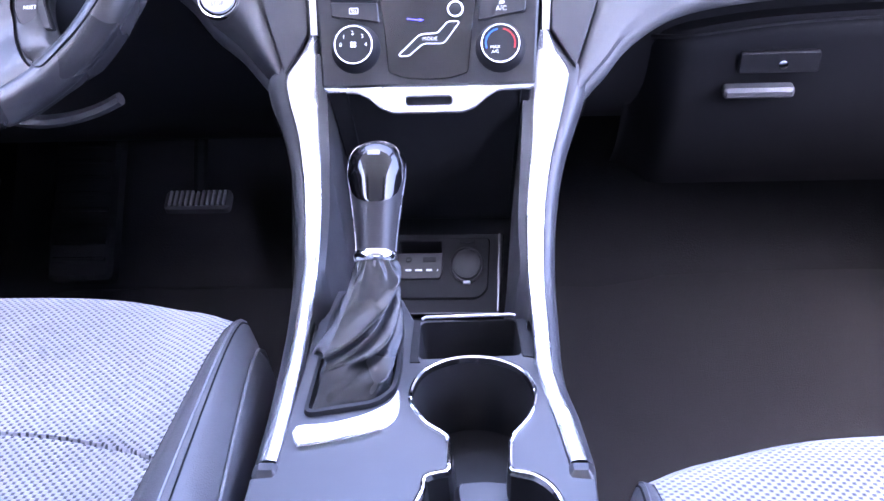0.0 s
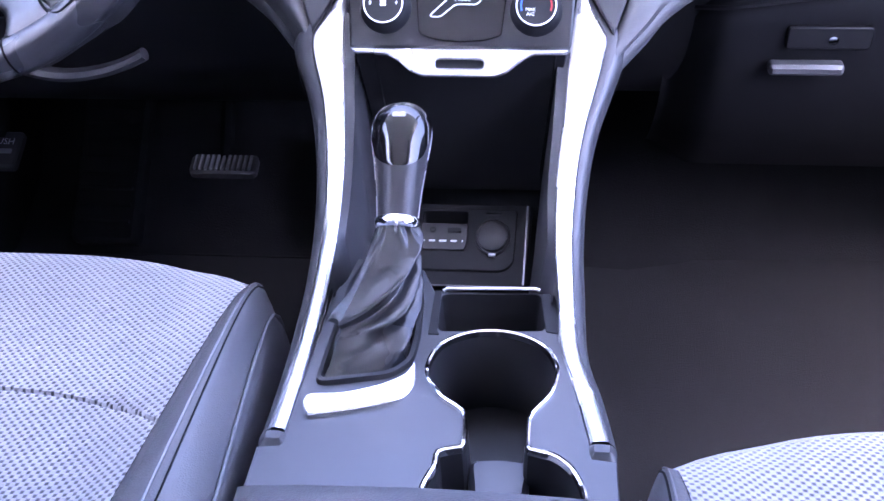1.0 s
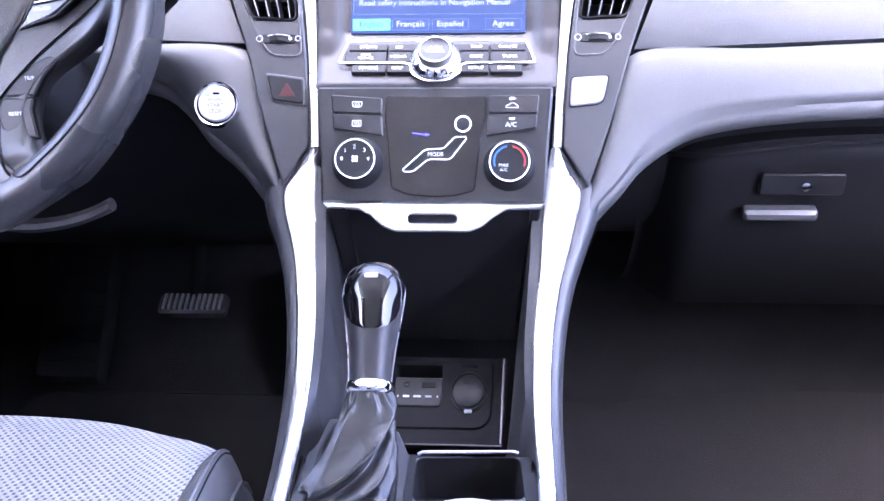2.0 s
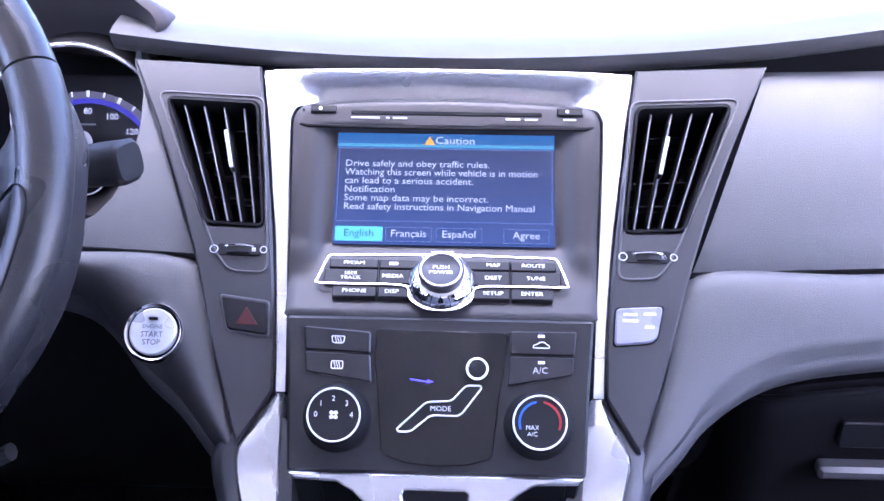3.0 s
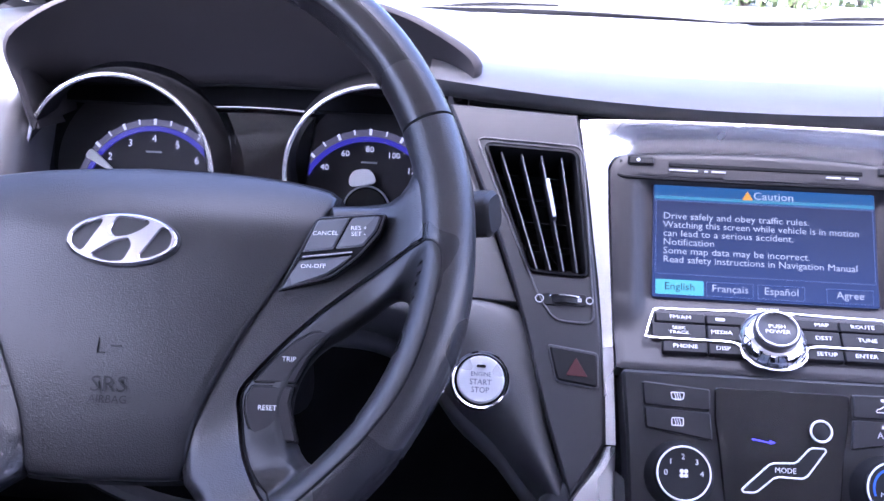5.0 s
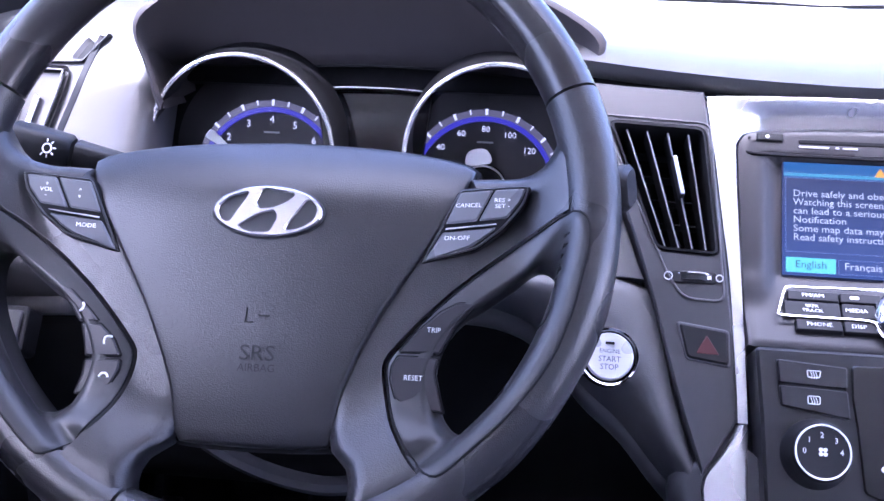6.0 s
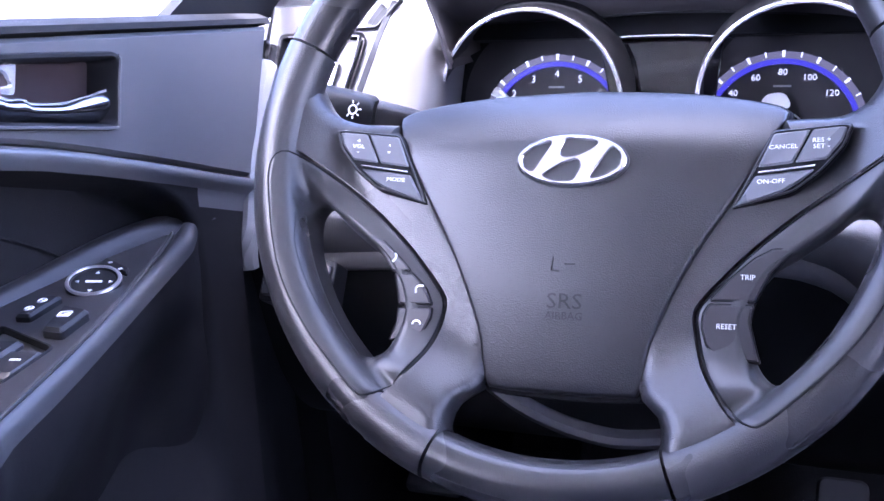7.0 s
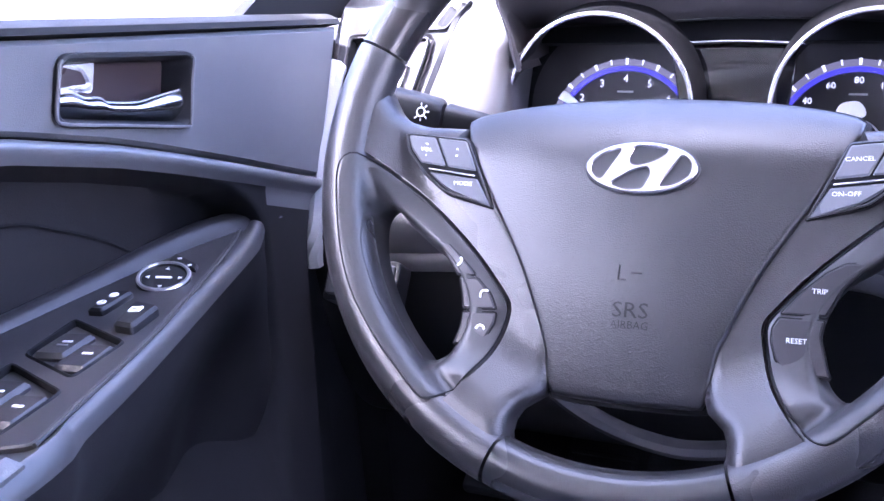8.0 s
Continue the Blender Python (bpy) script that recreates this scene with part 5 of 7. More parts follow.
# USB and socket panel, sloping up to the bin door
UF = Matrix.Translation((0.068, -0.88, 0.875)) @ Matrix.Scale(1.09, 4) @ Matrix.Translation((-0.068, 0.88, -0.875)) @ lean_frame(0, -0.2435, 0.3975, 66)
ub = thing("socket_panel", (0.02, -0.22, 0.39), "dark grey panel with media sockets and a power outlet", "socket panel")
part("plate", plate(poly([(-0.060, -0.002), (0.060, -0.002), (0.064, 0.078), (-0.060, 0.078)], r=0.004), 0.0, 0.006, 0.001, holes=[rrect(-0.007, 0.0625, 0.036, 0.012, 0.002)]), M_DEEP, ub, "", UF)
part("inner_plate", plate(poly([(-0.060, 0.012), (0.042, 0.012), (0.050, 0.02), (0.052, 0.072), (-0.060, 0.072)], r=0.005), 0.002, 0.003, 0.0008, holes=[rrect(-0.007, 0.0625, 0.036, 0.012, 0.002)]), M_DEEP, ub, "", UF)
part("side_edge", tube([(0.0580, 0.0, 0.0012), (0.0600, 0.076, 0.0012)], 0.0009, 6), M_STRIP, ub, "thin satin edge", UF)
part("front_edge", tube([(-0.05, -0.002, 0.001), (0.059, -0.002, 0.001)], 0.0008, 6), M_PANEL, ub, "", UF)
sk = part("socket_block", plate(poly([(-0.024, 0.030), (0.010, 0.030), (0.012, 0.036), (0.012, 0.056), (-0.026, 0.056), (-0.026, 0.036)], r=0.002), 0.0036, 0.004, 0.0008), M_BLACK, ub, "media socket block", UF)
part("socket_recess", loft(bmesh.new(), [[(x, y, w) for x, y in rrect(-0.007, 0.0625, 0.0365, 0.0125, 0.002)] for w in (0.0018, -0.024)], caps=(False, True)), M_DEEP, ub, "", UF)
part("jack", lathe([(0.0026, 0.003), (0.0026, 0.0042), (0.0016, 0.0043), (0.0014, 0.002), (0, 0.002)], 16, m=UF @ Matrix.Translation((-0.0165, 0.049, 0))), M_DEEP, sk)
part("port", plate(rrect(0.001, 0.049, 0.011, 0.005, 0.0008), 0.0040, 0.001, 0.0002), M_DEEP, sk, "", UF)
prints("print", [(-0.0165, 0.0385, 0.005), (-0.0078, 0.0385, 0.006), (0.001, 0.0385, 0.005), (-0.023, 0.0385, 0.001), (0.008, 0.0385, 0.001)], 0.0018, 0.0040, M_PALEMARK, sk, UF)
po = thing("power_outlet", (0.033, -0.2, 0.4), "round power outlet with a dark cover", "power outlet")
OM = UF @ Matrix.Translation((0.0325, 0.044, 0))
part("collar", lathe([(0.0142, 0.001), (0.0142, 0.0034), (0.0132, 0.0040), (0.0124, 0.0030)], 36, m=OM, ry=1.25), M_BLACK, po)
part("cover", lathe([(0.0122, 0.001), (0.0120, 0.0046), (0.0102, 0.0056), (0, 0.0060)], 36, m=OM, ry=1.2), M_BLACK, po)
part("hinge_slot", plate(rrect(0, 0.0245, 0.013, 0.0035, 0.001), 0.0032, 0.001, 0.0002), M_DEEP, po, "", OM)
part("pull_mark", plate(rrect(0, -0.0178, 0.006, 0.0024, 0.001), 0.0044, 0.002, 0.0004), M_PALEMARK, po, "", OM)

# shift boot frame and boot
gs = thing("gear_shifter", (-0.045, -0.28, 0.385), "automatic gear lever with leather boot and gloss cap", "gear lever")
BO = poly(BOOT, r=0.008)
part("boot_frame", loft(bmesh.new(), [[(x, y, 0.3876) for x, y in inset(BO, -0.002)], [(x, y, 0.3915) for x, y in inset(BO, -0.001)], [(x, y, 0.3920) for x, y in inset(BO, 0.002)], [(x, y, 0.386) for x, y in inset(BO, 0.005)]]), M_BLACK, gs, "black boot frame")
fr = [(-0.0845, -0.3800), (-0.060, -0.3760), (-0.035, -0.3660), (-0.019, -0.3530), (-0.0135, -0.338), (-0.0108, -0.362), (-0.019, -0.3800), (-0.045, -0.3910), (-0.072, -0.3985), (-0.0815, -0.3990)]
part("front_trim", plate([(x - 0.004, y + 0.004) for x, y in spl(fr, 40, closed=True)], 0.3915, 0.005, 0.0012), M_SILVER, gs, "curved silver trim piece")
base = spl(inset(BO, 0.004), 240, closed=True)
# creases of the boot: way up the boot and angle round it at several heights, then height of the crest
CREASES = (([0, 0.2, 0.4, 0.62, 0.8, 1], [-168, -156, -134, -88, -42, -12], 0.0100, 1.0), ([0, 0.15, 0.37, 0.5, 0.75, 1], [-136, -130, -116, -72, -8, 20], 0.0100, 0.82), ([0, 0.27, 0.42, 0.6, 1], [-78, -70, -36, 2, 40], 0.0085, 0.66),
           ([0, 0.4, 0.7, 1], [150, 128, 110, 95], 0.0050, 1.0), ([0, 0.5, 1], [78, 66, 60], 0.0045, 1.0), ([0, 0.4, 1], [20, 28, 48], 0.0040, 0.8))


axis_b = V(-0.0380, -0.2490, 0.4525)
rs = []
for k in range(110):
    t = k / 109
    c = V(-0.047, -0.285, 0.389).lerp(axis_b, t ** 0.8)
    f = 1 - (1 - t) ** 1.3
    crest = [(radians(float(np.interp(t ** 0.6, up, turn))), high * (1 - smooth(end - 0.25, end + 0.1, t ** 0.6) if end < 1 else 1)) for up, turn, high, end in CREASES]
    rr = []
    for x, y in base:
        bx, by = x + 0.047, y + 0.285
        a = math.atan2(by, bx)
        px = bx * (1 - f) + 0.0155 * math.cos(a) * f
        py = by * (1 - f) + 0.0147 * math.sin(a) * f
        env = min(1, t / 0.10) * (1 - smooth(0.80, 1.0, t)) ** 0.7
        n1 = noise.noise(V(1.3 * math.cos(a), 1.3 * math.sin(a), 2.5 * t))
        n2 = noise.noise(V(3.1 * math.cos(a) + 4, 3.1 * math.sin(a), 6 * t))
        fold = 0.0012 * n2
        for at_, high in crest:
            off = (a - at_ + 0.10 * n1 + math.pi) % (2 * math.pi) - math.pi
            fold += high * ((math.exp(-(math.hypot(off, 0.07) - 0.07) / (0.14 if off > 0 else 0.42))) - 0.85 * math.exp(-((off - 0.36) / 0.24) ** 2))
        fold = env * fold + 0.0009 * math.sin(13 * a + 3 * n1) * smooth(0.7, 0.9, t)
        g = 1 + fold / max(math.hypot(px, py), 0.01)
        tilt = t ** 2
        rr.append((c.x + px * g, c.y + py * g * (1 - 0.28 * tilt), c.z - 0.66 * py * g * tilt))
    rs.append(rr)
part("boot", loft(bmesh.new(), rs), M_BOOT, gs, "creased black leather boot", sharp=80)
ax = Matrix.Translation(axis_b) @ Matrix.Rotation(-math.atan2(0.69, 0.724), 4, "X")
part("collar", lathe([(0.0165, -0.004), (0.0178, -0.002), (0.0180, 0.002), (0.0168, 0.0045)], 36, m=ax), M_CHROME, gs, "chrome collar ring")
KNOB = [(0.0155, 0.003), (0.0160, 0.012), (0.0175, 0.027), (0.0197, 0.044), (0.0219, 0.059), (0.0229, 0.067), (0.0226, 0.076), (0.0204, 0.0840), (0.0156, 0.0903), (0.0082, 0.0937), (0.0, 0.0948)]
kp = spl(KNOB, 34)
def knob_pt(a, i, off=0.0):
    r, h = kp[i]
    r2, h2 = kp[min(i + 1, 33)]
    r1, h1 = kp[max(i - 1, 0)]
    n = V(h2 - h1, r1 - r2).normalized()
    return ax @ V((r + n.x * off) * math.cos(a), (r + n.x * off) * math.sin(a) * 1.0, h + n.y * off)
bm = bmesh.new()
prev = None
for i in range(34):
    row = [bm.verts.new(knob_pt(2 * math.pi * j / 40, i)) for j in range(40)] if i < 33 else [bm.verts.new(knob_pt(0, 33))]
    if prev:
        for j in range(40):
            q = (prev[j], prev[(j + 1) % 40], row[(j + 1) % 40], row[j]) if len(row) > 1 else (prev[j], prev[(j + 1) % 40], row[0])
            bm.faces.new(q)
    prev = row
part("knob", bm, M_ARM, gs, "charcoal moulded grip", sharp=70)
def cap_patch(grow, off):
    rows = []
    for i in range(12, 34):
        t = (i - 12) / 21
        half = radians(16 + 24 * min(1, t * 7) ** 0.5 + 42 * min(1, t * 1.9) ** 0.7 + grow * 3)
        rows.append([knob_pt(-math.pi / 2 + half * u, i, off) for u in np.linspace(-1, 1, 22)])
    return grid_between(rows)
part("cap", cap_patch(0, 0.0011), M_GLOSS, gs, "gloss black cap", sharp=70)
part("cap_edge", cap_patch(1, 0.0005), M_PANEL, gs, "thin satin cap edge", sharp=70)
for sgn in (-1, 1):
    part("seam_strip", tube([knob_pt(-math.pi / 2 + sgn * radians(86), i, 0.0002) for i in range(0, 34)], 0.0006, 6), M_EDGE, gs, "thin bright side seam")
prints("cap_print", [(0, 0, 0.010)], 0.0035, 0.0, M_GREYMARK, gs, Matrix.Translation(knob_pt(-math.pi / 2, 24, 0.0016)) @ Matrix.Rotation(radians(40), 4, "X"))

# armrest lid behind the cups
ar = thing("armrest", (0.015, -0.62, 0.38), "padded charcoal vinyl armrest on the console", "armrest")
ys = [(-0.498, 0.40, 0.0), (-0.4930, 0.412, 0.003), (-0.4945, 0.424, 0.0), (-0.502, 0.4330, -0.003), (-0.53, 0.437, -0.004), (-0.70, 0.441, -0.004), (-0.80, 0.441, -0.004)]
cross = []
for y, z, g in ys:
    x0, x1 = -0.100 - g * 0, 0.128
    cross.append([(x0 + 0.002, y, 0.389), (x0, y, 0.389 + (z - 0.389) * 0.5), (x0 + 0.003, y, z - 0.006), (x0 + 0.012, y, z), ((x0 + x1) / 2, y, z + 0.004), (x1 - 0.012, y, z), (x1 - 0.003, y, z - 0.006), (x1, y, 0.389 + (z - 0.389) * 0.5), (x1 - 0.002, y, 0.389)])
part("lid", grid_between([spl(c, 30) for c in cross]), M_VINYL, ar, "", sharp=60)
part("box", slab(-0.098, 0.126, -0.80, -0.512, 0.3, 0.3885), M_PANEL, ar)
part("front_trim", plate([(-0.098, 0.30), (0.126, 0.30), (0.126, 0.389), (-0.098, 0.389)], 0.0, 0.004, 0.001), M_PANEL, ar, "", lean_frame(0, -0.500, 0, 0))


# ---------- steering wheel ----------
WC = V(-0.3870, -0.1390, 0.7180)
WF = lean_frame(*WC, 31.2) @ Matrix.Rotation(radians(1.3), 4, "Z") @ Matrix.Scale(0.97, 4)
wheel = thing("steering_wheel", WC, "leather-wrapped steering wheel with four spokes", "steering wheel")
RM, RT = 0.1842, 0.0152


def rim_arc(a0, a1, n, r=RT, squash=1.12):
    rs = []
    for a in np.linspace(radians(a0), radians(a1), n):
        c = V(math.cos(a), math.sin(a), 0)
        rs.append([tuple(c * (RM + r * math.cos(b)) + V(0, 0, r * squash * math.sin(b))) for b in np.linspace(0, 2 * math.pi, 20, endpoint=False)])
    return loft(bmesh.new(), rs, caps=(True, True))


part("rim_grip", rim_arc(22.6, 157.4, 60), M_RIMTOP, wheel, "smooth dark upper rim section", WF)
part("rim_grip", rim_arc(-69, 22.0, 48, RT * 1.03), M_LEATHER, wheel, "grained leather rim section", WF)
part("rim_grip", rim_arc(158.0, 249, 48, RT * 1.03), M_LEATHER, wheel, "grained leather rim section", WF)
part("lower_insert", rim_arc(249.6, 290.4, 30), M_INSERT, wheel, "smooth satin lower rim insert", WF)
HOLE = [(-0.1645, -0.0345), (-0.1610, -0.0288), (-0.1540, -0.0290), (-0.1430, -0.0385), (-0.1285, -0.0495), (-0.1150, -0.0590), (-0.1065, -0.0700), (-0.1020, -0.0830), (-0.1015, -0.0950), (-0.1045, -0.1075), (-0.1095, -0.1165), (-0.1165, -0.1208), (-0.1240, -0.1150), (-0.1390, -0.0985), (-0.1510, -0.0810), (-0.1610, -0.0600), (-0.1645, -0.0450)]
GROOVE = [(-0.1780, 0.0015), (-0.1826, -0.0035), (-0.1840, -0.0120), (-0.1825, -0.0250), (-0.1745, -0.0590), (-0.1630, -0.0855), (-0.1443, -0.1110), (-0.1245, -0.1310), (-0.1100, -0.1440), (-0.1025, -0.1450), (-0.0930, -0.1380), (-0.0785, -0.1160), (-0.0722, -0.0935), (-0.0718, -0.0840), (-0.0760, -0.0765), (-0.0962, -0.0534), (-0.1215, -0.0303), (-0.1420, -0.0150), (-0.1600, -0.0035), (-0.1717, 0.0022)]
SPOKE = [(-0.098, 0.030), (-0.110, 0.0265), (-0.128, 0.027), (-0.149, 0.028), (-0.159, 0.034), (-0.166, 0.048), (-0.174, 0.066), (-0.186, 0.062), (-0.197, 0.034), (-0.1995, -0.01), (-0.193, -0.056), (-0.173, -0.100), (-0.145, -0.138), (-0.112, -0.163), (-0.084, -0.179), (-0.067, -0.180), (-0.058, -0.169), (-0.060, -0.153), (-0.056, -0.141), (-0.046, -0.132), (-0.040, -0.100), (-0.055, -0.062), (-0.082, -0.015)]


def dome(x, v):
    """How far the spoke face stands out of the wheel plane: the hub is dished."""
    r, k = math.hypot(x, v), smooth(-0.045, 0.0, v)
    return -0.014 + 0.0258 * smooth(0.118 + 0.020 * k, 0.172 + 0.008 * k, r)


def rim_top(x, v, r=RT * 1.03):
    """Front face of the rim's round section."""
    return 1.12 * math.sqrt(max(0.0, r * r - (math.hypot(x, v) - RM) ** 2))


def face_h(x, v):
    r = math.hypot(x, v)
    return min(dome(x, v), rim_top(x, v) - 0.0004) if r > RM else dome(x, v)


def best_start(loop, p):
    i = min(range(len(loop)), key=lambda k: (loop[k][0] - p[0]) ** 2 + (loop[k][1] - p[1]) ** 2)
    return loop[i:] + loop[:i]


def ccw(p):
    return p if area2(p) > 0 else p[::-1]


def pad_h(x, v):
    return -0.0065 - 0.55 * x * x - 11.0 * max(0, v) ** 2 - 1.2 * min(0, v + 0.05) ** 2


def spoke(s):
    N = 96
    g = best_start(ccw([(s * x, y) for x, y in spl(GROOVE, N, True)]), (s * -0.19, 0.0))
    h = best_start(ccw([(s * x, y) for x, y in spl(HOLE, N, True)]), (s * -0.160, -0.031))
    o = ccw([(s * x, y) for x, y in spl(SPOKE, N, True)])
    bm = bmesh.new()
    edges = []
    for pts in (o, inset(g, -0.0008)):
        vs = ring(bm, pts, 0.0)
        edges += [bm.edges.new((vs[i - 1], vs[i])) for i in range(len(vs))]
    bmesh.ops.triangle_fill(bm, use_beauty=True, use_dissolve=False, edges=edges)
    for _ in range(6):
        long = [e for e in bm.edges if e.calc_length() > 0.0045]
        if not long:
            break
        bmesh.ops.subdivide_edges(bm, edges=long, cuts=1, use_grid_fill=False)
        bmesh.ops.triangulate(bm, faces=bm.faces)
    edge_pts = np.array([(a[0] + (b[0] - a[0]) * k / 12, a[1] + (b[1] - a[1]) * k / 12) for a, b in zip(o, o[1:] + o[:1]) for k in range(12)])
    for v in bm.verts:
        d = float(np.min(np.hypot(edge_pts[:, 0] - v.co.x, edge_pts[:, 1] - v.co.y)))
        v.co.z = face_h(v.co.x, v.co.y) - 0.007 * max(0.0, 1 - d / 0.009) ** 2.2
        v.co.z = min(v.co.z, pad_h(v.co.x, v.co.y) - 0.007 + 0.08 * (smooth(0.112, 0.130, abs(v.co.x)) + smooth(-0.008, -0.032, v.co.y)))
    rim_edges = [e for e in bm.edges if e.is_boundary]
    down = bmesh.ops.extrude_edge_only(bm, edges=rim_edges)["geom"]
    for v in down:
        if isinstance(v, bmesh.types.BMVert):
            v.co.z -= 0.016
    sp = part("spoke", bm, M_LEATHER, wheel, "grained dark spoke", WF, sharp=50)
    # smooth bezel falling from the seam into the opening
    rings = [[(x, y, max(dome(x, y), rim_top(x, y) if math.hypot(x, y) > 0.178 else -1) - 0.004) for x, y in g]]
    for t in (0.04, 0.06, 0.2, 0.35, 0.5, 0.65, 0.8, 0.9, 0.96, 1.0):
        row = []
        for a, b in zip(inset(g, 0.0009) if t < 0.1 else g, h):
            x, y = a[0] + (b[0] - a[0]) * t, a[1] + (b[1] - a[1]) * t
            k = smooth(0.1690, 0.1560, math.hypot(*b))
            fall = -0.001 * smooth(0.0, 0.1, 0.1 - t) - 0.011 * smooth(0.78, 1.04, t)
            inner = dome(*a) * (1 - t) - 0.009 * t + fall
            outer = rim_top(x, y, RT * 1.05) + (0.0004 if t > 0.05 else 0.0) - 0.012 * smooth(0.8, 1.05, t)
            if math.hypot(x, y) < RM - RT * 1.05:
                outer = -0.012 * smooth(0.7, 1.0, t)
            z = inner * k + outer * (1 - k)
            if math.hypot(x, y) > RM - RT * 1.03:
                z = max(z, rim_top(x, y, RT * 1.05) + (0.0004 if t > 0.05 else 0.0))
            row.append((x, y, z))
        rings.append(row)
    rings.append([(x, y, -0.034) for x, y in inset(h, -0.002)])
    part("spoke_bezel", loft(bmesh.new(), rings), M_SPOKE, wheel, "smooth satin bezel round the opening", WF, sharp=85)
    part("seam", tube([(p[0], p[1], p[2] + 0.0002) for p in rings[1]], 0.0006, 5, closed=True), M_DEEP, sp, "dark seam groove", WF)
    return g, h


for s in (-1, 1):
    spoke(s)
# airbag cover
PADL = [(0.0, 0.0515), (-0.055, 0.0487), (-0.090, 0.0435), (-0.1130, 0.0370), (-0.1165, 0.0300), (-0.1095, 0.0130), (-0.0925, -0.0170), (-0.0685, -0.0575), (-0.0515, -0.0960), (-0.0470, -0.115), (-0.0450, -0.1275), (-0.040, -0.1325), (0.0, -0.1340)]
half = spl(PADL, 50)
pad_out = half + [(-x, y) for x, y in reversed(half[1:-1])]


rs = [[(x, y, pad_h(x, y) + f) for x, y in inset(pad_out, d)] for d, f in ((0.0, -0.035), (0.0, -0.0032), (0.0006, -0.0012), (0.0016, -0.0003), (0.0028, 0.0))]
inner = inset(pad_out, 0.0028)
for t in np.linspace(0.06, 0.98, 16):
    rs.append([(x * (1 - t), (y + 0.035) * (1 - t) - 0.035, pad_h(x * (1 - t), (y + 0.035) * (1 - t) - 0.035)) for x, y in inner])
part("cover_gap", loft(bmesh.new(), [[(x, y, pad_h(x, y) - w) for x, y in inset(pad_out, d)] for d, w in ((0.001, 0.006), (-0.0022, 0.006), (-0.0024, 0.02))]), M_DEEP, wheel, "black gap round the airbag cover", WF)
pad = part("airbag_cover", loft(bmesh.new(), rs, caps=(False, True)), M_PAD, wheel, "charcoal grained airbag cover", WF, sharp=50)
EM = WF @ Matrix.Translation((0.0, -0.001, -0.0362))
PANES = [[(-0.0117, 0.0111), (-0.0225, -0.0070), (-0.0283, -0.0038), (-0.0289, 0.0020), (-0.0221, 0.0079)], [(-0.0032, 0.0130), (0.0154, 0.0104), (0.0099, 0.0060), (0.0019, 0.0025), (-0.0047, 0.0020), (-0.0074, 0.0051)],
         [(-0.0169, -0.0096), (-0.0043, -0.0016), (0.0038, 0.0005), (0.0055, -0.0035), (0.0017, -0.0119), (-0.0082, -0.0121)], [(0.0230, 0.0078), (0.0284, 0.0029), (0.0273, -0.0038), (0.0196, -0.0089), (0.0105, -0.0107)]]
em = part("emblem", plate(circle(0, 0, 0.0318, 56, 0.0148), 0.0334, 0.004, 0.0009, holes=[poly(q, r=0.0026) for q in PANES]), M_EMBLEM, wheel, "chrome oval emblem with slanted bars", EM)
part("emblem_well", plate(circle(0, 0, 0.0329, 48, 0.0158), 0.0312, 0.003, 0.0006), M_SPOKE, em, "", EM)
words("moulded_lettering", "SRS", 0.0125, (0.001, -0.0825), -0.0065, WF, M_MOULD, pad, wide=1.1)
words("moulded_lettering", "AIRBAG", 0.0062, (0.001, -0.0905), -0.0072, WF, M_MOULD, pad, wide=1.0)
part("moulded_symbol", tube([(-0.007, -0.057, -0.0060), (-0.0075, -0.065, -0.0060), (-0.003, -0.065, -0.0060)], 0.00045, 5), M_MOULD, pad, "", WF)
part("moulded_symbol", tube([(0.000, -0.061, -0.0060), (0.006, -0.061, -0.0060)], 0.00045, 5), M_MOULD, pad, "", WF)


def upper_keys(s, a, b, c):
    """Three keys in a surround that rises outwards with the spoke face."""
    KF = WF @ Matrix(((1, 0, 0, 0), (0, 1, 0, 0), (s * 0.175, 0, 1, -0.0220), (0, 0, 0, 1)))
    m = lambda pts: [(s * x, y) for x, y in pts]
    out = poly(m([(0.1090, 0.0172), (0.1450, 0.0190), (0.1500, 0.0180), (0.1462, 0.0062), (0.1350, -0.0072), (0.1205, -0.0185), (0.0880, -0.0268)]), r=0.003)
    grp = part("key_frame", plate(out, -0.0068, 0.010, 0.0008), M_DEEP, wheel, "black key surround", KF)
    part("key_lip", plate(inset(out, 0.0006), -0.0060, 0.004, 0.0005, holes=[inset(out, 0.0019)]), M_SPOKE, grp, "", KF)
    for q in ([(0.1098, 0.0150), (0.1284, 0.0161), (0.1197, -0.0018), (0.1020, -0.0034)], [(0.1298, 0.0161), (0.1448, 0.0169), (0.1467, 0.0160), (0.1440, 0.0085), (0.1368, -0.0004), (0.1211, -0.0017)],
              [(0.1008, -0.0084), (0.1310, -0.0058), (0.1240, -0.0122), (0.1160, -0.0172), (0.0908, -0.0250)]):
        part("key", plate(poly(m(q), r=0.0012), -0.0053, 0.006, 0.0010), M_KEYTOP, grp, "", KF)
    part("bright_strip", plate(poly(m([(0.1022, -0.0060), (0.1315, -0.0034), (0.1312, -0.0046), (0.1020, -0.0073)]), r=0.0004), -0.0046, 0.003, 0.0004), M_CHROME, grp, "bright strip", KF)
    for body, (x, y), z in ((a, (0.1340, 0.0080), 0.0034), (b, (0.1148, 0.0070), 0.0034), (c, (0.1090, -0.0120), 0.0035)):
        words("lettering", body, z, (s * x, y), -0.0050, KF, M_WHITE, grp, wide=1.15)


upper_keys(-1, "+\nVOL\n-", "^\nv", "MODE")
upper_keys(1, "RES +\nSET -", "CANCEL", "ON-OFF")
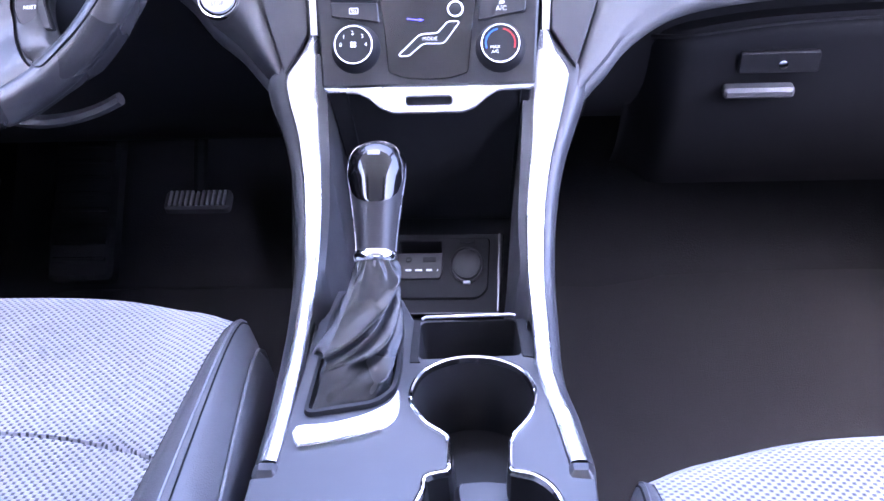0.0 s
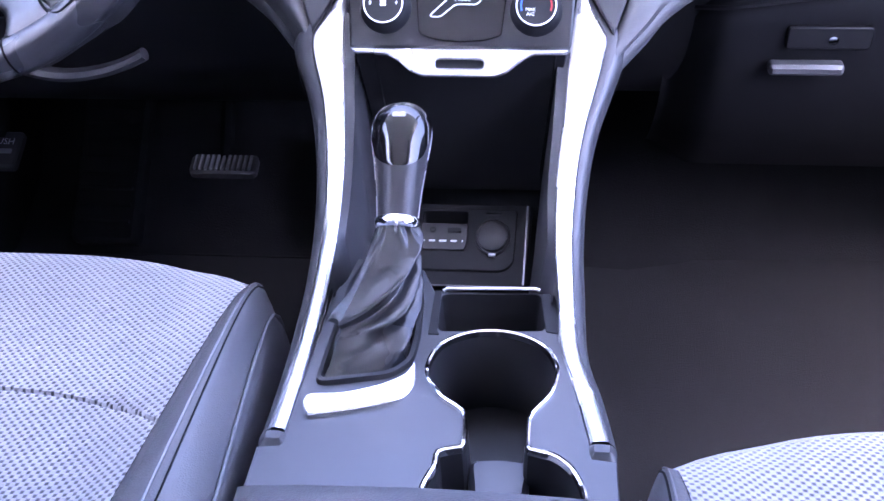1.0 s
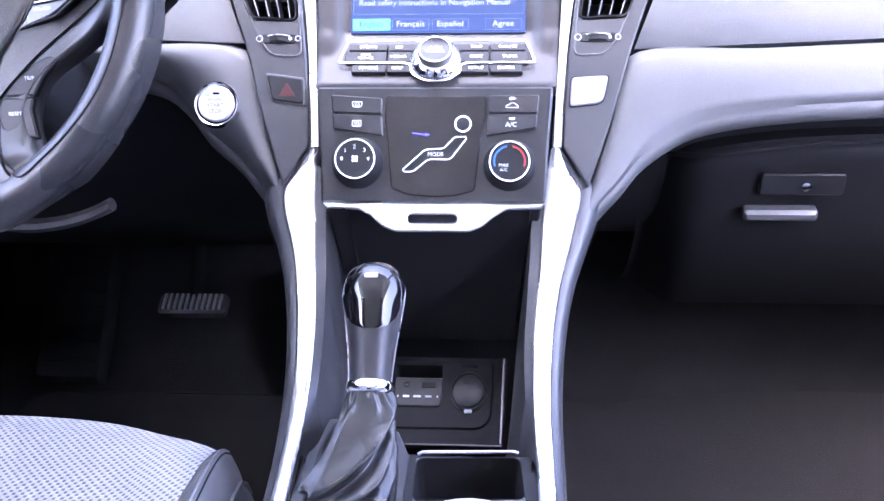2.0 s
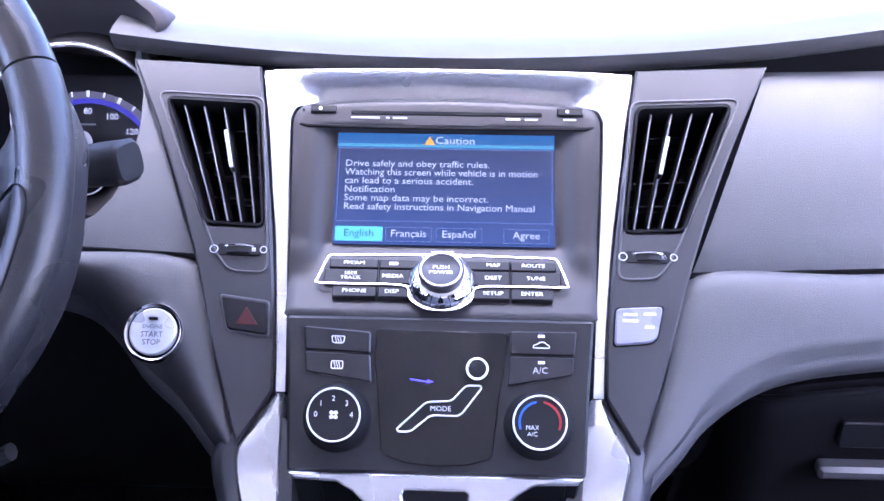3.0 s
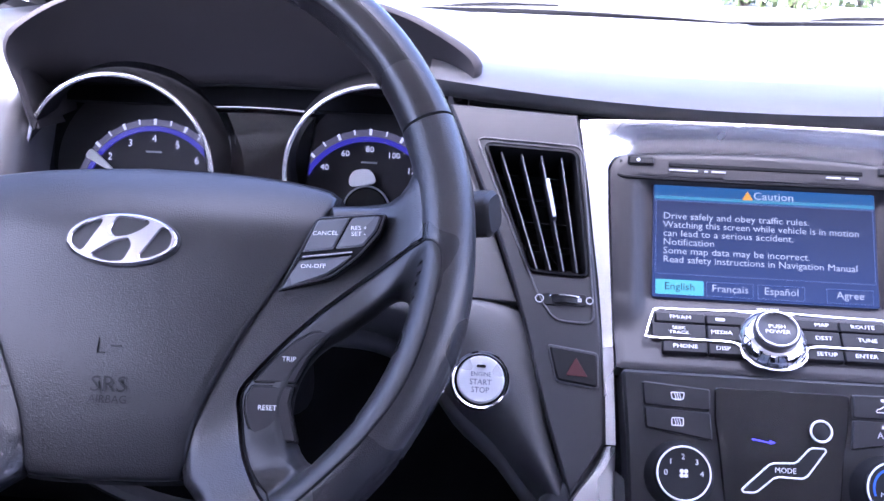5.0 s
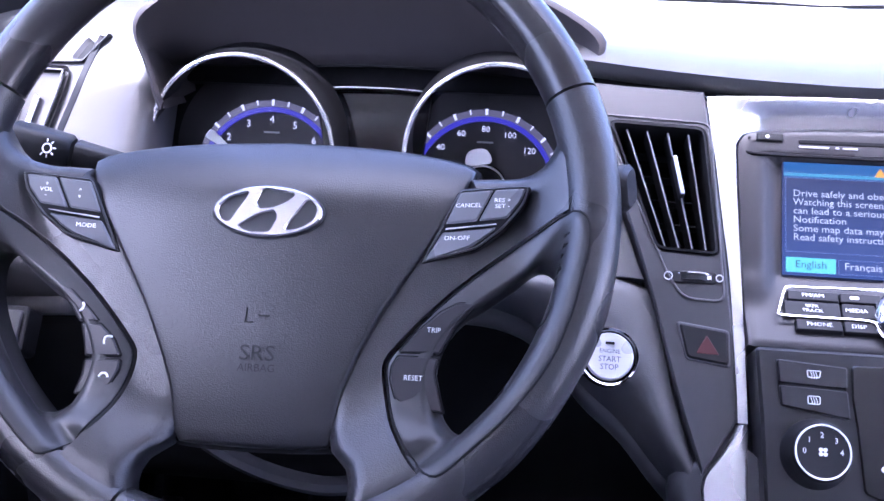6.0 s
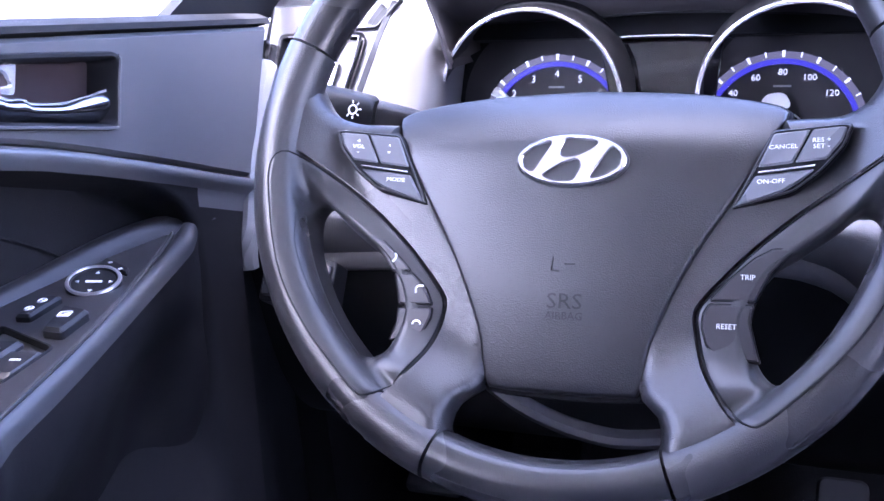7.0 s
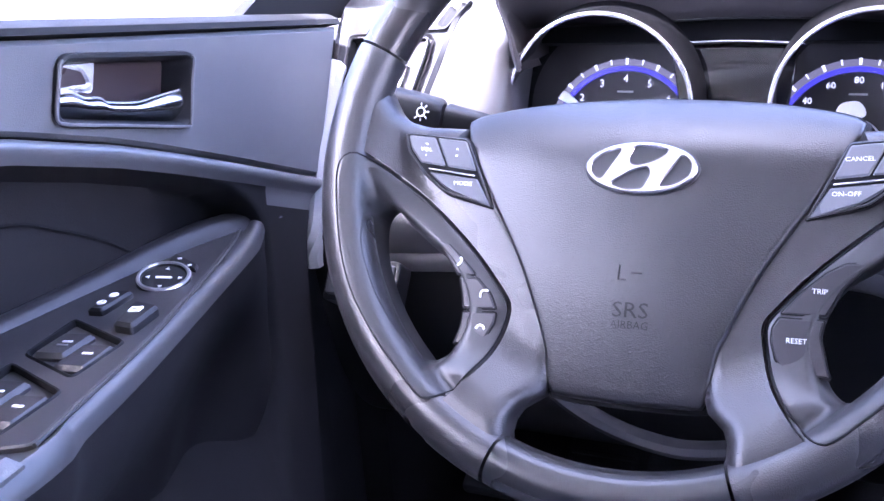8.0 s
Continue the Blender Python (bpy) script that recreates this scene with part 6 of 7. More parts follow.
# flush lower keys in the bezels, each with its print
LOWER = [([(-0.1220, -0.0468), (-0.1135, -0.0500), (-0.1000, -0.0618), (-0.0950, -0.0672), (-0.1062, -0.0678), (-0.1110, -0.0612)], "voice", (-0.1055, -0.0600)),
         ([(-0.1046, -0.0695), (-0.0934, -0.0690), (-0.0842, -0.0778), (-0.0796, -0.0868), (-0.1000, -0.0876), (-0.1018, -0.0790)], "phone", (-0.0876, -0.0785)),
         ([(-0.1002, -0.0898), (-0.0794, -0.0890), (-0.0797, -0.0945), (-0.0832, -0.1028), (-0.0876, -0.1082), (-0.1040, -0.1094), (-0.1006, -0.0990)], "hang", (-0.0876, -0.0985)),
         ([(0.0802, -0.0772), (0.0890, -0.0662), (0.1020, -0.0540), (0.1112, -0.0487), (0.1225, -0.0480), (0.1102, -0.0622), (0.1030, -0.0772)], "TRIP", (0.0990, -0.0645)),
         ([(0.0795, -0.0796), (0.1022, -0.0796), (0.1006, -0.0880), (0.1045, -0.1030), (0.1066, -0.1094), (0.0850, -0.1084), (0.0790, -0.1018), (0.0762, -0.0925), (0.0765, -0.0850)], "RESET", (0.0890, -0.0915))]
for q, body, (xm, ym) in LOWER:
    k = part("key", plate(poly(q, r=0.0012), -0.0104, 0.006, 0.0009), M_ARM, wheel, "dark flush spoke key", WF)
    part("key_gap", plate(inset(poly(q, r=0.0012), -0.0007), -0.0112, 0.005, 0.0002), M_DEEP, k, "", WF)
    if body.isupper():
        words("lettering", body, 0.0040, (xm, ym), -0.0100, WF, M_WHITE, k, wide=1.0)
        continue
    line = {"voice": [(-0.0012, -0.0024), (0.0004, -0.0006), (0.0010, 0.0016), (0.0000, 0.0026)], "phone": [(0.0024, 0.0022), (-0.0012, 0.0020), (-0.0022, 0.0000), (-0.0020, -0.0022)], "hang": [(-0.0026, -0.0008), (-0.0012, 0.0012), (0.0014, 0.0012), (0.0026, -0.0008)]}[body]
    part("symbol", tube([(xm + x, ym + y, -0.0102) for x, y in spl(line, 10)], 0.0007, 5), M_WHITE, k, "", WF)

# column shroud and its lower moulding
col = thing("steering_column", (-0.392, -0.02, 0.62), "black steering column shroud behind the wheel", "steering column")
CF = lean_frame(*WC, 31.2)
bm = bmesh.new()
loft(bm, [[(x, y - 0.01, w) for x, y in rrect(0, 0, a, b, 0.03, 6)] for a, b, w in ((0.10, 0.10, -0.035), (0.13, 0.115, -0.05), (0.14, 0.12, -0.10), (0.15, 0.13, -0.16), (0.16, 0.14, -0.26))], caps=(True, False))
part("shroud", bm, M_BLACK, col, "", CF)
part("lower_moulding", tube([(-0.385 + 0.135 * math.sin(a), -0.03 + 0.012 * abs(math.sin(a)), 0.582 - 0.106 * math.cos(a)) for a in np.linspace(-1.05, 0.62, 30)], 0.009, 8, flat=0.7), M_PANEL, col, "pale grey curved lower moulding")


def stalk(s, tip, root, lab):
    k = thing("column_stalk", root, lab, "stalk", group="column stalks")
    d = (tip - root).normalized()
    m = Matrix.Translation(root) @ d.to_track_quat("Z", "Y").to_matrix().to_4x4()
    L = (tip - root).length
    part("arm", loft(bmesh.new(), [[(x, y, h) for x, y in rrect(0, 0, a, b, min(a, b) * 0.35)] for a, b, h in ((0.012, 0.010, 0), (0.016, 0.012, L * 0.3), (0.020, 0.016, L * 0.55), (0.022, 0.018, L * 0.66))], caps=(True, True)), M_BLACK, k, "", m)
    part("grip", loft(bmesh.new(), [[(x, y, h) for x, y in rrect(0, 0, a, b, min(a, b) * 0.35)] for a, b, h in ((0.022, 0.018, L * 0.68), (0.026, 0.022, L * 0.70), (0.028, 0.025, L * 0.85), (0.028, 0.026, L * 0.98), (0.024, 0.021, L))], caps=(True, True)), M_BLACK, k, "", m)
    return k


kl = stalk(-1, V(-0.586, -0.062, 0.734), V(-0.468, -0.035, 0.705), "black light stalk with a white lamp symbol")
LM = Matrix.Translation((-0.5568, -0.0700, 0.7308)) @ lean_frame(0, 0, 0, 20)
part("lamp_symbol", tube([(x, y, 0) for x, y in circle(0, 0, 0.0030, 16)], 0.0006, 5, closed=True), M_WHITE, kl, "", LM)
bm = bmesh.new()
for k in range(8):
    a = 2 * math.pi * k / 8
    tube([(0.0042 * math.cos(a), 0.0042 * math.sin(a), 0), (0.0062 * math.cos(a), 0.0062 * math.sin(a), 0)], 0.0005, 4, bm=bm)
part("lamp_rays", bm, M_WHITE, kl, "", LM)
kr = stalk(1, V(-0.184, -0.070, 0.722), V(-0.315, -0.035, 0.700), "black wiper stalk with white print")
prints("print", [(-0.214, 0.0, 0.007), (-0.214, -0.004, 0.008)], 0.0016, 0.0, M_WHITE, kr, lean_frame(0, -0.082, 0.712, 20))


# ---------- driver's door ----------
DX = -0.68
DOORF = Matrix(((0, 0, 1, DX), (1, 0, 0, 0), (0, 1, 0, 0), (0, 0, 0, 1)))   # x forward, y up, z into the cabin
door = thing("driver_door", (DX - 0.03, -0.4, 0.05), "charcoal driver's door trim with armrest and switches", "car door")


def belt(y):
    return 0.7834 - 0.080 * y


# top cap, sloping outwards to the glass
ysd = list(np.linspace(-1.0, 0.042, 30))
cap = [[(DX - 0.06, y, belt(y) + 0.010) for y in ysd], [(DX - 0.03, y, belt(y) + 0.011) for y in ysd], [(DX - 0.010, y, belt(y) + 0.010) for y in ysd], [(DX, y, belt(y) + 0.006) for y in ysd], [(DX + 0.001, y, belt(y) + 0.002) for y in ysd], [(DX - 0.02, y, belt(y) - 0.002) for y in ysd], [(DX - 0.034, y, belt(y) - 0.004) for y in ysd], [(DX - 0.036, y, belt(y) - 0.05) for y in ysd]]
part("top_cap", grid_between(cap), M_CAP, door, "charcoal window sill cap")

part("core", slab(DX - 0.058, DX - 0.042, -1.0, 0.03, 0.08, 0.772), M_DEEP, door, "dark inner door shell")


def beltline(y):
    """The lower edge of the upper door panel."""
    return float(np.interp(y, [-1.0, -0.5, -0.31, -0.232, -0.184, -0.109, -0.012, 0.03], [0.80, 0.785, 0.758, 0.7387, 0.7241, 0.6994, 0.6663, 0.652]))


HND = poly([(-0.2741, 0.7598), (-0.1639, 0.7377), (-0.1514, 0.7813), (-0.264, 0.7937)], r=0.008, seg=5)
upo = [(y, belt(y) - 0.0005) for y in np.linspace(0.038, -1.0, 24)] + [(y, beltline(y) + 0.0015) for y in np.linspace(-1.0, -0.010, 40)]
part("upper_panel", plate(upo, 0.0, 0.03, 0.003, holes=[HND]), M_DOOR, door, "charcoal upper door panel", DOORF)
hr = part("handle_frame", loft(bmesh.new(), [[(a, b, w) for a, b in inset(HND, d)] for d, w in ((-0.0028, 0.0005), (-0.0020, 0.003), (0.0, 0.003), (0.0012, 0.0015), (0.003, -0.018), (0.004, -0.022))], caps=(False, True)), M_BLACK, door, "dark handle recess with satin frame", DOORF)
FL = spl([(-0.2640, 0.7925), (-0.2665, 0.7905), (-0.2700, 0.7790), (-0.2748, 0.7635), (-0.2690, 0.7580), (-0.2200, 0.7480), (-0.1680, 0.7376), (-0.1628, 0.7400), (-0.1560, 0.7640), (-0.1512, 0.7790), (-0.1530, 0.7815)], 60)
part("bright_frame", tube([(a, b, 0.0030) for a, b in FL], 0.0011, 6), M_STRIP, hr, "satin silver frame line", DOORF)
part("recess_back", plate(inset(HND, 0.0035), -0.0195, 0.002, 0.0003), M_RECESS_REFLECT, hr, "", DOORF)
LTOP = spl([(-0.2700, 0.7745), (-0.2557, 0.7742), (-0.2438, 0.7692), (-0.2326, 0.7674), (-0.2270, 0.7640), (-0.2026, 0.7598), (-0.1841, 0.7602), (-0.1610, 0.7612)], 40)
LLOW = spl([(-0.2726, 0.7625), (-0.2557, 0.7585), (-0.2300, 0.7530), (-0.2026, 0.7475), (-0.1802, 0.7428), (-0.1670, 0.7406)], 40)
part("lever", sheet([[(a + (c - a) * t, b + (e - b) * t, -0.009 + 0.010 * math.sin(math.pi * (0.12 + 0.80 * t)) - 0.003 * t) for (a, b), (c, e) in zip(LTOP, LLOW)] for t in np.linspace(0, 1, 12)], 0.002), M_DARKCHROME, hr, "chrome pull lever", DOORF)
# bright tube added as the highlight along the lever's top edge
part("lever_highlight", tube([(a, b - 0.0006, -0.0045) for a, b in LTOP], 0.0008, 6), M_BRIGHT, hr, "bright line for the highlight on the lever edge", DOORF)
lk = [(-0.2594, 0.7905), (-0.2354, 0.7888), (-0.2327, 0.7872), (-0.2380, 0.7700), (-0.2560, 0.7745), (-0.2655, 0.7752)]
LI = [(-0.2575, 0.7880), (-0.2440, 0.7835), (-0.2410, 0.7760), (-0.2560, 0.7768), (-0.2628, 0.7770)]
tab = part("lock_tab", plate(poly(lk, r=0.003), -0.003, 0.01, 0.0015, holes=[poly(LI, r=0.002)]), M_BRIGHT, hr, "chrome lock tab", DOORF)
# brown inset paints the dark reflection in the chrome tab
part("tab_reflection", plate(inset(poly(LI, r=0.002), -0.001), -0.0048, 0.004, 0.0003), M_RECESS_REFLECT, tab, "", DOORF)


# skin under the beltline: a light shoulder over a sunken pocket painted dark for shade
def skin_w(y, d):
    lower = float(np.interp(y, [-0.31, -0.17, -0.13, -0.112, -0.098], [0.009, 0.009, 0.0135, 0.021, 0.034]))
    pocket = smooth(lower + 0.004, lower + 0.016, d) * smooth(-0.092, -0.113, y)
    return 0.006 * math.exp(-((d - 0.005) / 0.007) ** 2) - 0.003 * smooth(0.0, 0.002, 0.002 - d) - 0.030 * pocket * (1 - smooth(0.16, 0.28, d)) - 0.004 * smooth(0.1, 0.3, d)


ds = [0.0, 0.001, 0.0025, 0.004, 0.006, 0.008, 0.010, 0.012, 0.014, 0.017, 0.020, 0.024, 0.028, 0.033, 0.04, 0.05, 0.065, 0.085, 0.12, 0.16, 0.2, 0.25, 0.3, 0.45, 0.62]
cols = list(np.linspace(-1.0, -0.35, 14)) + list(np.linspace(-0.33, -0.012, 56))
skin_rows = []
for d in ds:
    lim = float(np.interp(d, [0, 0.02, 0.05, 0.07, 0.10, 0.3], [-0.012, -0.029, -0.039, -0.042, -0.044, -0.050]))
    skin_rows.append([(DX + skin_w(min(y, lim), d), min(y, lim), max(0.05, beltline(min(y, lim)) - d)) for y in cols])
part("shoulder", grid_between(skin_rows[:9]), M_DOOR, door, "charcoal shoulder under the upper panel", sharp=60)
part("lower_panel", grid_between([r[:-13] for r in skin_rows[8:]]), M_DOORSHADE, door, "lower door panel with a sunken pocket, shade put into its dark colour", sharp=60)
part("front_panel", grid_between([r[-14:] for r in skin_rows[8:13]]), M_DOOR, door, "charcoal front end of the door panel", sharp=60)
# the fall of light down the front end is put in as a darker colour
part("front_panel", grid_between([r[-14:] for r in skin_rows[12:]]), M_DOORSHADE, door, "lower front end of the door panel, coloured dark for shade", sharp=60)
# armrest: wedge that grows out of the door towards the seat
tipY = -0.078


EDGE = spl([(-0.95, -0.55), (-0.6, -0.553), (-0.43, -0.5635), (-0.387, -0.577), (-0.3377, -0.5915), (-0.2721, -0.6137), (-0.2091, -0.6357), (-0.1234, -0.6660), (-0.095, -0.6790), (-0.078, -0.690)], 60)


def arm_edge(y):
    return float(np.interp(y, [p[0] for p in EDGE], [p[1] for p in EDGE]))


ya = list(np.linspace(tipY, -0.46, 50)) + list(np.linspace(-0.5, -0.95, 8))
upper, under = [], []
for y in ya:
    xe, up = arm_edge(y), 0.008 * smooth(-0.125, -0.080, y)
    top = 0.6490 + up
    upper.append([(-0.712, y, top), (min(xe - 0.018, -0.694), y, top), (xe - 0.014, y, top), (xe - 0.0115, y, top + 0.0012), (xe - 0.008, y, top + 0.0022), (xe - 0.004, y, top + 0.001), (xe - 0.001, y, top - 0.003), (xe, y, top - 0.009)])
    k = smooth(-0.075, -0.20, y)
    under.append([(xe, y, top - 0.009), (xe - 0.002, y, top - 0.02), (xe - 0.010 * k - 0.002, y, top - 0.042), (xe - 0.030 * k - 0.004, y, top - 0.075), (min(xe - 0.05 * k - 0.006, DX - 0.005), y, top - 0.13), (DX - 0.03, y, top - 0.19)])
part("armrest", grid_between([spl(r, 24) for r in upper]), M_PANEL, door, "charcoal door armrest with rounded edge", sharp=60)
part("armrest_base", grid_between([spl(r, 14) for r in under]), M_DOORSHADE, door, "underside of the armrest, coloured dark for shade", sharp=60)
ridge = spl([(-0.0700, 0.6530, 0.017), (-0.0800, 0.6560, 0.015), (-0.1164, 0.6600, 0.010), (-0.1504, 0.6610, 0.004), (-0.1885, 0.6595, 0.001), (-0.2396, 0.6568, 0.0), (-0.311, 0.6550, 0.0), (-0.45, 0.6545, 0.0)], 50)
part("armrest_rim", grid_between([[(-0.696 + o, y, min(z, 0.650)), (-0.700 + o, y, z + 0.0005), (-0.7045 + o * 0.8, y, z + 0.0028), (-0.709 + o * 0.6, y, z + 0.0026), (-0.715 + o * 0.4, y, z - 0.001), (-0.722, y, z - 0.008), (-0.728, y, z - 0.016)] for y, z, o in ridge]), M_ARM, door, "soft rounded rim between armrest and pocket", sharp=60)
seam = [(DX + skin_w(y, beltline(y) - z) + 0.0006, y, z) for y, z in spl([(-0.45, 0.714), (-0.306, 0.7065), (-0.2588, 0.6920), (-0.2248, 0.6755), (-0.2056, 0.6635), (-0.195, 0.6560)], 30)]
part("pocket_seam", tube(seam, 0.0014, 5), M_DEEP, door)

AF = Matrix.Translation((0, 0, 0.6500))
sp = thing("window_switch_panel", (-0.645, -0.28, 0.648), "dark window switch panel set into the door armrest", "switch panel")
PO = [(-0.7010, -0.0985), (-0.6913, -0.1090), (-0.6779, -0.1330), (-0.6577, -0.1790), (-0.6330, -0.2420), (-0.6090, -0.3082), (-0.5920, -0.3640), (-0.5765, -0.4171), (-0.60, -0.430), (-0.65, -0.428), (-0.702, -0.42), (-0.7005, -0.30), (-0.7005, -0.18), (-0.702, -0.11)]
WELL = [(-0.6600, -0.3414), (-0.6119, -0.3580), (-0.6185, -0.3130), (-0.6710, -0.2936)]
STEPS = ((0.0, 0.0), (0.014, -0.0590))
WELLS = [poly([(x + dx, y + dy) for x, y in WELL], r=0.005) for dx, dy in STEPS]
part("plate", plate(poly(PO, r=0.006), 0.002, 0.005, 0.0010, holes=WELLS), M_ARM, sp, "", AF)
part("edge_line", tube([(x + 0.001, y, 0.0018) for x, y in spl(PO[:8], 40)], 0.0012, 6), M_PANEL, sp, "thin raised edge", AF)
# mirror adjuster, its face turned towards the seat
KM = AF @ Matrix.Translation((-0.6630, -0.2265, 0.0050)) @ Matrix.Rotation(radians(15), 4, V(0.75, 0.66, 0))
mk = part("mirror_knob", lathe([(0.0168, -0.012), (0.0168, 0.0), (0.0157, 0.0016), (0.0138, 0.0016), (0.0132, 0.0004), (0, 0.0004)], 40, m=KM), M_BLACK, sp, "round mirror adjuster")
part("ring", tube([(x, y, 0.0013) for x, y in circle(0, 0, 0.0153, 40)], 0.0013, 6, closed=True), M_EDGE, mk, "silver ring", KM)


def turned(pts, cx, cy, a):
    a = radians(a)
    return [(cx + (x - cx) * math.cos(a) - (y - cy) * math.sin(a), cy + (x - cx) * math.sin(a) + (y - cy) * math.cos(a)) for x, y in pts]


def rot_rect(cx, cy, w, h, a, r=0.001):
    return turned(rrect(cx, cy, w, h, r, 2), cx, cy, a)


part("mark", plate(rot_rect(0, 0, 0.0100, 0.0022, 22, 0.0004), 0.0008, 0.0006, 0.0001), M_WHITE, mk, "", KM)
for k in range(4):
    part("arrow", plate(turned(circle(0.0098, 0, 0.0016, 3), 0, 0, 22 + 90 * k), 0.0008, 0.0006, 0.0001), M_WHITE, mk, "", KM)
k = part("rocker", plate(poly([(-0.6925, -0.1790), (-0.6600, -0.1965), (-0.6555, -0.2055), (-0.6870, -0.1930)], r=0.002), 0.0046, 0.004, 0.001), M_BLACK, sp, "", AF)
for x, y in ((-0.6802, -0.1895), (-0.6642, -0.2000)):
    part("mark", plate(rot_rect(x, y, 0.0032, 0.0026, -38, 0.0003), 0.0050, 0.0006, 0.0001), M_WHITE, k, "", AF)
k = part("rocker", plate(rot_rect(-0.6660, -0.2700, 0.010, 0.032, 8, 0.002), 0.0064, 0.006, 0.0016), M_BLACK, sp, "door lock rocker", AF)
for x, y in ((-0.6668, -0.2765), (-0.6686, -0.2640)):
    part("mark", tube([(x + p, y + q, 0.0067) for p, q in circle(0, 0, 0.0021, 12, 0.0027)], 0.0006, 5, closed=True), M_WHITE, k, "", AF)
    part("mark", plate(rot_rect(x, y, 0.003, 0.0010, -20, 0.0002), 0.0068, 0.0006, 0.0001), M_WHITE, k, "", AF)
k = part("rocker", plate(poly([(-0.6350, -0.3030), (-0.6205, -0.3040), (-0.6270, -0.2735), (-0.6475, -0.2700)], r=0.003), 0.0080, 0.008, 0.002), M_BLACK, sp, "window lock rocker", AF)
part("mark", tube([(x, y, 0.0083) for x, y in rot_rect(-0.6350, -0.2840, 0.0062, 0.0062, 18, 0.0006)], 0.0006, 5, closed=True), M_WHITE, k, "", AF)
part("mark", plate(rot_rect(-0.6350, -0.2840, 0.0060, 0.0012, 60, 0.0003), 0.0084, 0.0006, 0.0001), M_WHITE, k, "", AF)
for (dx, dy), well in zip(STEPS, WELLS):
    wl = part("switch_well", loft(bmesh.new(), [[(x, y, w) for x, y in inset(well, d)] for d, w in ((-0.0012, 0.0018), (0.0, 0.0030), (0.0008, 0.0026), (0.0016, -0.0060))], caps=(False, True)), M_DEEP, sp, "dark sunken switch well", AF)
    for sgn in (-1, 1):
        cx, cy = -0.6375 + dx + sgn * 0.0115, -0.3300 + dy - sgn * 0.0050
        k = part("window_switch", plate(turned(rrect(cx, cy, 0.0205, 0.030, 0.003, 3), cx, cy, 10), 0.0030, 0.009, 0.0024), M_ARM, sp, "black window switch", AF)
        part("mark", plate(rot_rect(cx + 0.001, cy + 0.002, 0.0058, 0.0018, 10, 0.0003), 0.0035, 0.0006, 0.0001), M_WHITE, k, "", AF)
        if sgn < 0:
            part("mark", plate(rot_rect(cx + 0.0015, cy - 0.0025, 0.0062, 0.0012, 10, 0.0003), 0.0035, 0.0006, 0.0001), M_GREYMARK, k, "", AF)
pull = plate(spl([(-0.5680, -0.430), (-0.60, -0.437), (-0.66, -0.434), (-0.705, -0.430), (-0.705, -0.9), (-0.56, -0.9), (-0.558, -0.6)], 50, closed=True), 0.006, 0.02, 0.005)
part("arm_pad", pull, M_VINYL, door, "padded vinyl arm pad", AF)

# door edge seal, dash end and side glass
seal = thing("door_seal", (-0.69, 0.02, 0.4), "pale rubber door seal along the body opening", "door seal")
part("strip", tube(spl([(-0.685, 0.0400, 0.7480), (-0.685, 0.0310, 0.7385), (-0.6855, 0.0100, 0.7035), (-0.6860, -0.0065, 0.6735), (-0.6870, -0.0190, 0.6300), (-0.6890, -0.0210, 0.5950)], 36), 0.0088, 8), M_SEAL, seal)
part("carrier", tube(spl([(-0.712, 0.066, 0.765), (-0.712, 0.040, 0.725), (-0.712, 0.012, 0.68), (-0.712, -0.012, 0.62), (-0.715, -0.03, 0.56), (-0.73, -0.03, 0.5)], 30), 0.012, 8), M_DEEP, seal)
gb = grid_between([[(DX - 0.055 - 0.0 * z, y, 0.80 + (0.0 if k == 0 else 0.36)) if k == 0 else (DX + 0.07, min(y, 0.0), 1.16) for y in np.linspace(-0.85, 0.45, 10)] for k, z in ((0, 0), (1, 1))])
wd = single("window_2", gb, M_GLASS, "clear driver's door glass above the sill", "window", SIDE, kind="structure")
wd.data.flip_normals()
wd.visible_shadow = False

sail = bmesh.new()
loft(sail, [[(-0.722 + 0.34 * (z - 0.80) + d, y, z) for y, z in poly([(-0.055, 0.792), (0.20, 0.775), (0.20, 0.93), (0.17, 0.94)], r=0.012)] for d in (0.0, 0.012)], caps=(True, True))
part("mirror_sail", sail, M_BLACK, door, "dark triangular mirror corner cover")

# far left vent panel on the dash end
EF = lean_frame(0, 0.080, 0.747, 30.96)
CREASE = spl([(-0.5770, 0.0370), (-0.5813, 0.0331), (-0.5895, 0.0096), (-0.5959, -0.0161), (-0.6022, -0.0416), (-0.6090, -0.0723), (-0.6180, -0.113), (-0.6250, -0.142)], 30)
LVENT = [(-0.6790, 0.0055), (-0.6055, 0.0052), (-0.6090, -0.0161), (-0.6142, -0.0393), (-0.6225, -0.080), (-0.6790, -0.080)]
SLOT = [(-0.6005, 0.0150), (-0.5920, 0.0288), (-0.5808, 0.0352), (-0.5872, 0.0275), (-0.5960, 0.0155)]
part("side_panel", plate(CREASE + [(-0.688, -0.142), (-0.692, 0.034)], 0.0045, 0.012, 0.0030, holes=[poly(LVENT, r=0.004), poly(SLOT, r=0.0012)]), M_PANEL, dash, "smooth charcoal trim panel at the dash end", EF)
part("demister_slot", plate(inset(poly(SLOT, r=0.0012), -0.001), -0.0005, 0.003, 0.0003), M_DEEP, dash, "dark demister slot", EF @ Matrix.Translation((0, 0, 0.0022)))
v = thing("air_vent", (-0.63, 0.04, 0.71), "black dash air vent with slim vertical vanes", "air vent", group="dash air vents")
rim = poly(LVENT, r=0.004)
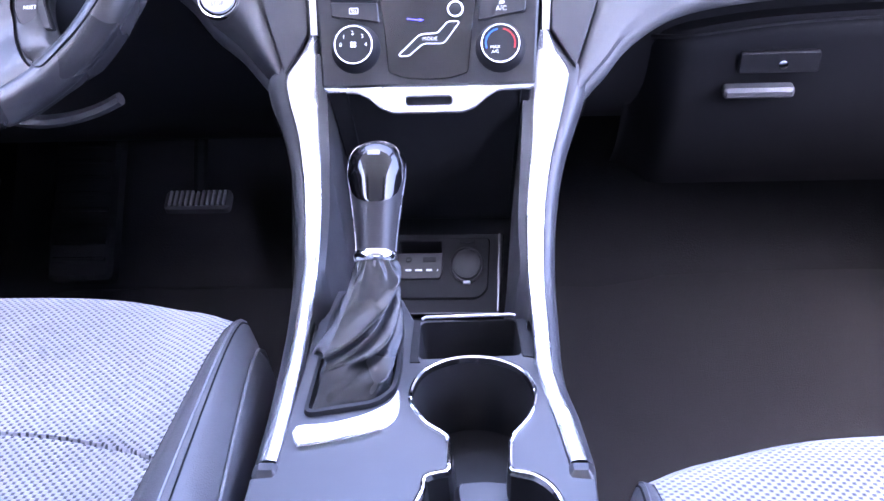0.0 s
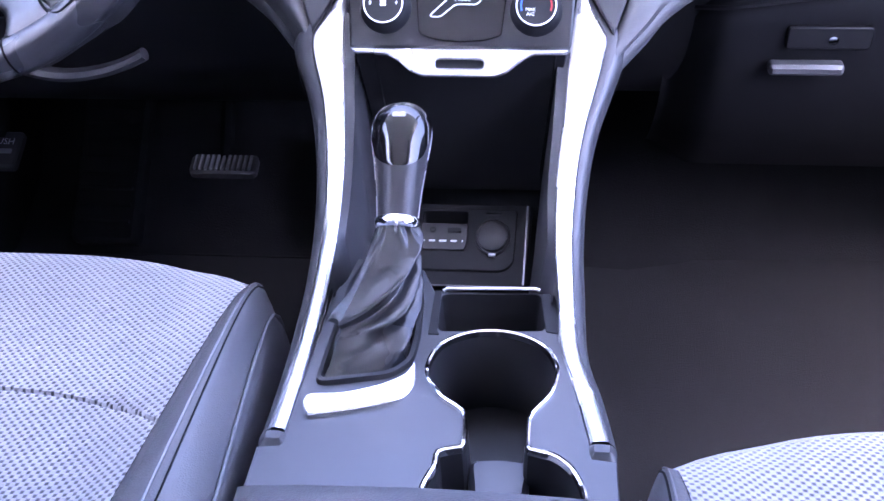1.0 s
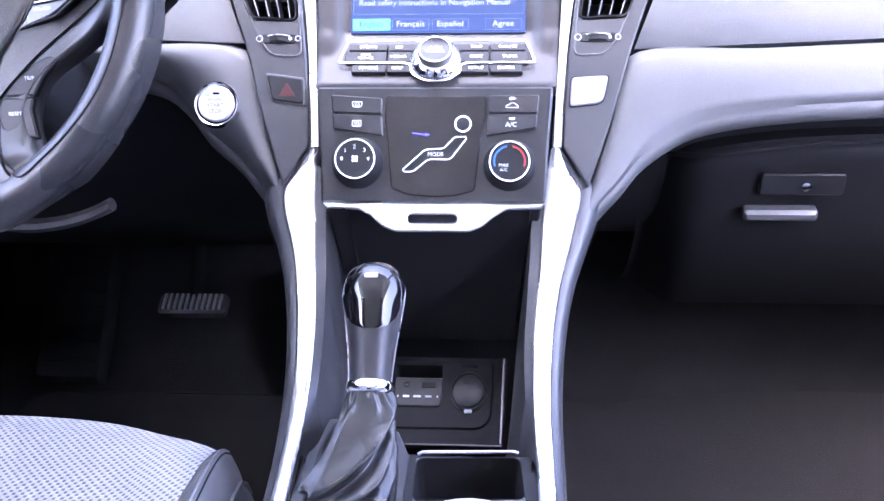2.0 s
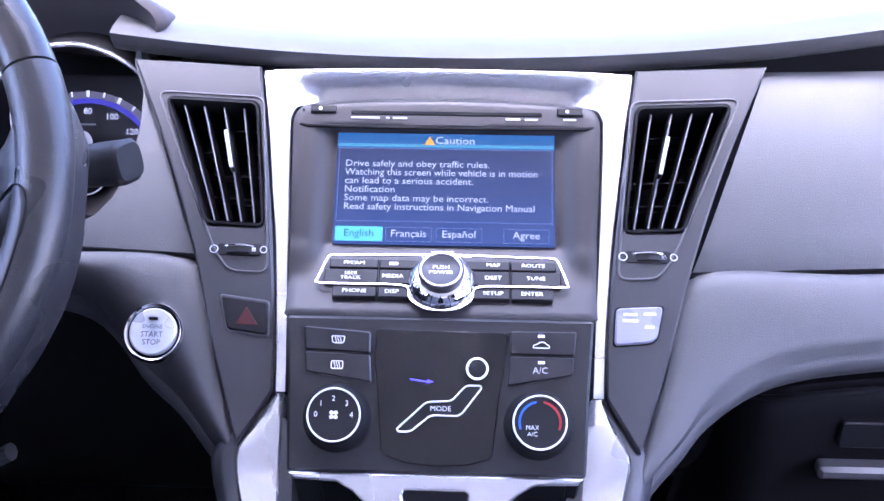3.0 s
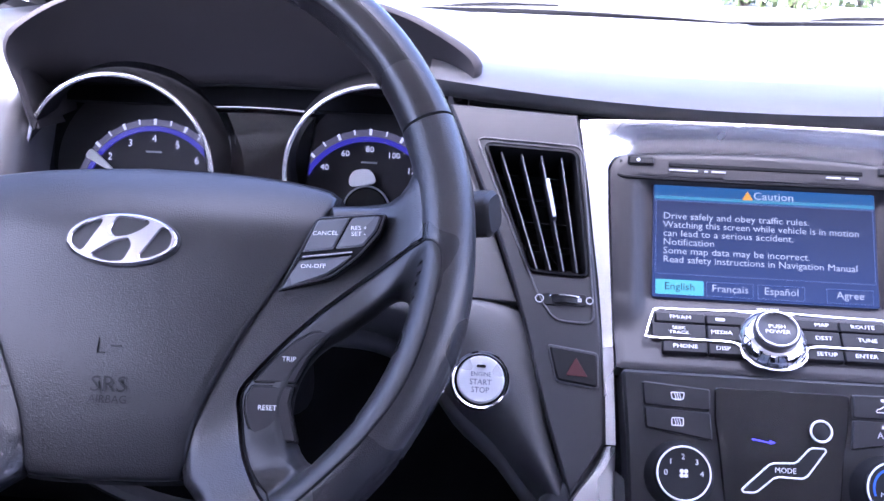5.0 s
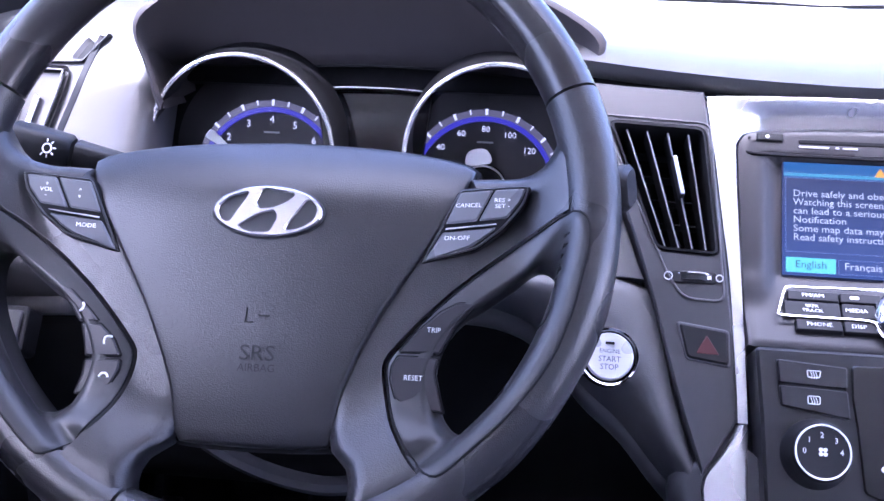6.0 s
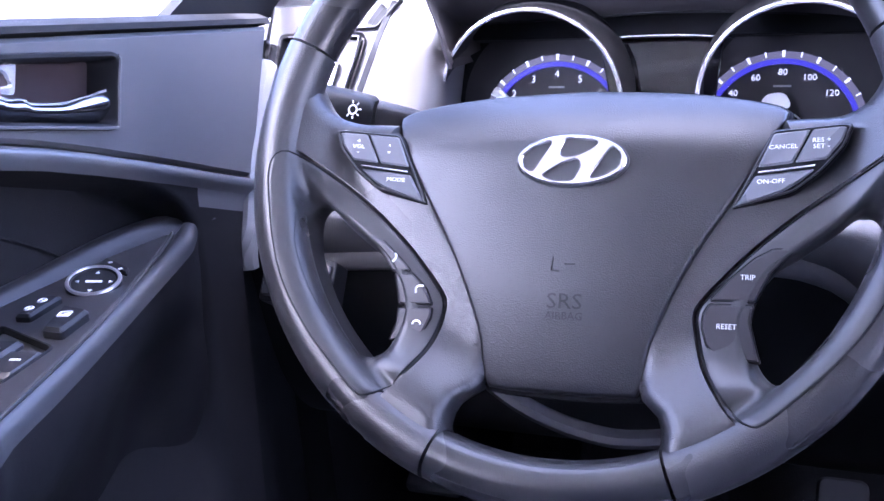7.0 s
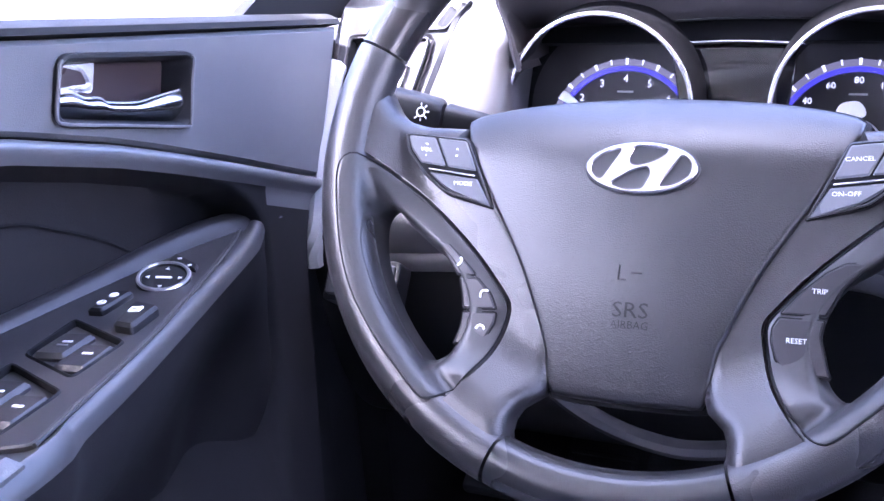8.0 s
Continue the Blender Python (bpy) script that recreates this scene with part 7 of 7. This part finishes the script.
part("housing", loft(bmesh.new(), [[(x, y, w) for x, y in inset(rim, d)] for d, w in ((0.0, 0.0050), (0.0012, 0.0054), (0.0022, 0.0), (0.005, -0.035))], caps=(False, True)), M_DEEP, v, "", EF)
part("vent_outline", tube([(x, y, 0.0056) for x, y in spl([(-0.672, 0.0050), (-0.640, 0.0048), (-0.6105, 0.0044), (-0.6088, 0.0015), (-0.6112, -0.0161), (-0.6160, -0.0393), (-0.6240, -0.076)], 24)], 0.0008, 6), M_STRIP, v, "thin satin edge line", EF)
for k in range(5):
    x0 = -0.6235 - 0.0105 * k
    a, b = V(x0, 0.002), V(x0 - 0.0145 + 0.0022 * k, -0.076)
    d = (b - a).normalized()
    n = V(-d.y, d.x) * 0.0009
    vane = part("vane", plate([tuple(a - n), tuple(b - n), tuple(b + n), tuple(a + n)], 0.0005, 0.020, 0.0004), M_DEEP, v, "", EF)
    if k == 0:
        q = [(-0.6272, -0.0155), (-0.6230, -0.0180), (-0.6276, -0.0400), (-0.6318, -0.0390)]
        part("tab", plate(poly(q, r=0.0010), 0.0060, 0.010, 0.0010), M_CHROME, vane, "bright silver tab face", EF)
for k in range(4):
    f = -0.062 + 0.018 * k
    part("cross_vane", plate([(-0.677, f - 0.0007), (-0.611 + 0.17 * f, f - 0.0007), (-0.611 + 0.17 * f, f + 0.0007), (-0.677, f + 0.0007)], -0.014, 0.010, 0.0003), M_DEEP, v, "", EF)

# outside mirror
om = thing("side_mirror", (-0.86, 0.38, 0.80), "black outside mirror beyond the door glass", "side mirror")
part("housing", loft(bmesh.new(), [[(-0.87 + x, 0.40 + w, 0.89 + z) for x, z in rrect(0, 0, a, b, 0.04, 5)] for a, b, w in ((0.17, 0.12, -0.03), (0.18, 0.13, 0.0), (0.14, 0.10, 0.07), (0.06, 0.05, 0.1))], caps=(False, True)), M_BLACK, om)
part("glass", plate(rrect(0, 0, 0.16, 0.11, 0.035, 5), 0, 0.004, 0.001), M_CHROME, om, "mirror glass", Matrix.Translation((-0.87, 0.372, 0.89)) @ lean_frame(0, 0, 0, 0))
part("foot", tube([(-0.70, 0.42, 0.79), (-0.80, 0.42, 0.82)], 0.025, 8), M_BLACK, om)
for ob in (door, sp, seal, om, kl, sw):
    settle(ob)


# ---------- seats ----------
def seat(s, cx, yf, lab):
    """A front seat; s is the side on which its console bolster lies."""
    st = thing("front_seat", (cx, yf - 0.28, 0.05), lab, "car seat", group="front seats")
    W = 0.262
    def top_z(u, y):
        # u runs across from -1 to 1; y runs back from the front edge
        t = (yf - y)
        front = -0.030 * math.exp(-t / 0.035) - 0.055 * math.exp(-t / 0.012)
        bol = 0.016 * max(0, abs(u) - 0.72) / 0.28
        return 0.398 + front + bol - 0.05 * t * t - 0.012 * (1 - (abs(u) / 0.8) ** 2 if abs(u) < 0.8 else 0) * min(1, t / 0.1)
    def front_y(u):
        return yf - 0.075 * abs(u) ** 3.2
    back = 0.56
    us = np.linspace(-0.86, 0.86, 30)
    def half_w(t):
        return W + 0.06 * t

    def cloth_w(t):
        return 0.248 - 0.10 * max(0, t - 0.02)

    def strip(u_list, t_list, lift):
        return [[(cx + cloth_w(t) * u / 0.86, front_y(cloth_w(t) / W * u / 0.86) - t, top_z(cloth_w(t) / W * u / 0.86, yf - t) + lift) for u in u_list] for t in t_list]
    ts = [0.0, 0.004, 0.01, 0.02, 0.035, 0.06, 0.10, 0.15, 0.2, 0.2135, 0.2155, 0.2175, 0.24, 0.3, 0.4, back]
    rows = strip(us, ts, 0.0)
    for t, row in zip(ts, rows):
        if t == 0.2155:
            row[:] = [(x, y, z - 0.004) for x, y, z in row]
    part("cushion", grid_between([[(x, y - 0.004, z - 0.05) for x, y, z in rows[0]]] + rows), M_CLOTH, st, "grey woven cloth seat cushion", sharp=60)
    for q in (-1, 1):
        ub = np.linspace(0.865, 1.0, 6)
        rs = []
        for t in ts:
            x0, x1 = cloth_w(t) + 0.0005, half_w(t)
            r = [(cx + q * (x0 + (x1 - x0) * g), front_y((x0 + (x1 - x0) * g) / W) - t, top_z((x0 + (x1 - x0) * g) / W * q, yf - t) + 0.006 * math.sin(math.pi * g) - 0.020 * g ** 3) for g in np.linspace(0, 1, 8)]
            r = [(r[0][0] , r[0][1], r[0][2] - 0.006)] + r
            x, y, z = r[-1]
            r += [(x + q * 0.006, y, z - 0.010), (x + q * 0.009, y, z - 0.03), (x + q * 0.008, y, z - 0.09), (x + q * 0.002, y, 0.16)]
            rs.append(r)
        rs.insert(0, [(x, y - 0.006, z - 0.06 if z > 0.2 else z) for x, y, z in rs[0]])
        part("bolster", grid_between(rs), M_VINYL, st, "charcoal vinyl side bolster", sharp=60)
        for g in (0.42, 0.56):
            line = [(cx + q * (cloth_w(t) + (half_w(t) - cloth_w(t)) * g), front_y((cloth_w(t) + (half_w(t) - cloth_w(t)) * g) / W) - t, top_z((cloth_w(t) + (half_w(t) - cloth_w(t)) * g) / W * q, yf - t) + 0.006 * math.sin(math.pi * g) - 0.020 * g ** 3 + 0.0004) for t in ts[3:]]
            part("stitching", tube(spl(line, 60), 0.0008, 5), M_STRIP if g < 0.5 else M_DEEP, st, "fine line of stitching")
        seam_c = [(cx + q * (half_w(t) + 0.0035), front_y(1.0) - t, top_z(q, yf - t) - 0.022) for t in ts[2:]]
        part("stitched_seam", tube(seam_c, 0.0016, 5), M_VINYL, st)
    fr = [[(cx + W * u, front_y(u) - 0.004 + o, z) for u in np.linspace(-1, 1, 30)] for z, o in ((0.335, 0.0), (0.29, 0.004), (0.22, -0.01), (0.16, -0.03))]
    part("front_skirt", grid_between(fr), M_VINYL, st)
    part("base", slab(cx - 0.22, cx + 0.22, yf - 0.5, yf - 0.08, 0.05, 0.2), M_DEEP, st)
    bk = [[(cx + W * u, yf - back - 0.02 + 0.05 * abs(u) ** 3 - 0.22 * t, 0.37 + 0.55 * t) for u in np.linspace(-1, 1, 16)] for t in np.linspace(0, 1, 10)]
    part("backrest", sheet(bk, -0.09), M_CLOTH, st, "grey woven cloth backrest")
    return st


seat(1, -0.406, -0.159, "grey cloth driver's seat with charcoal vinyl bolsters")
seat(-1, 0.405, -0.342, "grey cloth passenger seat with charcoal vinyl bolsters")

# ---------- footwells ----------
bp = thing("brake_pedal", (-0.334, 0.24, 0.28), "ribbed metal-edged brake pedal under the dash", "pedal")
PF = lean_frame(-0.338, 0.225, 0.240, 68)
part("pad", plate(rrect(0, 0.006, 0.088, 0.032, 0.008), 0, 0.012, 0.003), M_RUBBER, bp, "black rubber pedal pad", PF)
for k in range(11):
    part("rib", plate(rrect(-0.036 + 0.0072 * k, 0.006, 0.0032, 0.024, 0.001), 0.003, 0.004, 0.0008), M_EDGE, bp, "bright raised rib", PF)
part("arm", tube([(-0.338, 0.245, 0.240), (-0.33, 0.33, 0.40), (-0.33, 0.36, 0.56)], 0.010, 8), M_DEEP, bp)
pb = thing("parking_brake_pedal", (-0.62, 0.22, 0.28), "black foot parking brake pedal with white print", "pedal")
QF = lean_frame(-0.632, 0.215, 0.266, 60)
part("pad", plate(rrect(0, 0, 0.062, 0.055, 0.006), 0, 0.012, 0.003), M_RUBBER, pb, "", QF)
words("lettering", "PUSH", 0.013, (0.008, 0.010), 0.0008, QF, M_WHITE, pb)
prints("print", [(0.008, -0.004, 0.030)], 0.007, 0.0008, M_GREYMARK, pb, QF)
part("arm", tube([(-0.632, 0.235, 0.27), (-0.64, 0.34, 0.42), (-0.64, 0.4, 0.6)], 0.010, 8), M_DEEP, pb)
fp = thing("footrest", (-0.57, 0.36, 0.09), "black ribbed footrest in the driver's footwell", "footrest")
FF = lean_frame(-0.56, 0.38, 0.17, 45)
part("pad", plate(rrect(0, 0, 0.10, 0.26, 0.012), 0.0, 0.03, 0.006), M_CARPET, fp, "", FF)
for k in range(9):
    part("rib", plate(rrect(0, -0.10 + 0.025 * k, 0.08, 0.006, 0.002), 0.003, 0.004, 0.001), M_CARPET, fp, "", FF)
gp = thing("accelerator_pedal", (-0.20, 0.3, 0.07), "black accelerator pedal near the console", "pedal")
part("pad", plate(rrect(0, 0, 0.055, 0.17, 0.012), 0, 0.012, 0.003), M_RUBBER, gp, "", lean_frame(-0.215, 0.33, 0.14, 35))


def mat_sheet(x0, x1, y0, y1, lab):
    m = thing("floor_mat", ((x0 + x1) / 2, (y0 + y1) / 2, 0.04), lab, "floor mat", group="floor mats")
    o = poly([(x0, y0), (x1, y0), (x1, y1), (x0, y1)], r=0.05, seg=6)
    part("mat_top", plate(o, 0.052, 0.008, 0.003), M_MAT, m)
    part("binding", tube([(x, y, 0.050) for x, y in o], 0.004, 6, closed=True), M_CARPET, m)


mat_sheet(0.125, 0.73, -0.50, 0.36, "black carpet mat in the passenger footwell")
mat_sheet(-0.62, -0.145, -0.45, 0.30, "black carpet mat in the driver's footwell")
sr = thing("seat_rail", (-0.155, -0.2, 0.04), "black metal seat rail on the carpet", "seat rail")
part("rail", slab(-0.175, -0.140, -0.6, -0.16, 0.045, 0.085), M_BLACK, sr)
part("lip", tube([(-0.178, -0.16, 0.09), (-0.138, -0.16, 0.09)], 0.004, 6), M_EDGE, sr)
